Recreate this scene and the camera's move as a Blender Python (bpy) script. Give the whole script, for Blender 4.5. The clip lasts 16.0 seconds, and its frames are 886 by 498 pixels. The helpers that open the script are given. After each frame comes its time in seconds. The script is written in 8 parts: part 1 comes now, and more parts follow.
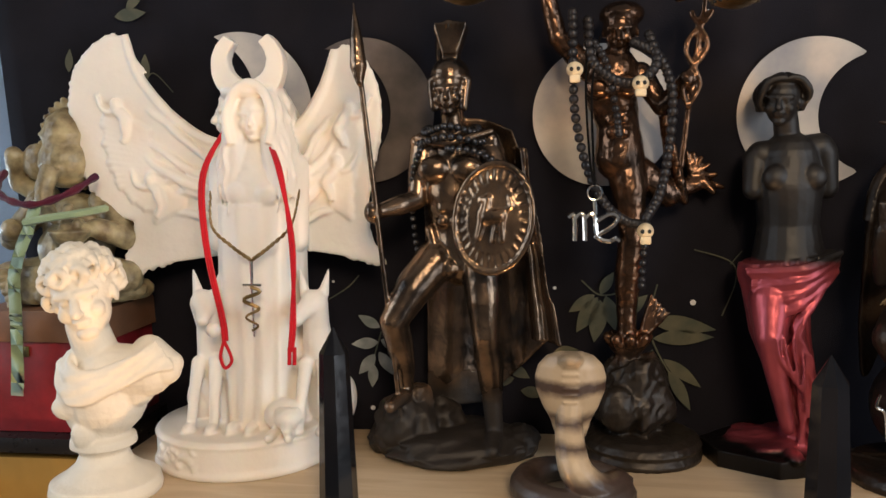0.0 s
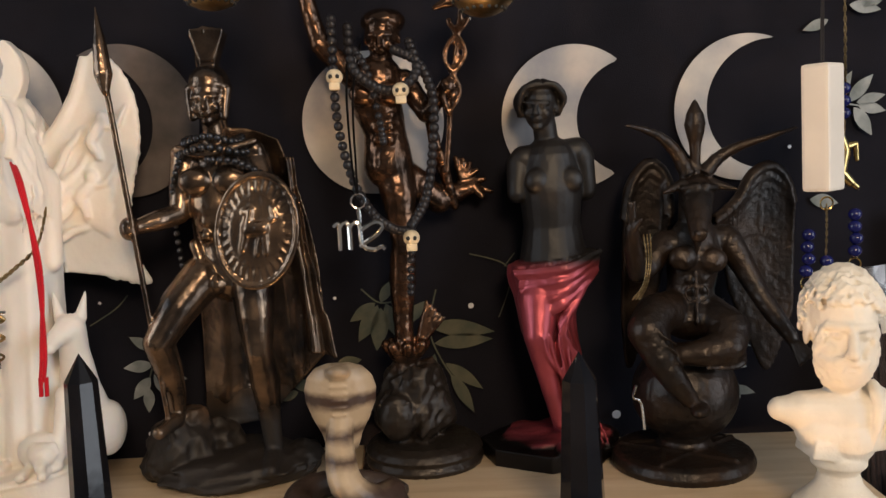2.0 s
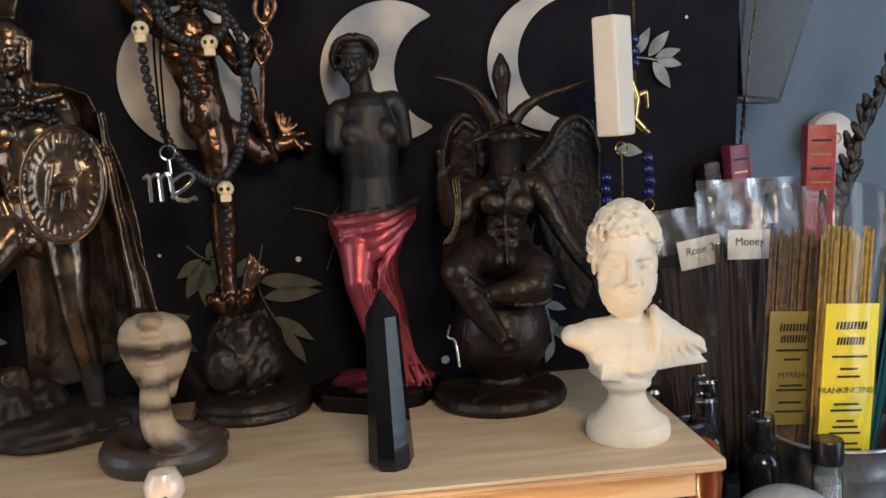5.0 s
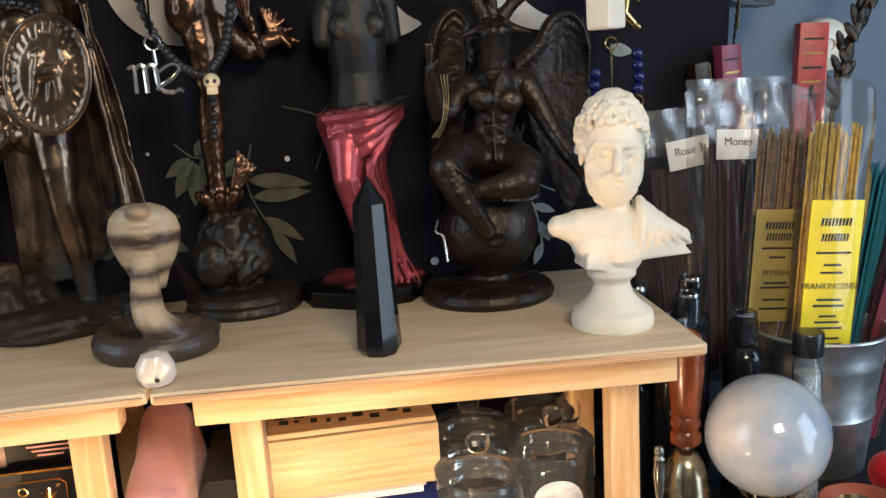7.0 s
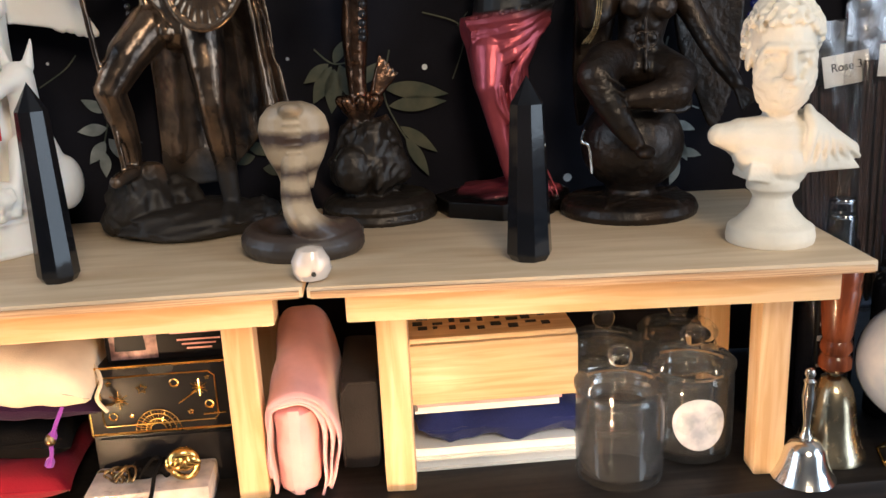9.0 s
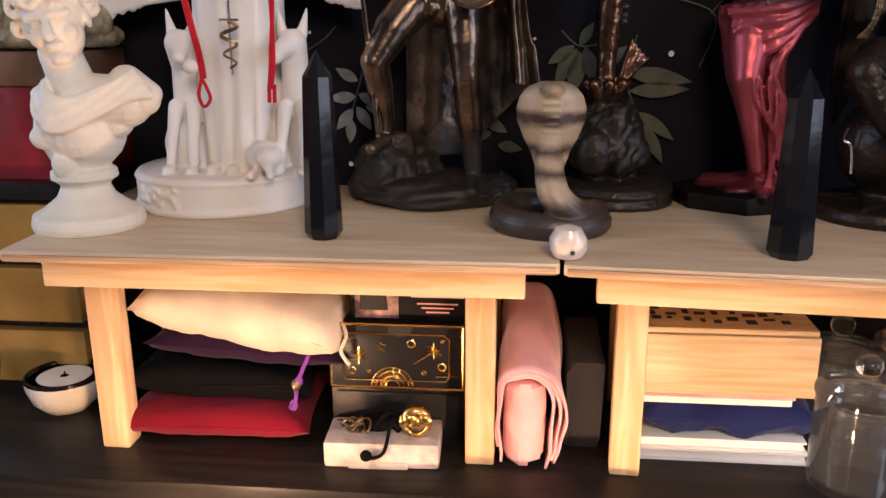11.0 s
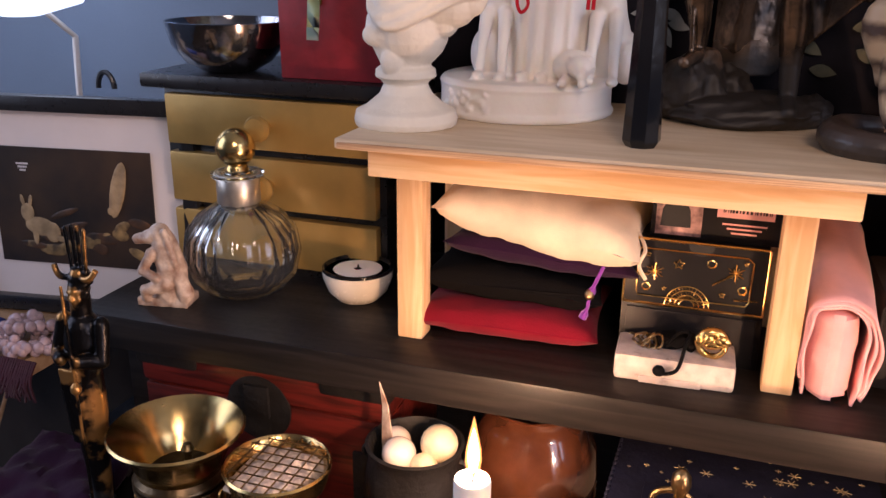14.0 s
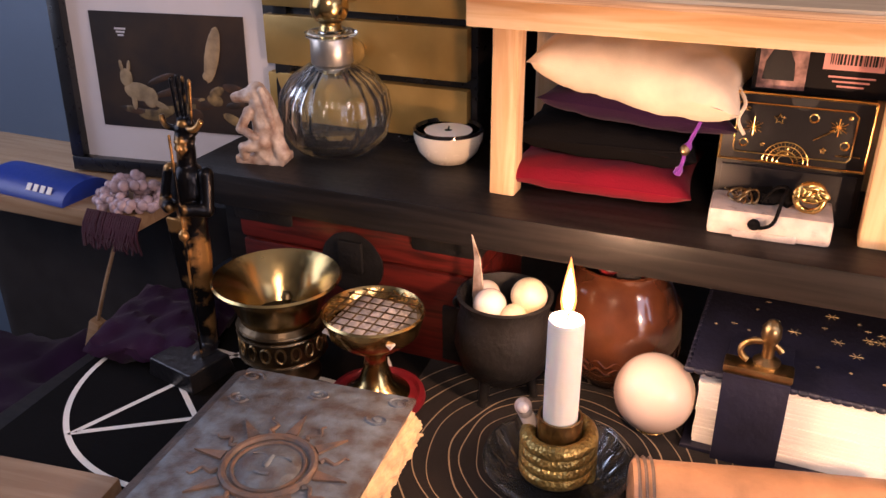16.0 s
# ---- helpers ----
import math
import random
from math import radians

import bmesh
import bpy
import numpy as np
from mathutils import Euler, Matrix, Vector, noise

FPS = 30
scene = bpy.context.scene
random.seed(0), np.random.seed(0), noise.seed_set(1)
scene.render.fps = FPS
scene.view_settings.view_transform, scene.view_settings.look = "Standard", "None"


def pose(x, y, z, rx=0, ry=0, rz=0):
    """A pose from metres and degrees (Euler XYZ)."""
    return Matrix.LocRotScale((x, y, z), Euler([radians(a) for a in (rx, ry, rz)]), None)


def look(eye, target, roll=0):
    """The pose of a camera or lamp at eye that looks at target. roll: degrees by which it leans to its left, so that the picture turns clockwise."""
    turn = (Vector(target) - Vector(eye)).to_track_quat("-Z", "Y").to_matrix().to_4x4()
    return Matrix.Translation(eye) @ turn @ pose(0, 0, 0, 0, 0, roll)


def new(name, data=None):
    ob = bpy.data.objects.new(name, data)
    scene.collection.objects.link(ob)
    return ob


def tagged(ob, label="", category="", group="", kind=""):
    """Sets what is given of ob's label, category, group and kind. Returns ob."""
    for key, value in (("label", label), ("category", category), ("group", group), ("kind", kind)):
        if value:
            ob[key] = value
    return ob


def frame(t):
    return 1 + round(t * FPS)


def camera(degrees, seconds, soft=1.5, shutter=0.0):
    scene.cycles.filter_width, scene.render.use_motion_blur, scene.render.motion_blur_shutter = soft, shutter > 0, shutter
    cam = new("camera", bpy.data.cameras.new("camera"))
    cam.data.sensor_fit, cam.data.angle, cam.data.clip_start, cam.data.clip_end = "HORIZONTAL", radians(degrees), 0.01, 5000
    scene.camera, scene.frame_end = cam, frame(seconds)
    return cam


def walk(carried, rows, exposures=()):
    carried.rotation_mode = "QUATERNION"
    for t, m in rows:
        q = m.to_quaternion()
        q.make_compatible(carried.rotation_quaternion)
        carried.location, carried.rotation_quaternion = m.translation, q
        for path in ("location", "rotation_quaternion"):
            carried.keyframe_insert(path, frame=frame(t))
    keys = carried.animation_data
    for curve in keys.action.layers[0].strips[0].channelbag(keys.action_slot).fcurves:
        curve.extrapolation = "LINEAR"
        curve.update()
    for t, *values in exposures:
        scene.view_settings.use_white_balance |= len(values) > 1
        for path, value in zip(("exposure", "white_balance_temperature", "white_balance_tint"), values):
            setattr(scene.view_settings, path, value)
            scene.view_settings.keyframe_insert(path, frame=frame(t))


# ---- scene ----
cam = camera(55.3, 16.0)
PATH = [
    (0, (-0.009, -0.485, 1.27), (-0.298, 1.483, 1.062), -1.2),
    (0.5, (0.003, -0.485, 1.271), (-0.197, 1.494, 1.055), -1.4),
    (1, (0.013, -0.481, 1.27), (-0.079, 1.506, 1.059), -1.6),
    (1.5, (0.028, -0.475, 1.268), (0.032, 1.514, 1.067), -2.0),
    (2, (0.041, -0.473, 1.27), (0.116, 1.515, 1.065), -2.5),
    (2.5, (0.054, -0.474, 1.27), (0.184, 1.512, 1.073), -2.8),
    (3, (0.068, -0.478, 1.269), (0.252, 1.505, 1.078), -3.2),
    (3.5, (0.076, -0.484, 1.268), (0.305, 1.493, 1.071), -3.2),
    (4, (0.082, -0.488, 1.26), (0.366, 1.48, 1.049), -3.1),
    (6.5, (0.095, -0.51, 1.226), (0.419, 1.432, 0.87), -3.3),
    (7, (0.093, -0.506, 1.218), (0.408, 1.427, 0.813), -3.4),
    (7.5, (0.089, -0.5, 1.212), (0.379, 1.424, 0.749), -3.2),
    (8, (0.073, -0.496, 1.204), (0.325, 1.426, 0.711), -3.2),
    (10.5, (0.0, -0.501, 1.193), (-0.101, 1.419, 0.643), -0.8),
    (11, (-0.022, -0.505, 1.197), (-0.214, 1.407, 0.642), -0.3),
    (11.5, (-0.034, -0.51, 1.19), (-0.339, 1.393, 0.658), -0.4),
    (12, (-0.052, -0.516, 1.189), (-0.413, 1.375, 0.647), 0.1),
    (12.5, (-0.069, -0.523, 1.187), (-0.475, 1.352, 0.621), 0.5),
    (13, (-0.079, -0.528, 1.185), (-0.555, 1.323, 0.595), 0.3),
    (13.5, (-0.093, -0.53, 1.177), (-0.631, 1.294, 0.556), 0.5),
    (14, (-0.101, -0.532, 1.169), (-0.696, 1.259, 0.509), 0.5),
    (14.5, (-0.103, -0.538, 1.165), (-0.76, 1.212, 0.454), 0.0),
    (15, (-0.108, -0.55, 1.159), (-0.805, 1.169, 0.412), 0.1),
    (15.5, (-0.112, -0.557, 1.147), (-0.829, 1.135, 0.357), 0.2),
    (16, (-0.113, -0.562, 1.136), (-0.817, 1.102, 0.279), -0.3),
]
EXPOSURES = [(0, .28, 6800, 10), (1.5, .2, 6800, 11), (2.5, -.02, 6700, 11), (3.5, -.15, 6750, 12), (4.2, -.1, 6500, 10), (6.5, .22, 5800, 2), (8, .32, 5800, 2), (10.5, .05, 6050, 17), (13, -.14, 6050, 26), (15.2, -.12, 6250, 31), (16, -.06, 6250, 31)]
walk(cam, [(t, look(eye, target, roll)) for t, eye, target, roll in PATH], EXPOSURES)

# ---- light ----
scene.view_settings.exposure = 0.0
world = bpy.data.worlds.new("world")
scene.world = world
world.use_nodes = True
sky = world.node_tree.nodes.new("ShaderNodeTexSky")
sky.sky_type, sky.sun_disc = 'NISHITA', False
sky.sun_elevation, sky.sun_rotation = radians(35), radians(250)
world.node_tree.links.new(sky.outputs[0], world.node_tree.nodes["Background"].inputs[0])
world.node_tree.nodes["Background"].inputs[1].default_value = 0.1


def area(name, m, sx, sy, watts, colour):
    d = bpy.data.lights.new(name, 'AREA')
    d.shape, d.size, d.size_y, d.energy, d.color = 'RECTANGLE', sx, sy, watts, colour
    ob = new(name, d)
    ob.matrix_world = m
    return ob


def flame_light(name, at, watts, radius=0.006):
    d = bpy.data.lights.new(name, 'POINT')
    d.energy, d.color, d.shadow_soft_size = watts, (1.0, 0.60, 0.30), radius
    ob = new(name, d)
    ob.location = at
    return ob


DAY_LEFT = area("daylight_left", look((-1.62, -0.55, 1.55), (-0.3, 0.1, 1.15)), 0.9, 1.1, 7.5, (0.62, 0.80, 1.0))
DAY_RIGHT = area("daylight_right", look((1.62, -1.0, 1.30), (0.3, 0.1, 1.1)), 0.9, 1.6, 18, (0.80, 0.89, 1.0))
LAMP = area("room_lamp", look((0.25, -1.15, 1.75), (0.0, 0.1, 1.1)), 0.35, 0.35, 9, (1.0, 0.78, 0.55))
flame_light("candle_light", (-0.2170, -0.123, 0.9), 1.6)
flame_light("second_candle_light", (0.055, -0.20, 0.875), 3.0)
bulb = flame_light("lamp_bulb", (-0.80, 0.15, 1.20), 1.3, 0.04)
bulb.data.color = (0.62, 0.80, 1.0)


# ---- materials ----
def material(name, colour, rough=0.5, metal=0.0, vary=0.25, scale=30.0, bump=0.1, bump_scale=200.0, second=None, **more):
    """A surface with two scales of variation: broad stains and fine relief."""
    m = bpy.data.materials.new(name)
    m.use_nodes = True
    nt = m.node_tree
    n, l = nt.nodes, nt.links
    b = n["Principled BSDF"]
    tc = n.new("ShaderNodeTexCoord")
    big = n.new("ShaderNodeTexNoise")
    big.inputs["Scale"].default_value, big.inputs["Detail"].default_value = scale, 6.0
    l.new(tc.outputs["Object"], big.inputs["Vector"])
    ramp = n.new("ShaderNodeValToRGB")
    c2 = second if second else tuple(c * (1 - vary) for c in colour)
    c1 = colour if second else tuple(min(1, c * (1 + vary * 0.5)) for c in colour)
    ramp.color_ramp.elements[0].position, ramp.color_ramp.elements[1].position = 0.35, 0.68
    ramp.color_ramp.elements[0].color, ramp.color_ramp.elements[1].color = (*c2, 1), (*c1, 1)
    l.new(big.outputs["Fac"], ramp.inputs["Fac"])
    l.new(ramp.outputs["Color"], b.inputs["Base Color"])
    fine = n.new("ShaderNodeTexNoise")
    fine.inputs["Scale"].default_value, fine.inputs["Detail"].default_value = bump_scale, 4.0
    l.new(tc.outputs["Object"], fine.inputs["Vector"])
    bp = n.new("ShaderNodeBump")
    bp.inputs["Strength"].default_value, bp.inputs["Distance"].default_value = bump, 0.002
    l.new(fine.outputs["Fac"], bp.inputs["Height"])
    l.new(bp.outputs["Normal"], b.inputs["Normal"])
    rr = n.new("ShaderNodeMapRange")
    rr.inputs["To Min"].default_value, rr.inputs["To Max"].default_value = max(0.02, rough - 0.1), min(1, rough + 0.1)
    l.new(fine.outputs["Fac"], rr.inputs["Value"])
    l.new(rr.outputs["Result"], b.inputs["Roughness"])
    b.inputs["Metallic"].default_value = metal
    for k, v in more.items():
        b.inputs[k.replace("_", " ")].default_value = v
    return m


def wood(name, light, dark, along=(1, 18, 18), rough=0.5, scale=9.0, bump=0.15):
    """Wood with grain stretched along one axis."""
    m = material(name, light, rough, 0, bump=0.05)
    nt = m.node_tree
    n, l = nt.nodes, nt.links
    b, tc = n["Principled BSDF"], n["Texture Coordinate"]
    mp = n.new("ShaderNodeMapping")
    mp.inputs["Scale"].default_value = along
    l.new(tc.outputs["Object"], mp.inputs["Vector"])
    g = n.new("ShaderNodeTexNoise")
    g.inputs["Scale"].default_value, g.inputs["Detail"].default_value, g.inputs["Distortion"].default_value = scale, 8, 0.6
    l.new(mp.outputs["Vector"], g.inputs["Vector"])
    r = n.new("ShaderNodeValToRGB")
    r.color_ramp.elements[0].position, r.color_ramp.elements[1].position = 0.38, 0.62
    r.color_ramp.elements[0].color, r.color_ramp.elements[1].color = (*dark, 1), (*light, 1)
    l.new(g.outputs["Fac"], r.inputs["Fac"])
    l.new(r.outputs["Color"], b.inputs["Base Color"])
    bp = n["Bump"]
    bp.inputs["Strength"].default_value = bump
    l.new(g.outputs["Fac"], bp.inputs["Height"])
    return m


def cloth(name, colour, rough=0.9, sheen=0.3, weave=900.0, second=None, bump=0.25):
    m = material(name, colour, rough, 0, vary=0.2, scale=25, bump=bump, bump_scale=weave, second=second)
    m.node_tree.nodes["Principled BSDF"].inputs["Sheen Weight"].default_value = sheen
    m.node_tree.nodes["Principled BSDF"].inputs["Specular IOR Level"].default_value = 0.12
    return m


def glass(name, colour=(1, 1, 1), rough=0.02, ior=1.45):
    m = bpy.data.materials.new(name)
    m.use_nodes = True
    b = m.node_tree.nodes["Principled BSDF"]
    b.inputs["Base Color"].default_value = (*colour, 1)
    b.inputs["Roughness"].default_value, b.inputs["IOR"].default_value = rough, ior
    b.inputs["Transmission Weight"].default_value = 1.0
    return m


def film_plastic(name, haze=0.015, tint=(0.86, 0.85, 0.86, 1), rough=0.15, crease=0.45):
    """Thin clear bag film: mostly see-through with a glossy face."""
    m = bpy.data.materials.new(name)
    m.use_nodes = True
    nt = m.node_tree
    n, l = nt.nodes, nt.links
    out = n["Material Output"]
    tr, gl, mx, fr, nz, bp = (n.new("ShaderNode" + k) for k in ("BsdfTransparent", "BsdfGlossy", "MixShader", "Fresnel", "TexNoise", "Bump"))
    tr.inputs[0].default_value = tint
    gl.inputs["Roughness"].default_value = rough
    nz.inputs["Scale"].default_value = 35
    tc = n.new("ShaderNodeTexCoord")
    l.new(tc.outputs["Object"], nz.inputs["Vector"])
    bp.inputs["Strength"].default_value, bp.inputs["Distance"].default_value = crease, 0.006
    l.new(nz.outputs["Fac"], bp.inputs["Height"])
    l.new(bp.outputs["Normal"], gl.inputs["Normal"])
    l.new(bp.outputs["Normal"], fr.inputs["Normal"])
    fr.inputs["IOR"].default_value = 1.5
    l.new(fr.outputs[0], mx.inputs[0])
    l.new(tr.outputs[0], mx.inputs[1])
    l.new(gl.outputs[0], mx.inputs[2])
    di, m2 = n.new("ShaderNodeBsdfDiffuse"), n.new("ShaderNodeMixShader")
    di.inputs["Color"].default_value = (0.75, 0.75, 0.78, 1)
    m2.inputs[0].default_value = haze
    l.new(mx.outputs[0], m2.inputs[1])
    l.new(di.outputs[0], m2.inputs[2])
    l.new(m2.outputs[0], out.inputs["Surface"])
    return m


def layered(name, below, above, height, soft, rough=(0.4, 0.4), metal=(0.0, 0.0), wobble=0.006, foot=None):
    """Two paints on one figure, parted at a height with an uneven line."""
    m = material(name, below, rough[0], metal[0])
    nt = m.node_tree
    n, l = nt.nodes, nt.links
    b = n["Principled BSDF"]
    sep, nz, ad, mr, mix, mrg, mme = (n.new("ShaderNode" + k) for k in ("SeparateXYZ", "TexNoise", "Math", "MapRange", "MixRGB", "MapRange", "MapRange"))
    tc = n["Texture Coordinate"]
    l.new(tc.outputs["Object"], sep.inputs[0])
    nz.inputs["Scale"].default_value = 40
    l.new(tc.outputs["Object"], nz.inputs["Vector"])
    ad.operation = 'MULTIPLY_ADD'
    l.new(nz.outputs["Fac"], ad.inputs[0])
    ad.inputs[1].default_value = wobble
    l.new(sep.outputs["Z"], ad.inputs[2])
    l.new(ad.outputs[0], mr.inputs["Value"])
    mr.inputs["From Min"].default_value, mr.inputs["From Max"].default_value = height - soft, height + soft
    l.new(mr.outputs["Result"], mix.inputs["Fac"])
    l.new(n["Color Ramp"].outputs["Color"], mix.inputs[1])
    mix.inputs[2].default_value = (*above, 1)
    l.new(mix.outputs[0], b.inputs["Base Color"])
    if foot:
        low = n.new("ShaderNodeMapRange")
        l.new(ad.outputs[0], low.inputs["Value"])
        low.inputs["From Min"].default_value, low.inputs["From Max"].default_value = foot + 0.002, foot - 0.002
        m2 = n.new("ShaderNodeMixRGB")
        l.new(low.outputs["Result"], m2.inputs["Fac"])
        l.new(mix.outputs[0], m2.inputs[1])
        m2.inputs[2].default_value = (*above, 1)
        l.new(m2.outputs[0], b.inputs["Base Color"])
    for node, pair, sock in ((mrg, rough, "Roughness"), (mme, metal, "Metallic")):
        l.new(mr.outputs["Result"], node.inputs["Value"])
        node.inputs["To Min"].default_value, node.inputs["To Max"].default_value = pair
        l.new(node.outputs["Result"], b.inputs[sock])
    return m


WALL = material("wall_paint", (0.135, 0.18, 0.245), 0.8, vary=0.08, scale=4, bump=0.15, bump_scale=300)
WHITE_WALL = material("white_paint", (0.62, 0.60, 0.57), 0.8, vary=0.05, scale=4)
FLOOR = wood("floor_wood", (0.16, 0.10, 0.06), (0.08, 0.05, 0.03), (12, 1, 12), 0.5, 3)
BLACK_WOOD = wood("black_brown_veneer", (0.019, 0.0155, 0.014), (0.009, 0.0075, 0.007), (1.5, 25, 25), 0.46, 6, 0.06)
BLACK_WOOD.node_tree.nodes["Principled BSDF"].inputs["Specular IOR Level"].default_value = 0.25
PLY = wood("birch_ply", (0.66, 0.52, 0.36), (0.56, 0.42, 0.27), (2, 16, 16), 0.55, 5, 0.06)
PLY_EDGE = wood("ply_edge", (0.62, 0.42, 0.25), (0.36, 0.20, 0.10), (2, 5, 140), 0.6, 6, 0.1)
PINE = wood("pine", (0.74, 0.52, 0.30), (0.60, 0.36, 0.17), (22, 22, 1.6), 0.5, 7, 0.08)
PINE_LONG = wood("pine_rail", (0.74, 0.52, 0.30), (0.62, 0.38, 0.18), (1.6, 22, 22), 0.5, 7, 0.08)
BOX_WOOD = wood("box_wood", (0.66, 0.46, 0.25), (0.52, 0.33, 0.15), (1.5, 25, 25), 0.42, 8, 0.06)
MARBLE = material("white_resin", (0.84, 0.785, 0.72), 0.42, vary=0.06, scale=20, bump=0.12, bump_scale=350, Subsurface_Weight=0.15, Subsurface_Radius=(0.01, 0.006, 0.004), Subsurface_Scale=0.5)
IVORY = material("ivory_plaster", (0.80, 0.72, 0.60), 0.55, vary=0.1, scale=40, bump=0.25, bump_scale=350)
BRONZE = material("dark_bronze", (0.30, 0.195, 0.125), 0.24, 0.9, scale=35, second=(0.035, 0.030, 0.028), bump=0.32, bump_scale=140)
COPPER = material("copper_bronze", (0.21, 0.105, 0.058), 0.24, 0.9, scale=40, second=(0.06, 0.04, 0.03), bump=0.4, bump_scale=160)
IRON_BLACK = material("blackened_resin", (0.034, 0.0195, 0.0115), 0.38, 0.45, scale=40, second=(0.016, 0.012, 0.010), bump=0.5, bump_scale=180)
VENUS = layered("painted_venus", (0.42, 0.075, 0.095), (0.010, 0.0075, 0.0065), 0.143, 0.004, (0.36, 0.50), (0.6, 0.10), foot=0.018)
OBSIDIAN = material("obsidian", (0.008, 0.008, 0.010), 0.08, vary=0.3, bump=0.02, Specular_IOR_Level=0.38)
FABRIC = cloth("printed_tapestry", (0.0120, 0.0114, 0.0160), 0.95, 0.0, 1500)
MOON_PRINT = material("moon_print", (0.60, 0.55, 0.50), 0.95, vary=0.3, scale=22, second=(0.30, 0.30, 0.33), bump=0.05)
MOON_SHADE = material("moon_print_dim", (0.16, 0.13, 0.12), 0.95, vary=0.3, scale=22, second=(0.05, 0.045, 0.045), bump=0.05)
LEAF_PRINT = material("leaf_print", (0.11, 0.105, 0.07), 0.95, vary=0.3, scale=60, second=(0.055, 0.065, 0.05), bump=0.05)
LEAF_PALE = material("pale_leaf_print", (0.36, 0.37, 0.36), 0.95, vary=0.3, scale=60, second=(0.16, 0.18, 0.17), bump=0.05)
STAR_PRINT = material("star_print", (0.7, 0.7, 0.72), 0.95, vary=0.1)
GOLD = material("gold_leaf", (0.85, 0.55, 0.18), 0.22, 1.0, vary=0.2, bump=0.1)
BRASS = material("brass", (0.62, 0.44, 0.18), 0.22, 1.0, vary=0.25, scale=25, bump=0.08)
OLD_BRASS = material("antique_brass", (0.36, 0.25, 0.12), 0.35, 1.0, vary=0.5, scale=60, bump=0.4)
SILVER = material("silver", (0.75, 0.74, 0.72), 0.18, 1.0, vary=0.15, bump=0.05)
DARK_BRASS = material("blackened_brass", (0.15, 0.105, 0.06), 0.36, 1.0, vary=0.5, scale=60, bump=0.3)
STEEL = material("steel_bowl", (0.42, 0.42, 0.45), 0.12, 1.0, vary=0.2, scale=40, bump=0.25, bump_scale=90)
ZINC = material("galvanised_zinc", (0.56, 0.59, 0.62), 0.38, 0.9, vary=0.3, scale=60, bump=0.08)
GLASS = glass("clear_glass", (0.97, 0.99, 0.98))
AMBER = material("amber_glaze", (0.085, 0.028, 0.012), 0.12, 0.0, vary=0.4, scale=30, bump=0.05, Coat_Weight=0.6)
DARK_CORD = cloth("dark_red_cord", (0.11, 0.010, 0.020), 0.7, 0.2, 500, second=(0.03, 0.006, 0.03))
RED_CORD = cloth("red_cord", (0.55, 0.01, 0.02), 0.7, 0.2, 700)
GOLD_PAINT = material("gold_painted_wood", (0.42, 0.27, 0.08), 0.36, 0.45, vary=0.2, scale=20, bump=0.08)
BLACK_PAINT = material("black_paint", (0.012, 0.012, 0.014), 0.3, vary=0.3, bump=0.04)
RED_BOX = material("red_paper_box", (0.22, 0.012, 0.018), 0.5, vary=0.25, scale=60, bump=0.2)
BROWN_LID = material("brown_paper_lid", (0.20, 0.095, 0.05), 0.5, vary=0.2, scale=40, bump=0.15)
JADE = material("aged_ivory_resin", (0.42, 0.35, 0.20), 0.36, vary=0.3, scale=75, second=(0.12, 0.085, 0.045), bump=0.4)
GREEN_RIBBON = cloth("green_ribbon", (0.30, 0.40, 0.24), 0.6, 0.3, 900)
CREAM_CANVAS = cloth("cream_canvas", (0.74, 0.62, 0.47), 0.9, 0.2, 1400)
PURPLE = cloth("purple_velvet", (0.020, 0.0035, 0.022), 0.85, 0.08, 700)
PURPLE_BRIGHT = cloth("violet_cord", (0.22, 0.04, 0.34), 0.7, 0.4, 700)
BLACK_CLOTH = cloth("black_cloth", (0.0028, 0.0024, 0.0026), 0.9, 0.0, 900)
RED_VELVET = cloth("red_velvet", (0.17, 0.003, 0.012), 0.8, 0.08, 700)
NAVY_VELVET = cloth("navy_velvet", (0.012, 0.018, 0.085), 0.8, 0.1, 700)
PINK = cloth("pink_cotton", (0.84, 0.44, 0.43), 0.9, 0.3, 1200)
GREY_CLOTH = cloth("charcoal_cloth", (0.035, 0.032, 0.033), 0.9, 0.05, 900)
PAPER = material("white_paper", (0.80, 0.77, 0.72), 0.7, vary=0.06, bump=0.03)
PAGES = material("deckled_pages", (0.78, 0.54, 0.31), 0.85, vary=0.3, scale=90, bump=0.5, bump_scale=400)
INK = material("black_ink", (0.012, 0.012, 0.012), 0.6, vary=0.1)
CARD_BLACK = material("black_card", (0.012, 0.011, 0.012), 0.38, vary=0.2, bump=0.03, Specular_IOR_Level=0.2)
SELENITE = material("selenite", (0.60, 0.51, 0.46), 0.3, vary=0.35, scale=60, bump=0.35, bump_scale=120, Subsurface_Weight=0.3, Subsurface_Radius=(0.02, 0.015, 0.01))
BEAD_BLACK = material("haematite_bead", (0.05, 0.05, 0.055), 0.14, 0.7, vary=0.2, bump=0.02)
BEAD_LAVA = material("lava_bead", (0.02, 0.018, 0.02), 0.3, 0.1, vary=0.3, bump=0.5)
BONE = material("bone_bead", (0.70, 0.57, 0.38), 0.5, vary=0.2, scale=120, bump=0.2)
BLUE_BEAD = material("lapis_bead", (0.010, 0.012, 0.09), 0.2, vary=0.3, bump=0.03)
WAX = material("white_wax", (0.85, 0.80, 0.74), 0.45, vary=0.05, bump=0.06, Subsurface_Weight=0.4, Subsurface_Radius=(0.02, 0.012, 0.008))
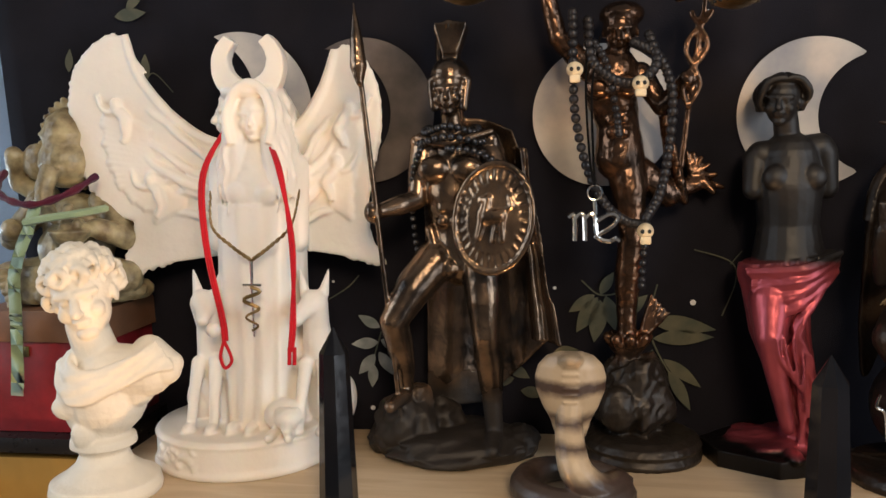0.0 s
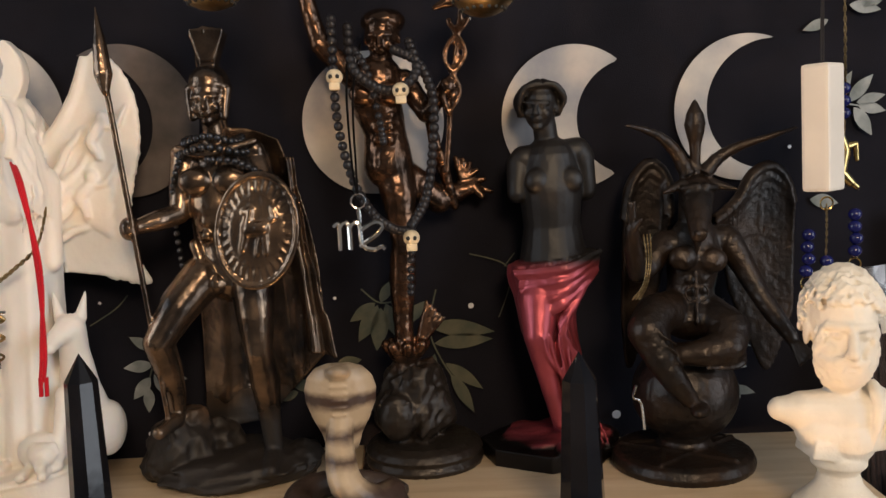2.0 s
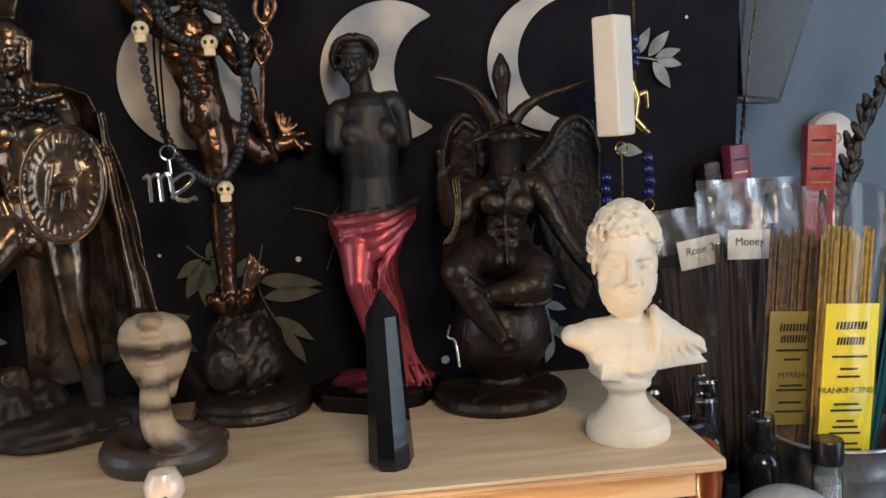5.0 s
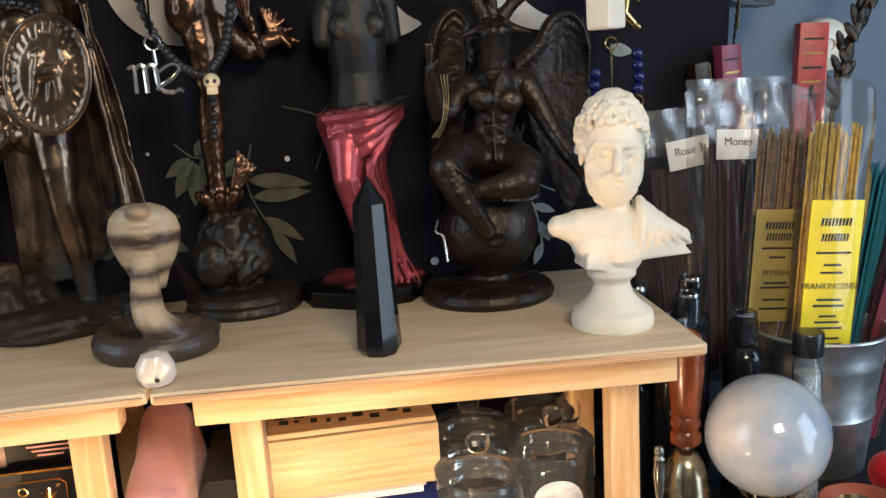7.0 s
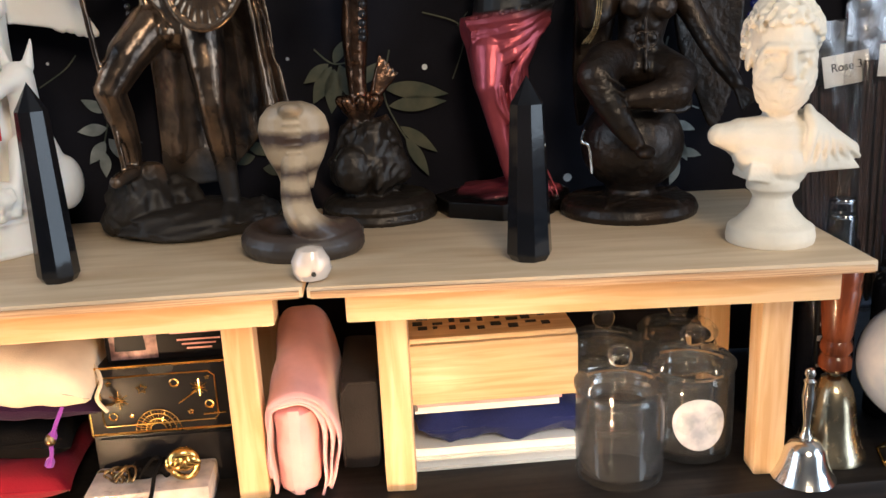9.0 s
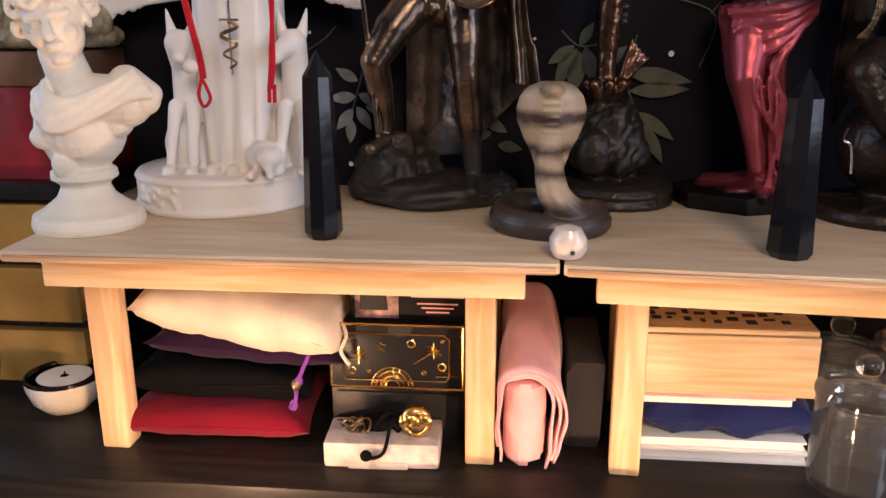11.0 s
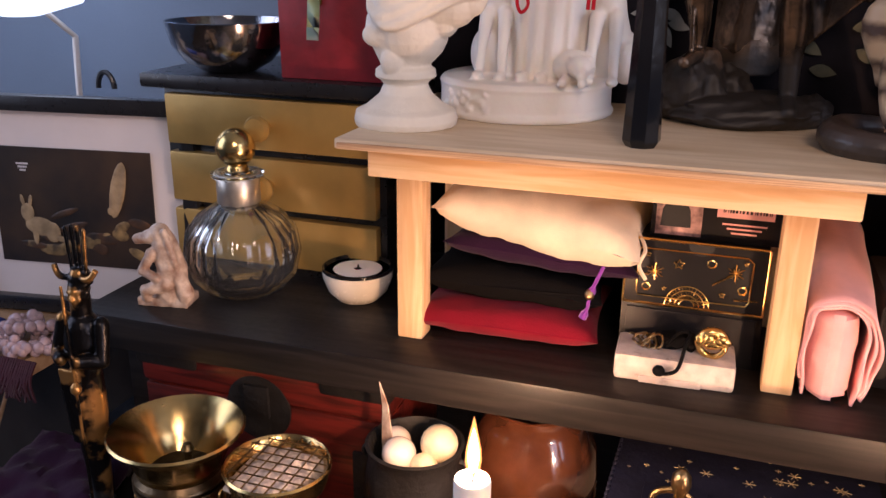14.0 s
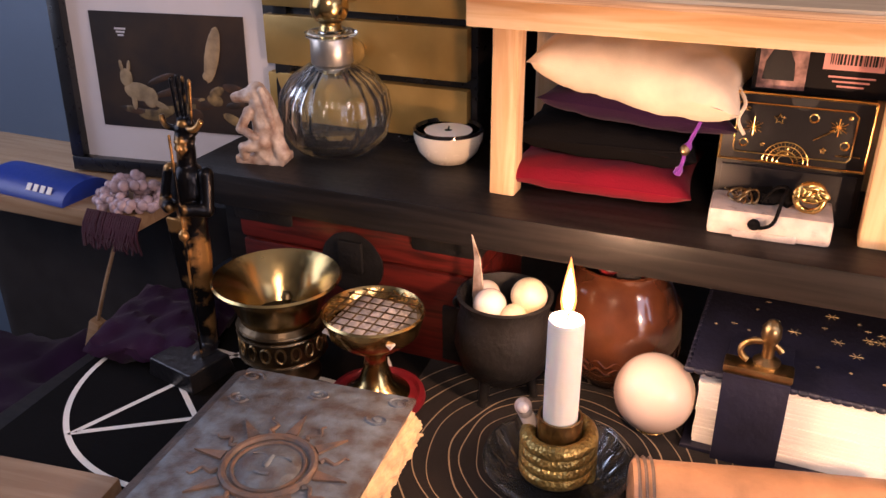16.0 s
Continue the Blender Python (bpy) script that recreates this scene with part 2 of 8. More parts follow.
PEARL = material("pearly_sphere", (0.78, 0.66, 0.58), 0.12, vary=0.2, scale=14, bump=0.02, Coat_Weight=0.5)
CALCITE = material("blue_calcite", (0.60, 0.58, 0.58), 0.12, vary=0.2, scale=26, second=(0.27, 0.34, 0.46), bump=0.02, Coat_Weight=0.6)
CHEST_RED = wood("red_lacquer", (0.13, 0.015, 0.010), (0.045, 0.007, 0.005), (2, 20, 20), 0.35, 8, 0.1)
CAST_IRON = material("cast_iron", (0.022, 0.02, 0.019), 0.55, 0.5, vary=0.4, bump=0.5)
LEATHER = material("tooled_leather", (0.125, 0.085, 0.065), 0.5, vary=0.3, scale=45, second=(0.045, 0.038, 0.035), bump=0.6, bump_scale=220)
LEATHER_BLUE = material("blue_rubbed_leather", (0.16, 0.20, 0.235), 0.45, vary=0.3, scale=70, second=(0.080, 0.058, 0.048), bump=0.9, bump_scale=160)
LEATHER_TOOLED = material("rubbed_brown_leather", (0.20, 0.115, 0.07), 0.5, vary=0.4, scale=90, second=(0.09, 0.075, 0.07), bump=0.5)
LEATHER_TAN = material("tan_leather", (0.34, 0.18, 0.095), 0.5, vary=0.25, scale=45, bump=0.4)
NAVY_BOARD = material("navy_cover", (0.008, 0.009, 0.026), 0.55, vary=0.3, scale=50, bump=0.3)
TERRACOTTA = material("red_clay", (0.35, 0.085, 0.045), 0.45, vary=0.15, bump=0.1)
CHERRY = wood("cherry_handle", (0.24, 0.065, 0.025), (0.12, 0.03, 0.012), (20, 20, 2), 0.22, 8, 0.04)
DARK_BOTTLE = material("dark_bottle", (0.008, 0.008, 0.010), 0.12, vary=0.2, bump=0.02)
CAP_SMOKE = glass("smoke_cap", (0.55, 0.58, 0.62), 0.08)
YELLOW_CARD = material("yellow_label", (0.85, 0.72, 0.03), 0.5, vary=0.05, bump=0.02)
STICK = material("incense_stick", (0.30, 0.20, 0.11), 0.8, vary=0.5, scale=200, bump=0.2)
STICK_YELLOW = material("yellow_incense_stick", (0.62, 0.42, 0.08), 0.8, vary=0.3, scale=200, bump=0.2)
DARK_STICK = material("dark_incense_stick", (0.060, 0.034, 0.032), 0.8, vary=0.5, scale=200, bump=0.2)
BAG = film_plastic("clear_bag_film")
BAG_TOP = film_plastic("folded_bag_film", 0.03, rough=0.32, crease=0.3)
PEWTER = material("brushed_pewter", (0.50, 0.47, 0.42), 0.38, 0.9, vary=0.2, scale=60, bump=0.1)
JAR_GLASS = film_plastic("jar_glass", 0.016, (0.93, 0.94, 0.93, 1), 0.05, 0.10)
THIN_GLASS = film_plastic("thin_clear_glass", 0.010, (0.955, 0.98, 0.965, 1), 0.04, 0.12)
RED_PACK = material("red_incense_box", (0.40, 0.04, 0.045), 0.4, vary=0.35, scale=120, bump=0.05)
PINK_PACK = material("pink_box_side", (0.72, 0.30, 0.33), 0.45, vary=0.1, bump=0.03)
MAROON_PACK = material("maroon_incense_pack", (0.22, 0.03, 0.07), 0.4, vary=0.25, bump=0.03)
BLUE_CASE = material("blue_case", (0.01, 0.035, 0.26), 0.4, vary=0.15, bump=0.1)
LILAC_BEAD = material("lilac_bead", (0.45, 0.34, 0.38), 0.25, vary=0.35, scale=60, bump=0.02)
MAPLE = wood("maple_board", (0.36, 0.24, 0.14), (0.28, 0.17, 0.09), (1.5, 20, 20), 0.5, 7, 0.08)
CREAM_CERAMIC = material("cream_ceramic", (0.74, 0.68, 0.58), 0.25, vary=0.08, bump=0.02)
PICTURE_DARK = material("dark_painting", (0.055, 0.032, 0.018), 0.4, vary=0.4, scale=16, second=(0.012, 0.010, 0.010), bump=0.05)
MAT_BOARD = material("mat_board", (0.62, 0.58, 0.58), 0.8, vary=0.03, bump=0.02)
OCHRE_PRINT = material("ochre_print", (0.34, 0.24, 0.13), 0.5, vary=0.4, scale=70, bump=0.02)
PINK_SHELL = material("blush_print", (0.60, 0.36, 0.32), 0.4, vary=0.4, scale=120, second=(0.10, 0.06, 0.06), bump=0.02)
AGED_BONE = material("aged_bone_resin", (0.62, 0.50, 0.40), 0.45, vary=0.4, scale=90, second=(0.26, 0.15, 0.10), bump=0.4)
WHITE_BLOCK = material("white_scented_block", (0.78, 0.72, 0.64), 0.5, vary=0.06, scale=30, bump=0.06)


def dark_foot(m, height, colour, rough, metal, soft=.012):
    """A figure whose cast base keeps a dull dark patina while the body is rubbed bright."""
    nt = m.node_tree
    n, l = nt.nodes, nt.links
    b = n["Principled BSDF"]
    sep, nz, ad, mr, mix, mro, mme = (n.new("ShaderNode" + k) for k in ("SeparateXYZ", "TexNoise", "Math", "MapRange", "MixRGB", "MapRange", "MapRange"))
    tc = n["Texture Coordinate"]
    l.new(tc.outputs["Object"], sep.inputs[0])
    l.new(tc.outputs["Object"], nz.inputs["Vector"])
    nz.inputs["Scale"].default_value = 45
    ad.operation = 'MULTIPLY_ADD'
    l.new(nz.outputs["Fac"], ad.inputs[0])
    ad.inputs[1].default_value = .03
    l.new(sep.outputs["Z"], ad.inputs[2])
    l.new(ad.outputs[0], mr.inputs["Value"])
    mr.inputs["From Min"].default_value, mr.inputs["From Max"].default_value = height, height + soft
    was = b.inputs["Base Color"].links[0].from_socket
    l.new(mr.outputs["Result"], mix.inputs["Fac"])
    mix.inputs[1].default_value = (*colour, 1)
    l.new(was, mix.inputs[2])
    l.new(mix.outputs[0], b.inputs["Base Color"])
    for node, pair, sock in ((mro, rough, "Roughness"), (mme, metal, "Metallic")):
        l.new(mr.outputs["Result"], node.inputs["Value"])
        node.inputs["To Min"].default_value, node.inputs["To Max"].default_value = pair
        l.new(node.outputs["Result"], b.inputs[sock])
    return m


def banded(name, c1, c2, scale, rot, rough, distort=2.0):
    """Polished stone with soft parallel bands."""
    m = material(name, c1, rough, 0, vary=.1, bump=.02, Coat_Weight=.4)
    n, l = m.node_tree.nodes, m.node_tree.links
    mp, w, r = n.new("ShaderNodeMapping"), n.new("ShaderNodeTexWave"), n.new("ShaderNodeValToRGB")
    mp.inputs["Rotation"].default_value = [radians(a) for a in rot]
    l.new(n["Texture Coordinate"].outputs["Object"], mp.inputs["Vector"])
    w.inputs["Scale"].default_value, w.inputs["Distortion"].default_value, w.inputs["Detail"].default_value = scale, distort, 3
    l.new(mp.outputs["Vector"], w.inputs["Vector"])
    r.color_ramp.elements[0].position, r.color_ramp.elements[1].position = .25, .7
    r.color_ramp.elements[0].color, r.color_ramp.elements[1].color = (*c2, 1), (*c1, 1)
    l.new(w.outputs["Fac"], r.inputs["Fac"])
    l.new(r.outputs["Color"], n["Principled BSDF"].inputs["Base Color"])
    return m


def scaled_brass():
    """Gilt metal with a fine net of scales."""
    m = material("scaled_gilt", (0.46, 0.32, 0.10), .34, .8, vary=.35, scale=70)
    n, l = m.node_tree.nodes, m.node_tree.links
    v = n.new("ShaderNodeTexVoronoi")
    v.inputs["Scale"].default_value = 420
    l.new(n["Texture Coordinate"].outputs["Object"], v.inputs["Vector"])
    n["Bump"].inputs["Strength"].default_value, n["Bump"].inputs["Distance"].default_value = .7, .0012
    l.new(v.outputs["Distance"], n["Bump"].inputs["Height"])
    return m


def cobra_skin():
    """Bands of brown on cream, dark below."""
    m = layered("cobra_paint", (0.045, 0.035, 0.030), (0.50, 0.40, 0.28), 0.024, 0.012, (0.4, 0.4), (0, 0), 0.01)
    nt = m.node_tree
    n, l = nt.nodes, nt.links
    nz, ad, mr, r = n.new("ShaderNodeTexNoise"), n.new("ShaderNodeMath"), n.new("ShaderNodeMapRange"), n.new("ShaderNodeValToRGB")
    nz.inputs["Scale"].default_value, nz.inputs["Detail"].default_value = 70, 5
    l.new(n["Texture Coordinate"].outputs["Object"], nz.inputs["Vector"])
    ad.operation = 'MULTIPLY_ADD'
    l.new(nz.outputs["Fac"], ad.inputs[0])
    ad.inputs[1].default_value = 0.010
    l.new(n["Separate XYZ"].outputs["Z"], ad.inputs[2])
    l.new(ad.outputs[0], mr.inputs["Value"])
    mr.inputs["From Min"].default_value, mr.inputs["From Max"].default_value = 0.005, 0.105
    l.new(mr.outputs["Result"], r.inputs["Fac"])
    tan, dark = (0.45, 0.33, 0.21, 1), (0.065, 0.036, 0.025, 1)
    stops = [(.20, dark), (.27, tan), (.34, tan), (.39, dark), (.44, tan), (.47, tan), (.52, dark), (.57, tan), (.65, tan), (.70, dark), (.735, dark), (.78, tan), (.86, tan), (.92, (0.24, 0.18, 0.12, 1))]
    for k, (at, c) in enumerate(stops):
        e = r.color_ramp.elements[k] if k < 2 else r.color_ramp.elements.new(at)
        e.position, e.color = at, c
    l.new(r.outputs["Color"], n["Mix (Legacy)"].inputs[2])
    return m


def flame_material(name, colour, strength, clear):
    m = bpy.data.materials.new(name)
    m.use_nodes = True
    n, l = m.node_tree.nodes, m.node_tree.links
    e, t, mx = n.new("ShaderNodeEmission"), n.new("ShaderNodeBsdfTransparent"), n.new("ShaderNodeMixShader")
    e.inputs["Color"].default_value, e.inputs["Strength"].default_value = (*colour, 1), strength
    mx.inputs[0].default_value = clear
    l.new(e.outputs[0], mx.inputs[1])
    l.new(t.outputs[0], mx.inputs[2])
    l.new(mx.outputs[0], n["Material Output"].inputs["Surface"])
    return m


def glow(name, colour, strength):
    m = bpy.data.materials.new(name)
    m.use_nodes = True
    b = m.node_tree.nodes["Principled BSDF"]
    b.inputs["Base Color"].default_value = (0.8, 0.8, 0.8, 1)
    b.inputs["Emission Color"].default_value, b.inputs["Emission Strength"].default_value = (*colour, 1), strength
    return m


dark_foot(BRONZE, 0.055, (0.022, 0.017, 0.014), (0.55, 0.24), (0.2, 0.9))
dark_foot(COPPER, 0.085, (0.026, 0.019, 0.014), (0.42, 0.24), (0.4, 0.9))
SATIN = banded("satin_crystal", (0.64, 0.52, 0.45), (0.36, 0.26, 0.22), 4.2, (20, 35, 40), 0.16)
SCALED = scaled_brass()
COBRA, FLAME, FLAME_CORE, LIT_SHADE = cobra_skin(), flame_material("flame", (1.0, 0.36, 0.08), 4.0, .5), flame_material("flame_core", (1.0, 0.78, 0.45), 14.0, 0),  glow("lit_shade", (0.75, 0.88, 1.0), 1.6)


# ---- mesh helpers ----
def bx(bm, size, at=(0, 0, 0), rot=(0, 0, 0), bevel=0.0):
    g = bmesh.ops.create_cube(bm, size=1.0, matrix=pose(*at, *rot) @ Matrix.Diagonal((*size, 1)))
    if bevel:
        es = list({e for v in g["verts"] for e in v.link_edges})
        bmesh.ops.bevel(bm, geom=es, offset=bevel, segments=2, affect='EDGES', profile=0.6)
    return bm


def lathe(bm, profile, at=(0, 0, 0), seg=40, rot=(0, 0, 0), wave=None):
    m = pose(*at, *rot)
    rings = []
    for r, z in profile:
        ring = []
        for i in range(seg):
            a = 2 * math.pi * i / seg
            rr = r * (1 + (wave(a, z) if wave else 0))
            ring.append(bm.verts.new(m @ Vector((rr * math.cos(a), rr * math.sin(a), z))))
        rings.append(ring)
    for a, b in zip(rings, rings[1:]):
        for i in range(seg):
            j = (i + 1) % seg
            bm.faces.new((a[i], a[j], b[j], b[i]))
    if profile[0][0] > 1e-6:
        bm.faces.new(list(reversed(rings[0])))
    if profile[-1][0] > 1e-6:
        bm.faces.new(rings[-1])
    return bm


def tube(bm, pts, radii, seg=8, closed=False):
    pts = [Vector(p) for p in pts]
    if not isinstance(radii, (list, tuple)):
        radii = [radii] * len(pts)
    rings, up = [], Vector((0.12, 0.31, 0.94)).normalized()
    n = len(pts)
    for i, p in enumerate(pts):
        d = (pts[(i + 1) % n] - pts[i - 1]) if closed else (pts[min(i + 1, n - 1)] - pts[max(i - 1, 0)])
        d = d.normalized() if d.length > 1e-9 else Vector((0, 0, 1))
        u = up.cross(d)
        u = u.normalized() if u.length > 1e-3 else Vector((1, 0, 0)).cross(d).normalized()
        v = d.cross(u)
        rings.append([bm.verts.new(p + radii[i] * (math.cos(a) * u + math.sin(a) * v)) for a in (2 * math.pi * k / seg for k in range(seg))])
        up = v
    pairs = list(zip(rings, rings[1:])) + ([(rings[-1], rings[0])] if closed else [])
    for a, b in pairs:
        for i in range(seg):
            j = (i + 1) % seg
            bm.faces.new((a[i], a[j], b[j], b[i]))
    if not closed:
        bm.faces.new(list(reversed(rings[0])))
        bm.faces.new(rings[-1])
    return bm


def ell(bm, at, r, rot=(0, 0, 0), seg=20):
    r = r if isinstance(r, (list, tuple)) else (r, r, r)
    m = pose(*at, *rot) @ Matrix.Diagonal((*r, 1))
    rows = max(5, seg // 2)
    south, north = bm.verts.new(m @ Vector((0, 0, -1))), bm.verts.new(m @ Vector((0, 0, 1)))
    rings = []
    for j in range(1, rows):
        b = -math.pi / 2 + math.pi * j / rows
        rings.append([bm.verts.new(m @ Vector((math.cos(b) * math.cos(a), math.cos(b) * math.sin(a), math.sin(b)))) for a in (2 * math.pi * k / seg for k in range(seg))])
    for k in range(seg):
        n = (k + 1) % seg
        bm.faces.new((south, rings[0][n], rings[0][k]))
        bm.faces.new((north, rings[-1][k], rings[-1][n]))
        for a, c in zip(rings, rings[1:]):
            bm.faces.new((a[k], a[n], c[n], c[k]))
    return bm


def limb(bm, a, b, ra, rb, seg=22):
    """A tapered limb with round ends."""
    a, b = Vector(a), Vector(b)
    steps = 6
    tube(bm, [a.lerp(b, i / steps) for i in range(steps + 1)], [ra + (rb - ra) * i / steps for i in range(steps + 1)], seg)
    ell(bm, a, ra, seg=min(seg, 20))
    ell(bm, b, rb, seg=min(seg, 20))
    return bm


def chain_limbs(bm, pts):
    """Limbs through points (x, y, z, radius)."""
    for p, q in zip(pts, pts[1:]):
        limb(bm, p[:3], q[:3], p[3], q[3])
    return bm


def curve_pts(pts, n=24):
    """A smooth line through control points."""
    ps = [Vector(p) for p in pts]
    out = []
    for i in range(n + 1):
        f = i / n * (len(ps) - 1)
        k = min(int(f), len(ps) - 2)
        u = f - k
        p0, p1, p2, p3 = ps[max(k - 1, 0)], ps[k], ps[k + 1], ps[min(k + 2, len(ps) - 1)]
        out.append(0.5 * ((2 * p1) + (p2 - p0) * u + (2 * p0 - 5 * p1 + 4 * p2 - p3) * u * u + (3 * p1 - p0 - 3 * p2 + p3) * u ** 3))
    return out


def plate(bm, outline, thick, m):
    """A flat shape of some thickness from an outline in its own plane."""
    top = [bm.verts.new(m @ Vector((x, y, thick / 2))) for x, y in outline]
    low = [bm.verts.new(m @ Vector((x, y, -thick / 2))) for x, y in outline]
    bm.faces.new(top)
    bm.faces.new(list(reversed(low)))
    for i in range(len(top)):
        j = (i + 1) % len(top)
        bm.faces.new((top[j], top[i], low[i], low[j]))
    return bm


def cushion(bm, size, at=(0, 0, 0), rot=(0, 0, 0), puff=0.5, rough=0.004, seed=0, cuts=14, power=3.2):
    """A soft filled bag."""
    b2 = bmesh.new()
    bmesh.ops.create_cube(b2, size=2.0)
    bmesh.ops.subdivide_edges(b2, edges=b2.edges[:], cuts=cuts, use_grid_fill=True)
    m = pose(*at, *rot)
    for v in b2.verts:
        x, y, z = v.co
        edge = max(abs(x), abs(y))
        z *= (1 - edge ** power) ** 0.5 * (1 - puff) + puff * (1 - edge ** 6 * 0.5) if edge < 1 else 0.25 * puff
        pull = 1 - 0.05 * (x * x * y * y)
        nn = noise.noise(Vector((x * 2.3 + seed, y * 2.3, z * 2))) + 0.5 * noise.noise(Vector((x * 6, y * 6 + seed, z * 5)))
        p = Vector((x * size[0] / 2 * pull, y * size[1] / 2 * pull, z * size[2] / 2))
        v.co = m @ (p + Vector((0.3 * nn * rough, 0.6 * nn * rough, nn * rough)))
    me = bpy.data.meshes.new("tmp")
    b2.to_mesh(me)
    b2.free()
    bm.from_mesh(me)
    bpy.data.meshes.remove(me)
    return bm


def letters(text, size, thick=0.0004):
    """Raised letters in the built-in font as a bmesh, in the xy plane, centred."""
    cu = bpy.data.curves.new("letters", 'FONT')
    cu.body, cu.size, cu.extrude, cu.align_x, cu.align_y = text, size, thick, 'CENTER', 'CENTER'
    ob = bpy.data.objects.new("letters", cu)
    me = ob.to_mesh()
    bm = bmesh.new()
    bm.from_mesh(me)
    ob.to_mesh_clear()
    bpy.data.objects.remove(ob)
    bpy.data.curves.remove(cu)
    return bm


def moved(bm, m):
    bmesh.ops.transform(bm, matrix=m, verts=bm.verts)
    return bm


def finish(name, bm, mat, smooth=True, angle=40):
    bmesh.ops.recalc_face_normals(bm, faces=bm.faces)
    me = bpy.data.meshes.new(name)
    bm.to_mesh(me)
    bm.free()
    me.materials.append(mat)
    if smooth:
        me.shade_smooth()
        me.set_sharp_from_angle(angle=radians(angle))
    return me


def thing(name, label, category, at=(0, 0, 0), rot=(0, 0, 0), group=""):
    ob = new(name)
    ob.empty_display_size = 0.01
    ob.matrix_world = pose(*at, *rot)
    return tagged(ob, label, category, group)


def part(name, bm, mat, parent, label="", smooth=True, angle=40):
    ob = new(name, finish(name, bm, mat, smooth, angle))
    ob.parent = parent
    if label:
        ob["label"] = label
    if mat.name in ("clear_glass", "green_tinted_glass", "clear_bag_film", "folded_bag_film", "thin_clear_glass", "jar_glass", "smoke_cap", "flame", "flame_core", "lit_shade"):
        ob.visible_shadow = False
    return ob


def single(name, bm, mat, label, category, at=(0, 0, 0), rot=(0, 0, 0), group="", kind="", smooth=True, angle=40):
    ob = new(name, finish(name, bm, mat, smooth, angle))
    ob.matrix_world = pose(*at, *rot)
    return tagged(ob, label, category, group, kind)


def statue(name, bm, mat, label, at, voxel=0.0016, iterations=3, category="statue", chisel=0.0, chisel_size=0.012):
    """A figure cast in one piece: overlapping forms melted into one skin. The forms come in room coordinates."""
    moved(bm, Matrix.Translation((-at[0], -at[1], -at[2])))
    ob = single(name, bm, mat, label, category, at)
    r = ob.modifiers.new("melt", 'REMESH')
    r.mode, r.voxel_size, r.use_smooth_shade = 'VOXEL', voxel, True
    if chisel:
        tex = bpy.data.textures.new(name + "_relief", 'CLOUDS')
        tex.noise_scale, tex.noise_depth = chisel_size, 2
        d = ob.modifiers.new("relief", 'DISPLACE')
        d.texture, d.strength, d.mid_level, d.texture_coords = tex, chisel, 0.5, 'LOCAL'
    s = ob.modifiers.new("soften", 'SMOOTH')
    s.iterations, s.factor = iterations, 0.5
    return ob


TABLE, SHELF, TOP = 0.75, 0.90, 1.056

# ---- room ----
def slab(name, size, at, mat, label, category, bevel=0.0):
    return single(name, bx(bmesh.new(), size, (0, 0, 0), (0, 0, 0), bevel), mat, label, category, at, kind="structure", smooth=False)


slab("floor", (3.6, 2.9, 0.1), (0, -0.95, -0.05), FLOOR, "dark brown wooden floor of the room", "floor")
slab("ceiling", (3.6, 2.9, 0.1), (0, -0.95, 2.45), WHITE_WALL, "plain off-white ceiling", "ceiling")
slab("wall_north", (3.6, 0.1, 2.4), (0, 0.35, 1.2), WALL, "matt blue-grey painted wall behind the altar", "wall")
slab("wall_south", (3.4, 0.1, 2.4), (0, -2.35, 1.2), WHITE_WALL, "plain off-white wall behind the viewer", "wall")
for nm, sx in (("wall_west", -1), ("wall_east", 1)):
    bm = bmesh.new()
    x = sx * 1.75
    y0, y1, z0, z1 = (-1.1, 0.0, 0.95, 2.1) if sx < 0 else (-1.55, -0.5, 0.95, 2.1)
    for a, b, c, d in ((-2.4, 0.3, 0, z0), (-2.4, 0.3, z1, 2.4), (-2.4, y0, z0, z1), (y1, 0.3, z0, z1)):
        bx(bm, (0.1, b - a, d - c), (x, (a + b) / 2, (c + d) / 2))
    single(nm, bm, WALL, "blue-grey side wall with a window opening", "wall", kind="structure", smooth=False)
    w = tagged(thing("window_1" if sx < 0 else "window_2", "", ""), "white painted window in the side wall", "window", kind="structure")
    for c, s in (((x, (y0 + y1) / 2, z0 + 0.02), (0.06, y1 - y0, 0.04)), ((x, (y0 + y1) / 2, z1 - 0.02), (0.06, y1 - y0, 0.04)), ((x, y0 + 0.02, (z0 + z1) / 2), (0.06, 0.04, z1 - z0 - 0.08)), ((x, y1 - 0.02, (z0 + z1) / 2), (0.06, 0.04, z1 - z0 - 0.08))):
        part("window_frame", bx(bmesh.new(), s, c, bevel=0.004), WHITE_WALL, w)

desk = thing("desk", "long black-brown veneered desk carrying the altar", "desk")
part("desktop", bx(bmesh.new(), (1.5, 0.92, 0.035), (0.12, -0.22, TABLE - 0.0175), bevel=0.003), BLACK_WOOD, desk)
for x in (-0.58, 0.82):
    for y in (-0.62, 0.18):
        part("leg", bx(bmesh.new(), (0.05, 0.05, TABLE - 0.035), (x, y, (TABLE - 0.035) / 2), bevel=0.003), BLACK_WOOD, desk)

raised = thing("shelf", "black-brown veneered shelf raised above the desk", "shelf")
part("board", bx(bmesh.new(), (1.35, 0.31, 0.028), (0.105, 0.115, SHELF - 0.014), bevel=0.002), BLACK_WOOD, raised)
for x in (-0.545, 0.30, 0.755):
    part("support", bx(bmesh.new(), (0.03, 0.26, SHELF - 0.028 - TABLE), (x, 0.13, (SHELF - 0.028 + TABLE) / 2), bevel=0.002), BLACK_WOOD, raised)


# ---- tapestry ----
def cloth_y(z):
    return 0.166 - (z - 1.068) * 0.085


def hang(x, z, lift=0.0008):
    return Vector((x, cloth_y(z) - lift, z))


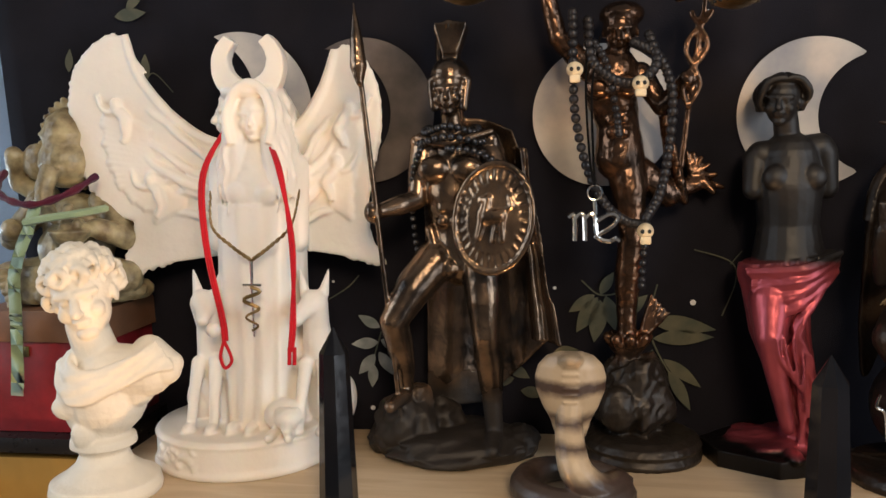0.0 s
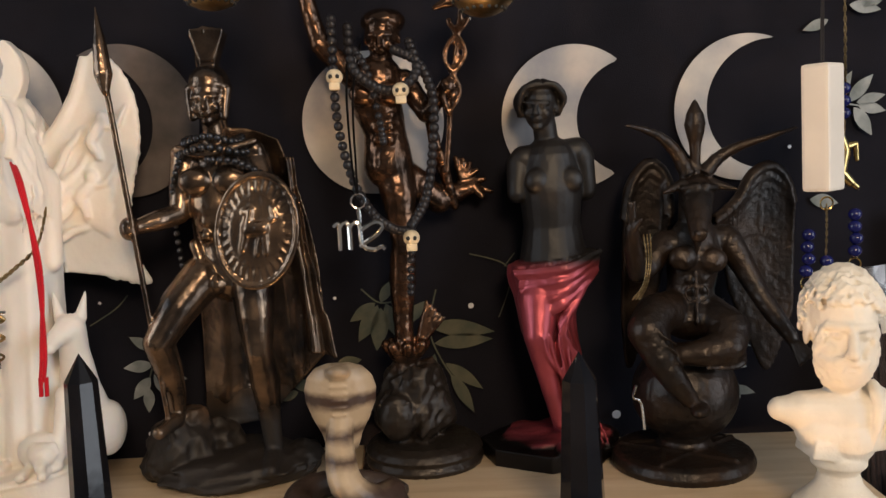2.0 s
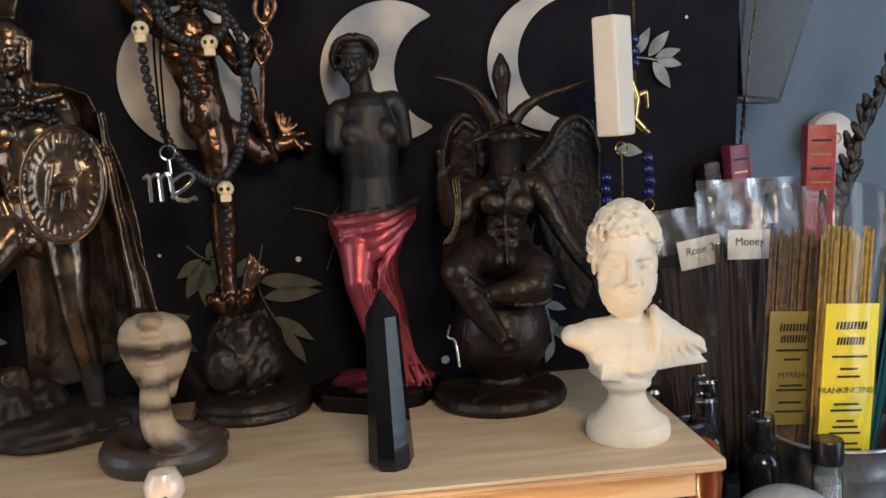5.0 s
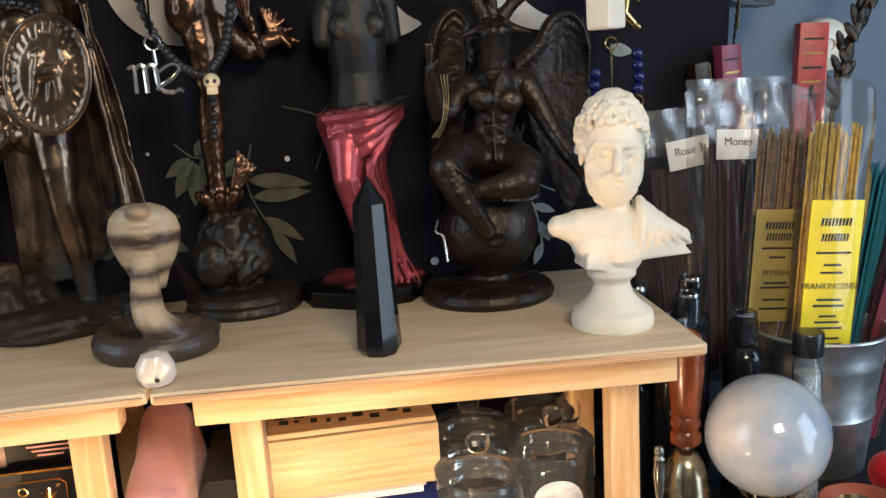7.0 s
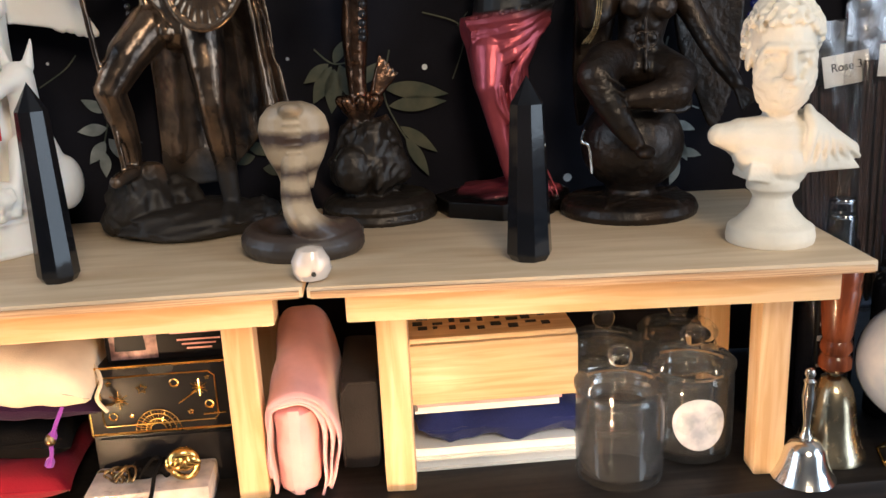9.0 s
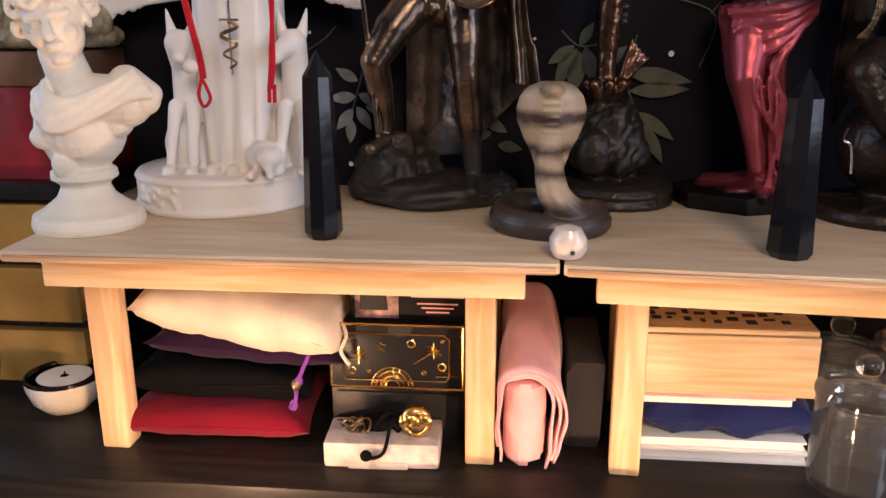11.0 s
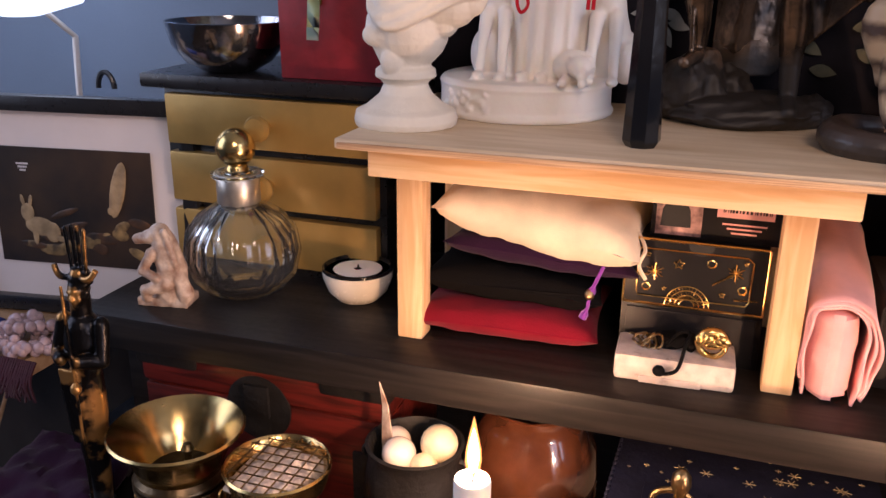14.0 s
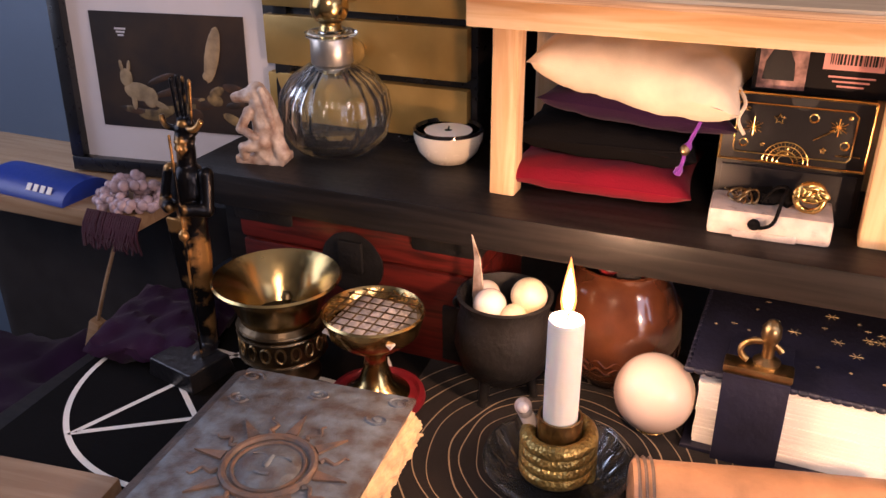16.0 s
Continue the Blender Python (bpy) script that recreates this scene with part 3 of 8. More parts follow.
tap = tagged(thing("tapestry", "", ""), "black printed tapestry with moon phases, leaves and stars", "tapestry", kind="")
bm = bmesh.new()
grid = [[bm.verts.new((-0.455 + 0.901 * i / 60, cloth_y(1.0 + 0.62 * j / 40) + 0.0025 + (0.0012 * math.sin(i * 0.9 + j * 0.1)), 1.0 + 0.62 * j / 40)) for i in range(61)] for j in range(41)]
for j in range(40):
    for i in range(60):
        bm.faces.new((grid[j][i], grid[j][i + 1], grid[j + 1][i + 1], grid[j + 1][i]))
sol = part("fabric", bm, FABRIC, tap)
sol.modifiers.new("thickness", 'SOLIDIFY').thickness = -0.0015
bm = bmesh.new()
grid = [[bm.verts.new((-0.348 + 0.794 * i / 60, cloth_y(0.9015 + 0.0985 * j / 8) + 0.0025 + 0.0012 * math.sin(i * 0.9), 0.9015 + 0.0985 * j / 8)) for i in range(61)] for j in range(9)]
for j in range(8):
    for i in range(60):
        bm.faces.new((grid[j][i], grid[j][i + 1], grid[j + 1][i + 1], grid[j + 1][i]))
part("hem", bm, FABRIC, tap, "plain black lower hem").modifiers.new("thickness", 'SOLIDIFY').thickness = -0.0015


def print_shape(name, outline, mat, lift=0.001, label=""):
    bm = bmesh.new()
    bm.faces.new([bm.verts.new(hang(x, z, lift)) for x, z in outline])
    bmesh.ops.triangulate(bm, faces=bm.faces)
    return part(name, bm, mat, tap, label, smooth=False)


def crescent(cx, cz, r, bite, bx_, bz_, mat=None):
    """A moon with a round bite taken out of it."""
    out = []
    keep = [a for a in (2 * math.pi * k / 120 for k in range(120)) if math.hypot(cx + r * math.cos(a) - bx_, cz + r * math.sin(a) - bz_) >= bite] if bite else [2 * math.pi * k / 80 for k in range(80)]
    if bite:
        start = max(range(len(keep)), key=lambda i: (keep[i] - keep[i - 1]) % (2 * math.pi))
        keep = keep[start:] + keep[:start]
        out = [(cx + r * math.cos(a), cz + r * math.sin(a)) for a in keep]
        a0 = math.atan2(out[-1][1] - bz_, out[-1][0] - bx_)
        a1 = math.atan2(out[0][1] - bz_, out[0][0] - bx_)
        d = (a1 - a0) % (2 * math.pi) - 2 * math.pi
        if abs(d) > math.pi * 1.35:
            d += 2 * math.pi
        out += [(bx_ + bite * math.cos(a0 + d * k / 40), bz_ + bite * math.sin(a0 + d * k / 40)) for k in range(1, 40)]
    else:
        out = [(cx + r * math.cos(a), cz + r * math.sin(a)) for a in keep]
    print_shape("moon", out, mat or MOON_PRINT)


crescent(-0.256, 1.314, 0.056, 0.048, -0.292, 1.322)
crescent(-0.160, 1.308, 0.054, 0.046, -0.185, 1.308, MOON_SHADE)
crescent(0.018, 1.300, 0.051, 0, 0, 0)
crescent(0.163, 1.298, 0.052, 0.042, 0.208, 1.297)
crescent(0.291, 1.300, 0.053, 0.047, 0.309, 1.302)
random.seed(3)
for x, z, r in ((0.084, 1.161, .0022), (0.195, 1.068, .0035), (-0.018, 1.172, .0013), (0.325, 1.27, .0014), (0.141, 1.114, .0012), (-0.191, 1.177, .0012), (-0.164, 1.073, .002), (-0.351, 1.153, .004), (-0.27, 1.345, .0012), (0.38, 1.1, .0013), (0.40, 1.33, .0013), (-0.13, 1.07, .0012), (0.09, 1.37, .0011), (-0.33, 1.31, .0012)):
    print_shape("star", [(x + r * math.cos(a), z + r * math.sin(a)) for a in (k * math.pi / 5 for k in range(10))], STAR_PRINT)


def leaf(x, z, length, angle, wide=0.28, mat=None):
    a = radians(angle)
    pts = []
    for k in range(13):
        u = k / 12
        w = wide * length * math.sin(math.pi * u ** 0.85) * 0.5
        pts.append((u * length, w))
    ring = pts + [(u, -w * 0.9) for u, w in reversed(pts[1:-1])]
    print_shape("leaf", [(x + u * math.cos(a) - v * math.sin(a), z + u * math.sin(a) + v * math.cos(a)) for u, v in ring], mat or LEAF_PRINT, 0.0014)


def twig(pts, r=0.0006, mat=None):
    bm = bmesh.new()
    ps = curve_pts([(x, 0, z) for x, z in pts], 20)
    rail = []
    for i, p in enumerate(ps):
        d = ps[min(i + 1, 20)] - ps[max(i - 1, 0)]
        n_ = Vector((-d.z, 0, d.x)).normalized() * r
        rail.append([bm.verts.new(hang(v.x, v.z, 0.0011)) for v in (p + n_, p - n_)])
    for a, b in zip(rail, rail[1:]):
        bm.faces.new((a[0], b[0], b[1], a[1]))
    part("twig", bm, mat or LEAF_PRINT, tap, smooth=False)


# sprigs: root, direction, leaves
twig([(0.058, 1.175), (0.052, 1.145), (0.06, 1.12), (0.078, 1.09)])
for a in ((0.052, 1.147, .05, -8), (0.055, 1.133, .045, 2), (0.063, 1.117, .036, -38), (0.067, 1.108, .036, -62), (0.055, 1.125, .03, -100)):
    leaf(*a)
twig([(0.002, 1.178), (0.015, 1.167), (0.03, 1.168)])
for a in ((0.012, 1.167, .024, 215), (0.014, 1.165, .032, 240), (0.016, 1.163, .034, 262), (0.02, 1.166, .028, 285), (0.016, 1.167, .02, 60), (0.034, 1.15, .024, 45)):
    leaf(*a, wide=0.42)
twig([(-0.150, 1.15), (-0.158, 1.125), (-0.165, 1.105)])
for a in ((-0.155, 1.14, .02, 150), (-0.157, 1.128, .022, 185), (-0.160, 1.118, .022, 230), (-0.162, 1.11, .02, 265), (-0.157, 1.12, .022, 300), (-0.155, 1.13, .02, 330), (-0.15, 1.12, .018, 345)):
    leaf(*a, wide=0.45, mat=LEAF_PALE)
for a in ((-0.06, 1.118, .018, 20), (-0.055, 1.11, .02, -30), (-0.05, 1.1, .02, 190), (-0.045, 1.09, .02, -10), (-0.02, 1.12, .02, 10), (-0.015, 1.105, .02, -30)):
    leaf(*a, wide=0.5)
twig([(0.272, 1.175), (0.268, 1.14), (0.282, 1.10), (0.287, 1.07)], 0.0008, LEAF_PALE)
twig([(0.27, 1.14), (0.285, 1.125), (0.3, 1.118)], 0.0006, LEAF_PALE)
for a in ((0.268, 1.155, .02, 95), (0.268, 1.14, .02, 60), (0.272, 1.128, .018, 200), (0.279, 1.108, .02, -20), (0.282, 1.095, .022, 300), (0.285, 1.085, .02, -15), (0.286, 1.075, .02, 250)):
    leaf(*a, wide=0.4, mat=LEAF_PALE)
twig([(0.345, 1.302), (0.365, 1.30), (0.385, 1.296)], 0.0006, LEAF_PALE)
for a in ((0.358, 1.302, .024, 62), (0.368, 1.301, .026, 48), (0.374, 1.3, .022, 14), (0.375, 1.298, .022, -12), (0.372, 1.297, .026, -55), (0.355, 1.30, .015, 110)):
    leaf(*a, wide=0.4, mat=LEAF_PALE)
for a in ((0.365, 1.37, .024, -10), (0.375, 1.368, .022, 30), (0.35, 1.36, .02, 200)):
    leaf(*a, wide=0.4, mat=LEAF_PALE)
twig([(0.084, 1.201), (0.11, 1.192), (0.114, 1.177), (0.105, 1.151)], 0.0005)
twig([(0.11, 1.19), (0.118, 1.2)], 0.0004)
twig([(-0.335, 1.33), (-0.325, 1.342), (-0.31, 1.327)], 0.0005)
for a in ((-0.352, 1.385, .026, 5), (-0.342, 1.39, .02, 40), (-0.332, 1.335, .022, 85), (-0.395, 1.345, .018, 80)):
    leaf(*a, wide=0.4)
twig([(-0.2, 1.16), (-0.18, 1.172), (-0.17, 1.182)], 0.0005)
for a in ((0.318, 1.235, .02, 80), (0.342, 1.23, .022, -10), (0.325, 1.215, .018, 120)):
    leaf(*a, wide=0.5, mat=LEAF_PALE)

# ---- the two wooden risers ----
def riser(length, rail0, rail1, legs, label, at, turn):
    """A low bench: plywood top, a rail along each side, four legs. Its own origin is the front left corner of the top."""
    ob = thing("riser", label, "riser", at, (0, 0, turn), "wooden risers on the shelf")
    part("top", bx(bmesh.new(), (length, 0.206, 0.0066), (length / 2, 0.103, -0.0033), bevel=0.0012), PLY, ob)
    part("edge_band", bx(bmesh.new(), (length - 0.004, 0.004, 0.0045), (length / 2, 0.0008, -0.0045), bevel=0.0008), PLY_EDGE, ob, "layered plywood edge")
    for y in (0.024, 0.182):
        part("rail", bx(bmesh.new(), (rail1 - rail0, 0.02, 0.0205), ((rail0 + rail1) / 2, y, -0.0068 - 0.01025), bevel=0.0016), PINE_LONG, ob)
    for x in legs:
        for y in (0.0535, 0.162):
            part("leg", bx(bmesh.new(), (0.0195, 0.019, TOP - 0.0068 - SHELF), (x, y, -(TOP - 0.0068 - SHELF) / 2 - 0.0068), bevel=0.0018), PINE, ob)
    return ob


riser(0.3362, 0.017, 0.317, (0.035, 0.289), "pine riser with a pale plywood top on the shelf", (-0.338, -0.044, TOP), 0)
riser(0.317, 0.019, 0.3045, (0.0425, 0.281), "pine riser with a pale plywood top beside its twin", (0.0004, -0.046, TOP), -4)


# ---- statues ----
def sheet(bm, f, nu, nv, thick):
    """A closed solid cloth: f(u, v) gives its front, the back lies thick behind."""
    front = [[bm.verts.new(f(i / nu, j / nv)) for i in range(nu + 1)] for j in range(nv + 1)]
    back = [[bm.verts.new(v.co + Vector((0, thick, 0))) for v in row] for row in front]
    for j in range(nv):
        for i in range(nu):
            bm.faces.new((front[j][i], front[j][i + 1], front[j + 1][i + 1], front[j + 1][i]))
            bm.faces.new((back[j + 1][i], back[j + 1][i + 1], back[j][i + 1], back[j][i]))
    for j in range(nv):
        bm.faces.new((front[j + 1][0], back[j + 1][0], back[j][0], front[j][0]))
        bm.faces.new((front[j][nu], back[j][nu], back[j + 1][nu], front[j + 1][nu]))
    for i in range(nu):
        bm.faces.new((front[0][i], back[0][i], back[0][i + 1], front[0][i + 1]))
        bm.faces.new((front[nv][i + 1], back[nv][i + 1], back[nv][i], front[nv][i]))
    return bm


def head_of(bm, c, r, rot=(0, 0, 0), shape=(1, 1, 1)):
    """A head of half height r, face towards -y, with brow, nose, eyes, lips and ears."""
    m = Matrix.Translation(c) @ Euler([radians(a) for a in rot]).to_matrix().to_4x4() @ Matrix.Diagonal((r * shape[0], r * shape[1], r * shape[2], 1))
    b = bmesh.new()
    ell(b, (0, .12, .22), (.72, .86, .78))
    ell(b, (0, -.14, -.22), (.58, .60, .74))
    ell(b, (0, -.46, -.80), (.25, .24, .17))
    limb(b, (0, -.74, .12), (0, -.93, -.25), .085, .13, seg=10)
    for k in (-1, 1):
        limb(b, (k * .08, -.74, .17), (k * .46, -.56, .16), .09, .08, seg=10)
        ell(b, (k * .27, -.64, .01), (.125, .07, .075), seg=12)
        ell(b, (k * .34, -.50, -.28), (.21, .20, .22), seg=12)
        ell(b, (k * .09, -.84, -.28), (.085, .08, .06), seg=10)
        ell(b, (k * .70, .02, -.08), (.08, .17, .24), seg=10)
    ell(b, (0, -.72, -.47), (.24, .11, .055), seg=12)
    ell(b, (0, -.70, -.58), (.20, .10, .06), seg=12)
    moved(b, m)
    tmp = bpy.data.meshes.new("tmp")
    b.to_mesh(tmp)
    b.free()
    bm.from_mesh(tmp)
    bpy.data.meshes.remove(tmp)
    return m


def strand(bm, pts, r, wob=.0012, n=14, phase=0.0):
    """One lock of hair or ridge of cloth that waves along its way."""
    way = [Vector(p) + Vector((wob * math.sin(phase + k * 1.3), wob * .5 * math.cos(phase + k), 0)) for k, p in enumerate(curve_pts(pts, n))]
    last = len(way) - 1
    tube(bm, way, [r * (.55 + .45 * math.sin(math.pi * min(1, .15 + k / last))) for k in range(last + 1)], 8)


def crag(bm, at, r, seed, rough=.22, rot=(0, 0, 0), fine=3.0):
    """A broken lump of rock."""
    b = ell(bmesh.new(), (0, 0, 0), (1, 1, 1), seg=36)
    m = pose(*at, *rot) @ Matrix.Diagonal((*r, 1))
    for v in b.verts:
        n_ = v.co.normalized()
        k = noise.noise(n_ * 1.7 + Vector((seed, 0, 0))) + .55 * noise.noise(n_ * fine + Vector((0, seed, 0))) + .3 * noise.noise(n_ * 2.4 * fine + Vector((0, 0, seed)))
        v.co = m @ (n_ * (1 + rough * k))
    tmp = bpy.data.meshes.new("tmp")
    b.to_mesh(tmp)
    b.free()
    bm.from_mesh(tmp)
    bpy.data.meshes.remove(tmp)
    return bm


LEFT_WING = [(-.250, 1.284), (-.272, 1.289), (-.289, 1.299), (-.306, 1.314), (-.325, 1.340), (-.333, 1.368), (-.346, 1.367), (-.362, 1.358), (-.376, 1.341), (-.381, 1.316), (-.379, 1.286), (-.369, 1.256), (-.348, 1.235), (-.333, 1.229), (-.339, 1.208), (-.345, 1.187), (-.308, 1.197), (-.270, 1.202), (-.250, 1.206)]
RIGHT_WING = [(-.214, 1.284), (-.208, 1.290), (-.194, 1.305), (-.181, 1.327), (-.173, 1.351), (-.164, 1.352), (-.152, 1.342), (-.144, 1.325), (-.1415, 1.305), (-.143, 1.285), (-.149, 1.261), (-.153, 1.237), (-.151, 1.215), (-.142, 1.196), (-.167, 1.201), (-.199, 1.206), (-.214, 1.210)]

# winged white goddess with a crescent crown and two hounds
bm = bmesh.new()
C = (-0.247, 0.105, TOP)
lathe(bm, [(0.066, 0), (0.067, 0.003), (0.0645, 0.006), (0.0645, 0.021), (0.066, 0.0235), (0.063, 0.027), (0, 0.027)], C, 64)
random.seed(31)
for k in range(26):
    a = radians(218 + 40 * random.random())
    ell(bm, (C[0] + 0.0643 * math.cos(a), C[1] + 0.0643 * math.sin(a), TOP + 0.013 + 0.006 * random.uniform(-1, 1)), (0.0034, 0.0020, 0.0020), (0, random.uniform(-60, 60), 0), seg=8)
cx = -0.229
chain_limbs(bm, [(cx, .108, 1.085, .026), (cx, .108, 1.15, .025), (cx + .001, .106, 1.215, .024), (cx + .001, .105, 1.262, .0255), (cx, .104, 1.288, .018), (cx, .102, 1.305, .017)])
# long robe with hanging folds
sheet(bm, lambda u, v: Vector((cx + (.031 + .004 * v) * math.cos(math.pi * (1 + u)), .106 + (.030 + .005 * v) * math.sin(math.pi * (1 + u)) - (.0015 * v + .0004) * math.cos(u * 44 + 1.5 * math.sin(v * 3 + u * 7)), 1.242 - .160 * v)), 90, 26, .012)
# smooth bodice and the veil that falls from the head over both shoulders
ell(bm, (cx + .003, .092, 1.252), (.0245, .0155, .022))
for s in (-1, 1):
    ell(bm, (cx + .003 + s * .0095, .0815, 1.250), (.0098, .0062, .0095))
    limb(bm, (cx + s * .027, .104, 1.268), (cx + s * .0300, .098, 1.215), .0100, .0075)
    limb(bm, (cx + .004 + s * .0105, .0875, 1.304), (cx + .004 + s * .0170, .0865, 1.252), .0072, .0085)
    sheet(bm, lambda u, v, s=s: Vector((cx + .004 + s * (.0125 + .0055 * u + .013 * min(1, v * 1.4)), .079 + .016 * u + .004 * math.sin(v * 3) + .0009 * math.sin(u * 22 + v * 5), 1.322 - .074 * v - .004 * u)), 14, 26, .006)
    for k in range(4):
        strand(bm, [(cx + .004 + s * (.0105 + .002 * k), .084 + .002 * k, 1.318), (cx + .004 + s * (.0165 + .0022 * k), .079 + .003 * k, 1.290), (cx + .004 + s * (.0195 + .0028 * k), .078 + .003 * k, 1.262), (cx + .004 + s * (.018 + .003 * k), .079 + .003 * k, 1.236)], .0017, .0009, 18, k * 1.7)
    head_of(bm, (cx + s * .0125 - .002, .102, 1.3055), .0175, (0, 0, s * 76))
    for k in range(5):
        strand(bm, [(cx + s * (.010 - .001 * k), .096 + .004 * k, 1.3245), (cx + s * (.0235 - .001 * k), .100 + .004 * k, 1.317), (cx + s * (.0215 + .001 * k), .107 + .004 * k, 1.300), (cx + s * .024, .106 + .003 * k, 1.278)], .0024, .0007, 12, k)
head_of(bm, (cx + .004, .090, 1.303), .0170, (4, 0, 6))
tube(bm, curve_pts([(cx - .0095, .078, 1.284), (cx - .0125, .078, 1.303), (cx - .006, .0795, 1.3205), (cx + .004, .080, 1.326), (cx + .014, .0795, 1.3205), (cx + .0205, .078, 1.303), (cx + .0175, .078, 1.284)], 30), .0034, 10)
lathe(bm, [(.020, 0), (.0235, .003), (.0225, .007), (0, .010)], (cx, .101, 1.3165), 32)
# broad flat crescent
moon = [(.0268 * math.cos(a), .0268 * math.sin(a)) for a in (radians(126 + 288 * k / 44) for k in range(45))]
moon += [(.0140 * math.cos(a), .0045 + .0140 * math.sin(a)) for a in (radians(416 - 292 * k / 44) for k in range(45))]
plate(bm, moon, .011, pose(cx, .094, 1.3385, 90, 0, 0))
for s, web, tip in ((-1, LEFT_WING, 5), (1, RIGHT_WING, 4)):
    plate(bm, web, .006, pose(0, .118, 0, 90, 0, 0))
    root = Vector((cx + s * .02, .112, 1.262))
    edge = curve_pts([(x, .118, z) for x, z in web[tip:-2]], 56)
    for k, p in enumerate(edge):
        if k < 4:
            continue
        q = root.lerp(p, .80 + .07 * math.sin(k * 1.1))
        limb(bm, (q.x, .1170, q.z), (p.x, .1175, p.z), .0010, .0023 + .0004 * math.sin(k * 2.3), seg=8)
    inner = curve_pts([(x, .116, z) for x, z in web[:tip + 1]], 16)
    tube(bm, inner, [.0030 + .0012 * math.sin(math.pi * k / 16) for k in range(17)], 8)
    # second row of feathers, shallow drapery and a small figure in low relief over the wing
    for k in range(18, 44):
        p, q = root.lerp(edge[k], .52), root.lerp(edge[k], .78 + .012 * math.sin(k * 1.9))
        limb(bm, (p.x, .1150, p.z), (q.x, .1155, q.z), .0022, .0030, seg=8)
    for k in range(2, 9):
        p = edge[4 + 5 * k]
        bend = Vector((0, -.001, .010 * math.sin(k * 1.3) - .003))
        strand(bm, [(root.x, .108, root.z + .004 - .0055 * k), tuple(root.lerp(p, .38) + bend), tuple(root.lerp(p, .64 + .06 * math.sin(k * 2.4)) + Vector((0, .001, .003)))], .0036 + .0009 * math.sin(k * 2.0), .0010, 16, k * .9)
    for u, w in ((16, .72), (30, .56)):
        p = root.lerp(edge[u], w)
        ell(bm, (p.x, .1115, p.z), (.0042, .0040, .0052), seg=12)
        strand(bm, [(p.x, .112, p.z - .003), (p.x - s * .008, .111, p.z - .014), (p.x - s * .004, .111, p.z - .028)], .0044, .0008, 10, u)
        strand(bm, [(p.x, .112, p.z - .006), (p.x + s * .010, .112, p.z - .004), (p.x + s * .016, .113, p.z + .008)], .0024, .0005, 8, u)
    # hound
    d = cx + (s * .037 if s < 0 else .043)
    chain_limbs(bm, [(d + s * .003, .106, 1.096, .0165), (d, .096, 1.128, .0125), (d, .090, 1.156, .0095), (d + s * .001, .084, 1.172, .0098), (d - s * .004, .074, 1.168, .0062), (d - s * .006, .065, 1.163, .0044)])
    ell(bm, (d + s * .013, .104, 1.098), (.011, .019, .019))
    for q in (-1, 1):
        limb(bm, (d + q * .0065, .088, 1.178), (d + q * .0105, .090, 1.195), .0042, .0009)
        chain_limbs(bm, [(d + q * .0068, .084, 1.128, .0056), (d + q * .0078, .074, 1.105, .0038), (d + q * .0085, .070, 1.088, .0034)])
        ell(bm, (d + q * .0085, .065, 1.0855), (.0044, .0074, .0034))
# pup lying at the feet
ell(bm, (cx + .024, .072, 1.094), (.015, .013, .012))
ell(bm, (cx + .030, .058, 1.096), (.0090, .0085, .0080))
limb(bm, (cx + .031, .053, 1.094), (cx + .033, .047, 1.091), .0048, .0036)
for q in (-1, 1):
    limb(bm, (cx + .030 + q * .006, .060, 1.101), (cx + .030 + q * .009, .060, 1.096), .0030, .0016)
    limb(bm, (cx + .026 + q * .006, .060, 1.086), (cx + .027 + q * .007, .046, 1.0855), .0034, .003)
    ell(bm, (cx - .006 + q * .007, .066, 1.086), (.0045, .009, .0042))
statue("goddess_statue", bm, MARBLE, "white resin winged goddess statue with crescent crown and hounds", C, 0.0011, 4, chisel=0.0004, chisel_size=0.006)

# bronze warrior with spear and shield
bm = bmesh.new()
W = (-0.09, 0.112, TOP)
Y = .108
random.seed(12)
crag(bm, (-.090, .114, TOP + .008), (.060, .043, .013), 3.1, .20, fine=3.2)
for at, r, q_ in (((-.126, .110, 1.078), (.024, .022, .024), 1.0), ((-.120, .116, 1.094), (.014, .015, .014), 2.0), ((-.140, .112, 1.068), (.014, .018, .014), 5.0), ((-.104, .124, 1.074), (.020, .018, .020), 7.0), ((-.062, .108, 1.066), (.026, .024, .009), 9.0), ((-.044, .118, 1.066), (.015, .020, .011), 11.0), ((-.090, .094, 1.064), (.022, .014, .010), 13.0)):
    crag(bm, at, r, q_, .22, fine=3.2)
# straight leg: thigh, knee, calf, greave, foot
chain_limbs(bm, [(-.068, .1, 1.198, .0152), (-.066, .095, 1.172, .0130), (-.065, .092, 1.148, .0094), (-.063, .099, 1.126, .0104), (-.062, .103, 1.100, .0074), (-.061, .104, 1.078, .0062)])
limb(bm, (-.061, .1, 1.073), (-.060, .080, 1.069), .0062, .0048)
# bent leg on the rock
chain_limbs(bm, [(-.1, .1, 1.2, .0155), (-.115, .090, 1.182, .0134), (-.128, .082, 1.160, .0102), (-.126, .091, 1.142, .0096), (-.124, .098, 1.122, .0072), (-.124, .1, 1.107, .0056)])
limb(bm, (-.124, .097, 1.104), (-.131, .078, 1.100), .0056, .0044)
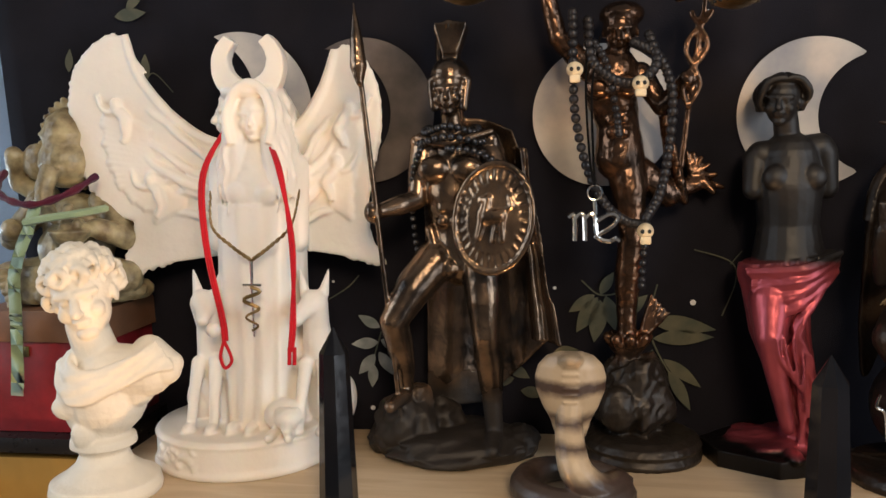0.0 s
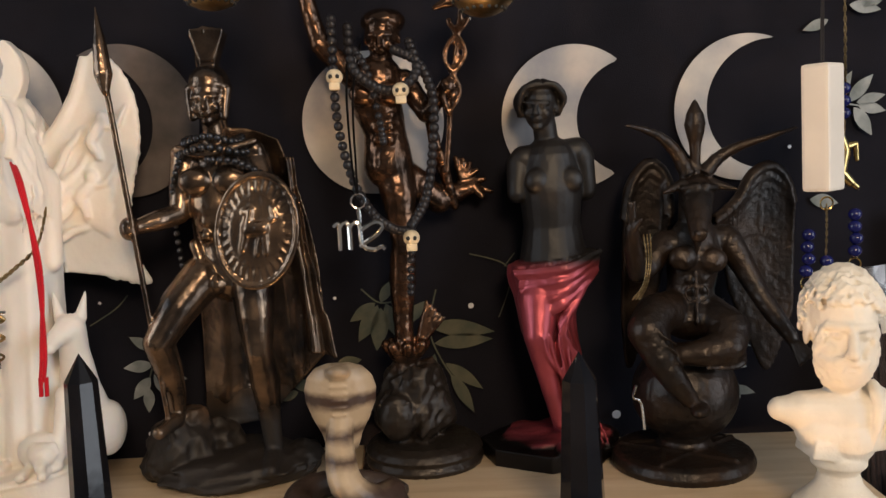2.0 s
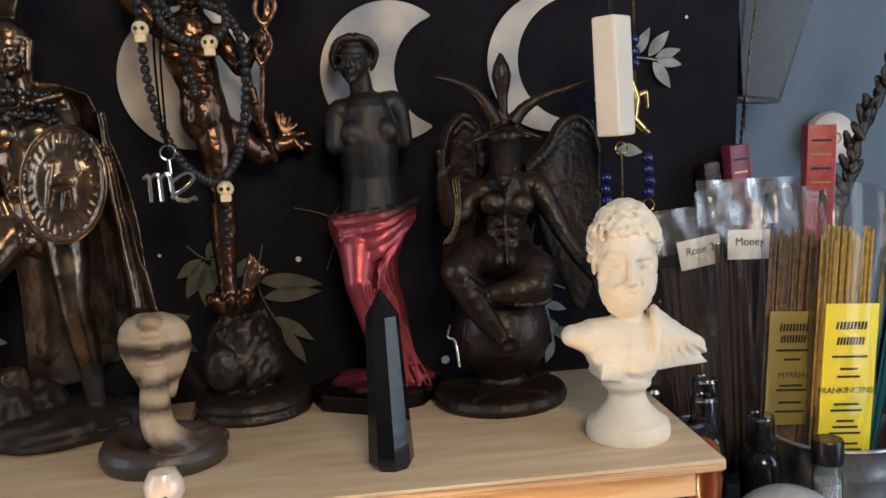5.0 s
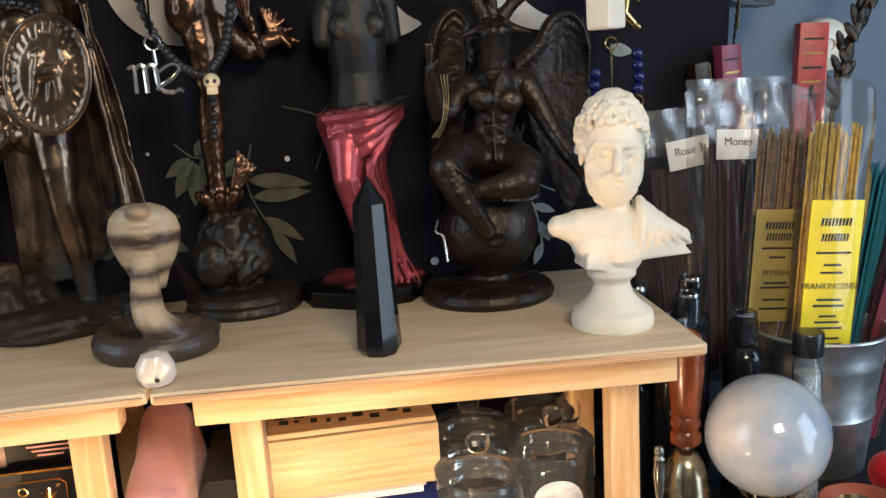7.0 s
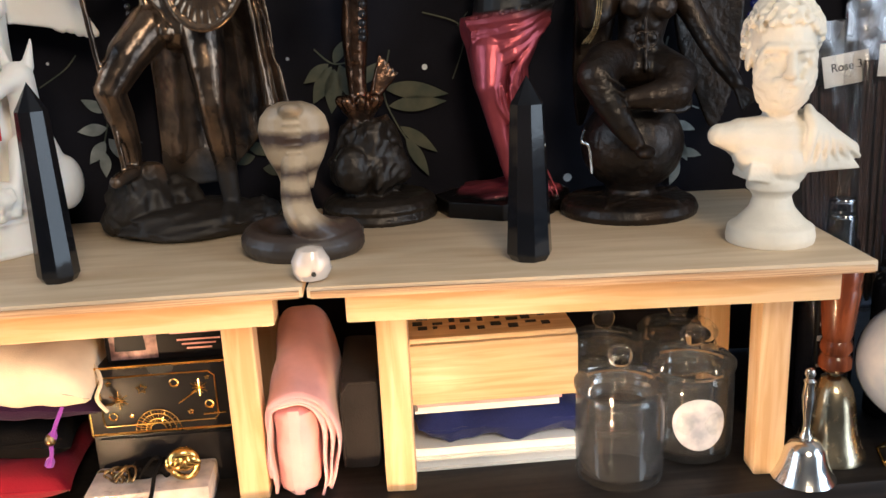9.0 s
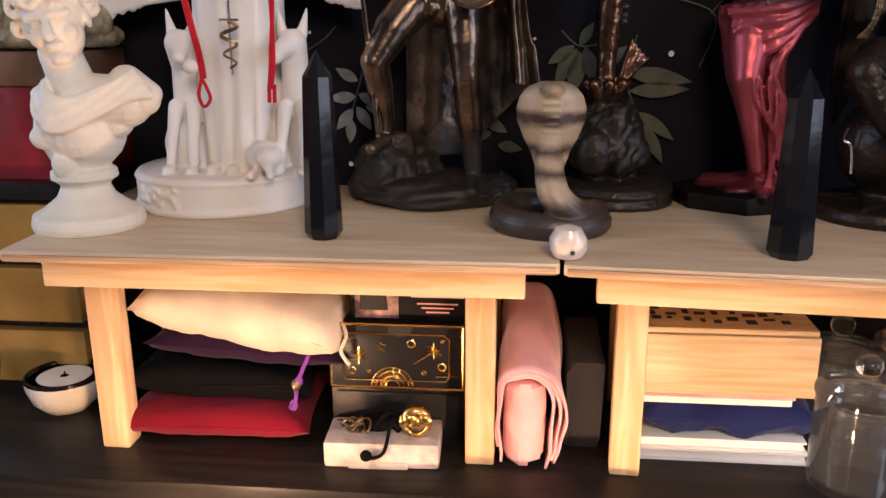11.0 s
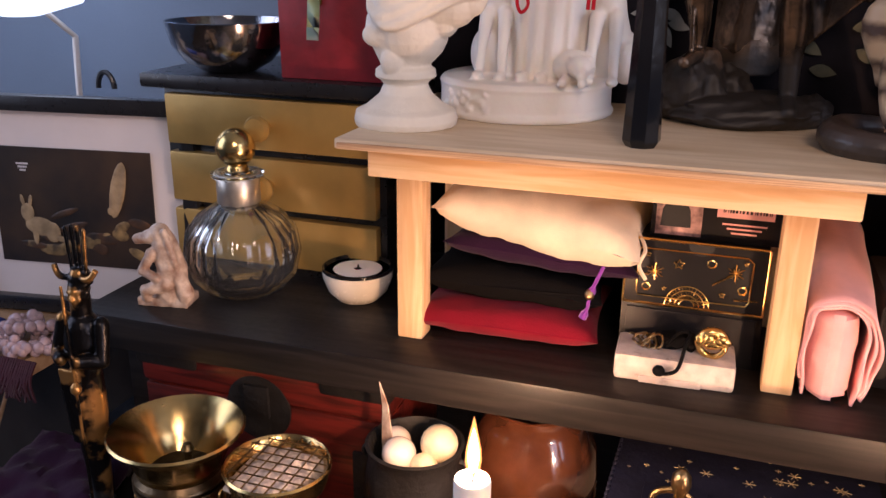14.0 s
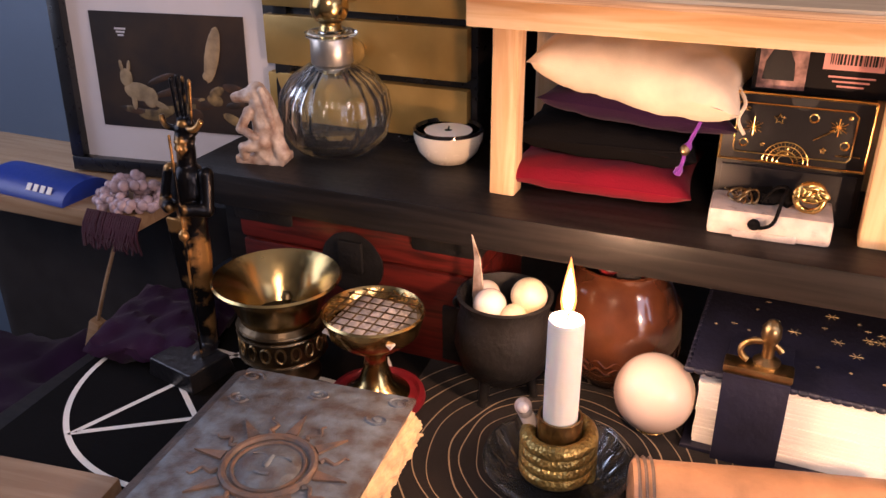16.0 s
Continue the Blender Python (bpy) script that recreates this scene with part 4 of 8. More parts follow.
# trunk
chain_limbs(bm, [(-.083, Y, 1.2, .0195), (-.087, Y, 1.222, .0165), (-.089, Y - .002, 1.248, .0190), (-.086, Y, 1.270, .0195)])
for x in (-.0985, -.076):
    ell(bm, (x, .0905, 1.264), (.0118, .0066, .0094))
for k in range(3):
    for x in (-.0935, -.0845):
        ell(bm, (x, .0915, 1.246 - .0088 * k), (.0044, .0036, .0042), seg=10)
for s, x in ((-1, -.103), (1, -.076)):
    limb(bm, (x, .096, 1.222), (-.089 + s * .005, .092, 1.196), .0042, .003)
ell(bm, (-.089, .092, 1.196), (.0058, .007, .0075), seg=10)
limb(bm, (-.106, Y, 1.281), (-.064, Y, 1.281), .0105, .0105)
chain_limbs(bm, [(-.108, Y, 1.278, .0104), (-.111, .102, 1.260, .0082), (-.112, .097, 1.243, .0066), (-.123, .088, 1.240, .0072), (-.137, .078, 1.236, .0046)])
ell(bm, (-.139, .076, 1.236), (.0062, .0066, .0078))
chain_limbs(bm, [(-.062, Y, 1.278, .0104), (-.054, .098, 1.258, .0080), (-.05, .092, 1.243, .0070)])
limb(bm, (-.087, Y, 1.285), (-.088, .104, 1.303), .0075, .0072)
head_of(bm, (-.088, .101, 1.317), .0165, (4, 0, -6))
# helmet: shell, brow band, cheek guards and a fan of crest hair
ell(bm, (-.088, .105, 1.328), (.0138, .0158, .0135))
lathe(bm, [(.0140, -.0016), (.0150, 0), (.0140, .0016)], (-.088, .104, 1.3265), 28)
for s in (-1, 1):
    limb(bm, (-.088 + s * .0118, .099, 1.324), (-.088 + s * .0102, .095, 1.306), .0040, .0030)
limb(bm, (-.088, .112, 1.318), (-.088, .118, 1.300), .0085, .0075)
plate(bm, [(-.0915, 1.3385), (-.0825, 1.3385), (-.0745, 1.3610), (-.0800, 1.3640), (-.0880, 1.3655), (-.0960, 1.3630), (-.0985, 1.3600)], .013, pose(0, .1035, 0, 90, 0, 0))
for k in range(7):
    limb(bm, (-.0905 + .0012 * k, .0965, 1.343), (-.0965 + .0034 * k, .0965, 1.3625), .0010, .0014, seg=8)
strand(bm, [(-.092, .108, 1.362), (-.095, .118, 1.350), (-.095, .124, 1.330), (-.093, .124, 1.308)], .0055, 0, 14)
# cape hanging from the shoulders, flaring out low beside the leg
def cape(u, v):
    x = -.112 + .066 * u + v * (-.004 + .030 * u) + .016 * max(0, u - .6) * math.sin(math.pi * min(1, v * 1.15))
    y = .118 + .022 * math.sin(math.pi * min(1, v * 1.3) * .5) - .030 * max(0, u - .72) * (1 + v) + .0040 * v * math.sin(u * 12 + v * 2.2)
    return Vector((x, y, 1.290 - v * (.205 - .055 * max(0, u - .45) / .55) + .010 * math.sin(u * 3.1) * (1 - v)))
sheet(bm, cape, 60, 40, .0034)
sheet(bm, lambda u, v: Vector((-.046 + .010 * u + .012 * v + .012 * v * v * u, .112 - .008 * u - .006 * v + .0028 * math.sin(u * 9 + v * 3), 1.278 - .135 * v + .004 * math.sin(v * 24) * u)), 16, 40, .004)
limb(bm, (-.112, .104, 1.283), (-.060, .104, 1.283), .0055, .0065)
strand(bm, [(-.112, .098, 1.286), (-.088, .088, 1.282), (-.058, .097, 1.290)], .0042, .0006, 12)
# round shield with rim and rays
SH = pose(-.0560, .067, 1.2317, 86, 8, -10)
lathe_m = bmesh.new()
lathe(lathe_m, [(0, .0042), (.0235, .0036), (.0250, .0026), (.0340, .0016), (.035, .0042), (.0385, .0032), (.0385, -.001), (0, .0005)], seg=48)
for k in range(30):
    a = 2 * math.pi * k / 30
    limb(lathe_m, (.026 * math.cos(a), .026 * math.sin(a), .0028), (.034 * math.cos(a), .034 * math.sin(a), .0021), .0009, .0004, seg=6)
for a, b, r0, r1 in (((-.008, -.012), (-.006, .0), .0016, .0026), ((-.006, .0), (.006, .002), .0034, .0036), ((.006, .002), (.009, -.012), .0026, .0014), ((.004, .0), (.003, -.013), .002, .0012), ((-.006, .002), (-.005, .011), .0028, .0024), ((-.005, .011), (-.010, .010), .0024, .0012), ((.007, .004), (.013, .009), .0014, .0012), ((.013, .009), (.010, .014), .0012, .001)):
    limb(lathe_m, (1.25 * a[0], 1.1 * a[1], .0042), (1.25 * b[0], 1.1 * b[1], .0042), r0 * 1.35, r1 * 1.35, seg=10)
moved(lathe_m, SH @ Matrix.Diagonal((0.73, 0.99, .8, 1)))
tmp = bpy.data.meshes.new("tmp")
lathe_m.to_mesh(tmp)
lathe_m.free()
bm.from_mesh(tmp)
bpy.data.meshes.remove(tmp)
# spear
limb(bm, (-.1415, .062, 1.325), (-.126, .09, 1.09), .0021, .0021, seg=8)
lathe(bm, [(.0022, 0), (.006, .012), (.0045, .03), (.0004, .055)], (-.1418, .0615, 1.320), 8, (-5, -4, 0))
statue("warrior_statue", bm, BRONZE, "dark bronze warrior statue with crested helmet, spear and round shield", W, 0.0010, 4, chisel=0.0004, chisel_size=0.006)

# bronze messenger on a tall plinth
bm = bmesh.new()
Hh = (0.044, 0.124, TOP)
lathe(bm, [(.042, 0), (.043, .003), (.041, .007), (.0425, .010), (.040, .014), (.034, .017), (0, .018)], Hh, 48)
crag(bm, (.038, .124, 1.098), (.027, .025, .032), 2.3, .26, fine=6.5)
random.seed(7)
for k in range(26):
    a, b = random.uniform(0, 6.28), random.uniform(-1.0, 1.2)
    limb(bm, (.038 + .025 * math.cos(a) * math.cos(b), .124 + .023 * math.sin(a) * math.cos(b), 1.098 + .03 * math.sin(b)), (.038 + .028 * math.cos(a + .3) * math.cos(b + .25), .124 + .026 * math.sin(a + .3) * math.cos(b + .25), 1.100 + .032 * math.sin(b + .25)), .0036, .0010, seg=8)
ell(bm, (.026, .103, 1.094), (.013, .01, .017))
for k in range(8):
    a = k * .8
    limb(bm, (.034, .122, 1.128), (.034 + .014 * math.cos(a), .122 + .012 * math.sin(a), 1.142), .006, .004)
for k in range(5):
    limb(bm, (.045, .12, 1.145), (.05 + .003 * k, .12, 1.172 - .003 * k), .004, .0015)
chain_limbs(bm, [(.033, .12, 1.14, .0065), (.033, .12, 1.165, .0075), (.034, .118, 1.19, .0098), (.036, .114, 1.215, .0085), (.034, .116, 1.25, .0125), (.03, .12, 1.272, .0145)])
chain_limbs(bm, [(.028, .12, 1.27, .0175), (.027, .118, 1.292, .0145), (.022, .116, 1.312, .0175), (.024, .116, 1.328, .017)])
for x in (.014, .032):
    ell(bm, (x, .101, 1.317), (.01, .006, .008))
for k in range(3):
    for x in (.022, .03):
        ell(bm, (x, .104, 1.303 - .008 * k), (.004, .003, .004), seg=10)
limb(bm, (.024, .116, 1.33), (.027, .114, 1.342), .007, .007)
head_of(bm, (.028, .112, 1.355), .0165, (10, 0, -8))
ell(bm, (.029, .115, 1.366), (.0155, .016, .009))
chain_limbs(bm, [(.007, .118, 1.33, .0085), (-.014, .112, 1.352, .0068), (-.022, .108, 1.385, .0055), (-.02, .106, 1.40, .006)])
chain_limbs(bm, [(.042, .118, 1.326, .0085), (.056, .112, 1.303, .0065), (.068, .1, 1.318, .005)])
ell(bm, (.07, .098, 1.32), .006)
chain_limbs(bm, [(.034, .125, 1.265, .0125), (.062, .13, 1.243, .0095), (.07, .14, 1.246, .008), (.088, .14, 1.251, .005)])
limb(bm, (.088, .139, 1.251), (.094, .136, 1.244), .0045, .0025)
for k in range(6):
    limb(bm, (.08, .14, 1.255), (.076 + .005 * k, .14, 1.272 - .001 * k * k), .003, .0022, seg=8)
for k in range(5):
    limb(bm, (.058 + .003 * k, .125, 1.30 - .012 * k), (.062 + .003 * k, .13, 1.27 - .008 * k), .004, .003, seg=8)
tube(bm, [(.083, .096, 1.385), (.071, .098, 1.30), (.067, .1, 1.262)], .0022, 8)
for s in (0, math.pi):
    tube(bm, [(.0705 + .0015 * k * .25 + (.011 - .0002 * k) * math.sin(s + k * .33) * (.4 + .03 * k), .096, 1.302 + .0027 * k) for k in range(24)], .002, 7)
for s in (-1, 1):
    for k in range(5):
        limb(bm, (.081, .096, 1.374), (.081 + s * (.006 + .003 * k), .096, 1.379 - .002 * k), .0025, .0018, seg=8)
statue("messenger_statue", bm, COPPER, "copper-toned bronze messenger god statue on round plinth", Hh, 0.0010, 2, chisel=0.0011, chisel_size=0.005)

# armless goddess with red drapery
bm = bmesh.new()
V = (0.14, 0.118, TOP)
plate(bm, [(-.054, .010), (-.046, -.020), (-.010, -.042), (.026, -.031), (.042, -.006), (.044, .020), (.02, .035), (-.03, .035)], .012, pose(.139, .12, TOP + .006))
crag(bm, (.140, .122, TOP + .010), (.044, .030, .010), 4.4, .30)
# lofted skirt: height, left edge, right edge, half depth
LOFT = [(1.200, .1095, .1722, .0235), (1.192, .1085, .1715, .0240), (1.1847, .1092, .1675, .0235), (1.172, .1122, .1612, .0225), (1.160, .1150, .1562, .0215), (1.147, .1172, .1562, .0215), (1.132, .1228, .1585, .0190), (1.117, .1285, .1610, .0172), (1.097, .1345, .1632, .0155), (1.077, .1385, .1675, .0160), (1.062, .1380, .1760, .0200)]
rings = []
for n_, (z, a, b, dy) in enumerate(LOFT):
    rings.append([bm.verts.new(((a + b) / 2 + (b - a) / 2 * math.cos(t) * (1 + .03 * math.sin(11 * t + z * 120)), .119 + dy * math.sin(t) * (1 + .075 * math.sin(19 * t + z * 110)), z + .0045 * math.cos(t) * max(0, 1 - n_ / 3))) for t in (2 * math.pi * q_ / 64 for q_ in range(64))])
for a, b in zip(rings, rings[1:]):
    for q_ in range(64):
        bm.faces.new((a[q_], a[(q_ + 1) % 64], b[(q_ + 1) % 64], b[q_]))
bm.faces.new(rings[0])
bm.faces.new(rings[-1][::-1])
# bent knee and shin under the cloth
chain_limbs(bm, [(.128, .106, 1.172, .0150), (.1255, .096, 1.148, .0102), (.1315, .099, 1.118, .0072), (.1390, .101, 1.085, .0050)])
ell(bm, (.140, .088, 1.069), (.006, .012, .005))
# folds: a fan from the gathered hip, then long falls down the outer side
for k in range(13):
    u = k / 12
    strand(bm, [(.1725 - .004 * u, .108 - .004 * u, 1.2045 - .014 * u), (.145 - .004 * u, .0915, 1.1965 - .030 * u), (.1105 + .010 * u, .104 - .005 * u, 1.1930 - .034 * u)], .0019 + .0008 * math.sin(k * 1.9), .0008, 18, k * 1.3)
for k in range(9):
    u = k / 8
    strand(bm, [(.168 - .006 * u, .104, 1.190 - .004 * u), (.150 - .010 * u, .0930, 1.168 - .012 * u), (.138 + .012 * u, .0925 + .001 * u, 1.140 - .004 * u), (.146 + .013 * u, .0990, 1.105), (.146 + .028 * u, .098, 1.064)], .0020 + .0007 * math.sin(k * 2.3), .0009, 24, k * 2.1)
for k in range(4):
    strand(bm, [(.126 + .006 * k, .086 + .002 * k, 1.150), (.134 + .004 * k, .0895, 1.128 - .004 * k), (.149, .0985, 1.114 - .006 * k)], .0012, .0005, 12, k)
# bare upper body
chain_limbs(bm, [(.1415, .12, 1.198, .0240), (.1410, .12, 1.222, .0200), (.1405, .119, 1.248, .0222), (.1410, .12, 1.266, .0190)])
for x in (.1290, .1525):
    ell(bm, (x, .1040, 1.2540), (.0088, .0070, .0088))
limb(bm, (.1225, .12, 1.2690), (.1600, .12, 1.2735), .0098, .0098)
limb(bm, (.1195, .12, 1.2660), (.1165, .114, 1.2460), .0092, .0070)
limb(bm, (.1630, .12, 1.2700), (.1665, .123, 1.2460), .0092, .0075)
limb(bm, (.1395, .12, 1.278), (.1365, .116, 1.298), .0085, .0080)
head_of(bm, (.1340, .114, 1.3050), .0165, (4, 4, -20))
for k in range(11):
    for s in (-1, 1):
        u = k / 10
        strand(bm, [(.1345 + s * .001, .101 + .020 * u, 1.3195 + .003 * math.sin(math.pi * u)), (.1345 + s * .0105, .103 + .020 * u, 1.3175), (.1345 + s * .0155, .107 + .018 * u, 1.3080), (.1345 + s * .0125, .114 + .014 * u, 1.2985)], .0024, .0006, 10, k)
lathe(bm, [(.0150, -.0012), (.0158, 0), (.0150, .0012)], (.1342, .1150, 1.3150), 32, (-14, 0, 0))
ell(bm, (.134, .134, 1.305), (.0095, .0085, .0085))
statue("goddess_figure", bm, VENUS, "armless dark goddess statue with metallic red draped skirt", V, 0.0009, 2, chisel=0.0005, chisel_size=0.006)

# winged goat-headed seated figure on a globe
bm = bmesh.new()
Bp = (0.2215, 0.088, TOP)
lathe(bm, [(.048, 0), (.049, .004), (.047, .009), (.043, .011), (0, .012)], Bp, 44)
for k in range(5):
    a, b = radians(90 + 72 * k), radians(90 + 72 * (k + 2))
    limb(bm, (Bp[0] + .042 * math.cos(a), Bp[1] + .042 * math.sin(a), TOP + .0115), (Bp[0] + .042 * math.cos(b), Bp[1] + .042 * math.sin(b), TOP + .0115), .0017, .0017, seg=6)
ell(bm, (.2265, .096, 1.1035), (.0365, .034, .0345), seg=40)
lathe(bm, [(.022, 0), (.017, .010), (.022, .020)], (.2250, .094, TOP + .006), 24)
# one leg hanging over the globe, the other tucked beneath it, both wrapped in cloth
chain_limbs(bm, [(.2190, .094, 1.161, .0150), (.2020, .078, 1.162, .0140), (.1935, .068, 1.154, .0135), (.1990, .062, 1.138, .0105), (.2080, .058, 1.122, .0085), (.2175, .057, 1.109, .0058)])
ell(bm, (.2225, .052, 1.1035), (.0062, .0115, .0046), (0, 0, -30))
chain_limbs(bm, [(.2410, .094, 1.158, .0150), (.2500, .074, 1.150, .0142), (.2440, .064, 1.141, .0125), (.2270, .060, 1.139, .0092), (.2140, .062, 1.138, .0068)])
for k in range(6):
    strand(bm, [(.2120 - .002 * k, .080 - .003 * k, 1.175 - .002 * k), (.1960 + .002 * k, .058, 1.160 - .007 * k), (.2080 + .001 * k, .052, 1.146 - .006 * k)], .0015, .0008, 12, k)
    strand(bm, [(.2560 - .001 * k, .082 - .003 * k, 1.164 - .003 * k), (.2540, .060, 1.150 - .004 * k), (.2380 - .002 * k, .053, 1.145 - .003 * k)], .0015, .0008, 12, k + 3)
ell(bm, (.2300, .094, 1.157), (.026, .019, .014))
# trunk, chest and belly
chain_limbs(bm, [(.2310, .099, 1.158, .0185), (.2325, .099, 1.178, .0155), (.2350, .098, 1.197, .0185), (.2355, .100, 1.210, .0160)])
for x, z in ((.2425, 1.1965), (.2225, 1.1990)):
    ell(bm, (x, .0825, z), (.0100, .0062, .0086))
    ell(bm, (x, .0765, z - .002), (.0016, .0014, .0016), seg=8)
for k in range(3):
    for x in (.2280, .2365):
        ell(bm, (x, .0845, 1.184 - .0075 * k), (.0040, .0030, .0036), seg=10)
limb(bm, (.2150, .1, 1.2065), (.2575, .1, 1.2090), .0100, .0100)
chain_limbs(bm, [(.2590, .098, 1.2070, .0098), (.2680, .092, 1.1890, .0080), (.2745, .086, 1.1735, .0068), (.2820, .078, 1.1590, .0066), (.2900, .069, 1.1440, .0046)])
for k in range(4):
    limb(bm, (.2900, .069, 1.1430), (.2915 + .0026 * k, .060 - .001 * k, 1.1280 + .0025 * k), .0030, .0016, seg=8)
chain_limbs(bm, [(.2120, .098, 1.2040, .0098), (.2010, .092, 1.1930, .0080), (.1925, .086, 1.1900, .0070), (.1885, .080, 1.2060, .0064), (.1860, .075, 1.2200, .0046)])
for x in (.1835, .1868):
    limb(bm, (.1860, .074, 1.2220), (x, .071, 1.2380), .0026, .0016, seg=8)
limb(bm, (.1872, .072, 1.2210), (.1905, .069, 1.2270), .0024, .0016, seg=8)
# goat head: skull, long muzzle, brow, beard, ears
chain_limbs(bm, [(.2360, .100, 1.2180, .0110), (.2370, .097, 1.2420, .0118), (.2325, .082, 1.2320, .0092), (.2285, .070, 1.2215, .0066), (.2270, .065, 1.2165, .0056)])
for s in (-1, 1):
    limb(bm, (.2365 + s * .003, .085, 1.2460), (.2360 + s * .0105, .088, 1.2450), .0032, .0026, seg=8)
    ell(bm, (.2335 + s * .0070, .083, 1.2390), (.0024, .0022, .0020), seg=8)
    ell(bm, (.2270 + s * .0028, .0600, 1.2172), (.0016, .0016, .0020), seg=8)
    limb(bm, (.2370 + s * .0105, .095, 1.2475), (.2370 + s * .0250, .089, 1.2430), .0042, .0012, seg=8)
limb(bm, (.2285, .072, 1.2120), (.2290, .074, 1.2020), .0034, .0008, seg=8)
for pts in ([(.2315, .098, 1.2540), (.2240, .098, 1.2690), (.2130, .096, 1.2798), (.1990, .092, 1.2860), (.1865, .088, 1.2885)], [(.2430, .098, 1.2540), (.2520, .098, 1.2640), (.2657, .096, 1.2715), (.2840, .092, 1.2770), (.3035, .088, 1.2830)]):
    tube(bm, curve_pts(pts, 30), [(.0058 - .00016 * k) * (1 + .07 * math.sin(k * 2.1)) for k in range(31)], 10)
lathe(bm, [(.0042, 0), (.0034, .012), (.0040, .024), (.0062, .032), (.0072, .038), (.0058, .045), (.0024, .052), (.0006, .055)], (.2372, .099, 1.250), 14)
# folded wings of long feathers under a scaled arch
for s, top, low in ((1, [(.2560, .114, 1.2200), (.2763, .122, 1.2346), (.2866, .124, 1.2507), (.3003, .125, 1.2566), (.3110, .125, 1.2470), (.3155, .124, 1.2300)], [(.2700, .128, 1.1700), (.2850, .130, 1.1350), (.3000, .130, 1.1080), (.3170, .128, 1.1500)]), (-1, [(.2230, .114, 1.2250), (.2240, .122, 1.2500), (.2143, .124, 1.2623), (.2050, .125, 1.2560), (.1985, .125, 1.2440), (.1945, .124, 1.2230)], [(.2180, .128, 1.1700), (.2060, .130, 1.1350), (.1960, .130, 1.1150), (.1920, .128, 1.1500)])):
    arch, foot_ = curve_pts(top, 26), curve_pts(low, 26)
    for k in range(1, 27):
        limb(bm, arch[k], foot_[k], .0024, .0016, seg=8)
        mid = arch[k].lerp(foot_[k], .34)
        limb(bm, arch[k] + Vector((0, -.0022, 0)), mid + Vector((0, -.0012, 0)), .0020, .0014, seg=8)
    tube(bm, arch, .0046, 10)
    for k in range(0, 27):
        for q_ in range(3):
            p = arch[k].lerp(foot_[k], .05 * q_)
            ell(bm, (p.x, p.y - .0040 + .0007 * q_, p.z), (.0019, .0014, .0024), seg=8)
# staff with two rings on the lap
limb(bm, (.2290, .0770, 1.1900), (.2285, .0735, 1.1560), .0015, .0015, seg=8)
for s in (-1, 1):
    tube(bm, [(.2288 + s * .0035 + .0042 * math.cos(t), .0745, 1.1760 + .0052 * math.sin(t)) for t in (2 * math.pi * k / 18 for k in range(18))], .0010, 6, closed=True)
statue("horned_statue", bm, IRON_BLACK, "dark resin horned winged statue seated on a globe", Bp, 0.0010, 2, chisel=0.0006, chisel_size=0.005)


def bust(at, head, shoulders, base_r, curls, tilt, hair, curl=.14, brow=.66, shape=(1, 1, 1)):
    """A plaster bust on a turned socle."""
    bm = bmesh.new()
    hx, hy, hz, rz = head
    lathe(bm, [(base_r, 0), (base_r * 1.02, .004), (base_r * .98, .010), (base_r * .8, .013), (base_r * .52, .021), (base_r * .43, .028), (base_r * .5, .031), (base_r * .6, .033), (base_r * .58, .038), (base_r * .45, .041), (base_r * .45, .048), (0, .048)], at, 40)
    limb(bm, (at[0], at[1], at[2] + .045), (shoulders[0], shoulders[1], shoulders[2] - .01), base_r * .5, base_r * .72)
    limb(bm, (shoulders[0], shoulders[1], shoulders[2] + .004), (hx, hy, hz - rz * .7), base_r * .42, base_r * .36)
    m = head_of(bm, (hx, hy, hz), rz, tilt, shape)
    random.seed(hair)
    for k in range(curls):
        a, b = random.uniform(0, 6.283), random.uniform(-.35, 1.5)
        v = Vector((.80 * math.cos(a) * math.cos(b), .12 + .92 * math.sin(a) * math.cos(b), .22 + .86 * math.sin(b)))
        if v.y < .0 and v.z < brow - .30 * abs(v.x):
            continue
        q = m @ v
        w = random.uniform(0, 6.28)
        g = rz * curl * random.uniform(.8, 1.2)
        strand(bm, [tuple(q + Vector((g * math.cos(w + e * 1.5) * (1 + .1 * e), -g * .3 * (e % 2), g * math.sin(w + e * 1.5) * (1 + .1 * e)))) for e in range(4)], g * .62, 0, 7)
    return bm, m


b1 = (-0.3125, 0.020, TOP)
bm, _ = bust(b1, (-.3160, .014, 1.1885, .0270), (-.308, .020, 1.130), .0355, 260, (4, -12, 14), 5)
chain_limbs(bm, [(-.3270, .022, 1.1310, .0130), (-.3050, .018, 1.1370, .0200), (-.2780, .019, 1.1385, .0165)])
limb(bm, (-.2780, .019, 1.1380), (-.2660, .019, 1.1400), .0160, .0105)
limb(bm, (-.3180, .018, 1.1220, ), (-.3125, .018, 1.0990), .0215, .0160)
limb(bm, (-.3020, .018, 1.1260), (-.2860, .018, 1.1270), .0200, .0120)
limb(bm, (-.2780, .022, 1.1500), (-.2630, .020, 1.1430), .0115, .0085)
for x in (-.3270, -.3050):
    ell(bm, (x, .0040, 1.1170), (.0105, .0055, .0080))
ell(bm, (-.316, .0020, 1.100), (.0080, .0050, .0090))
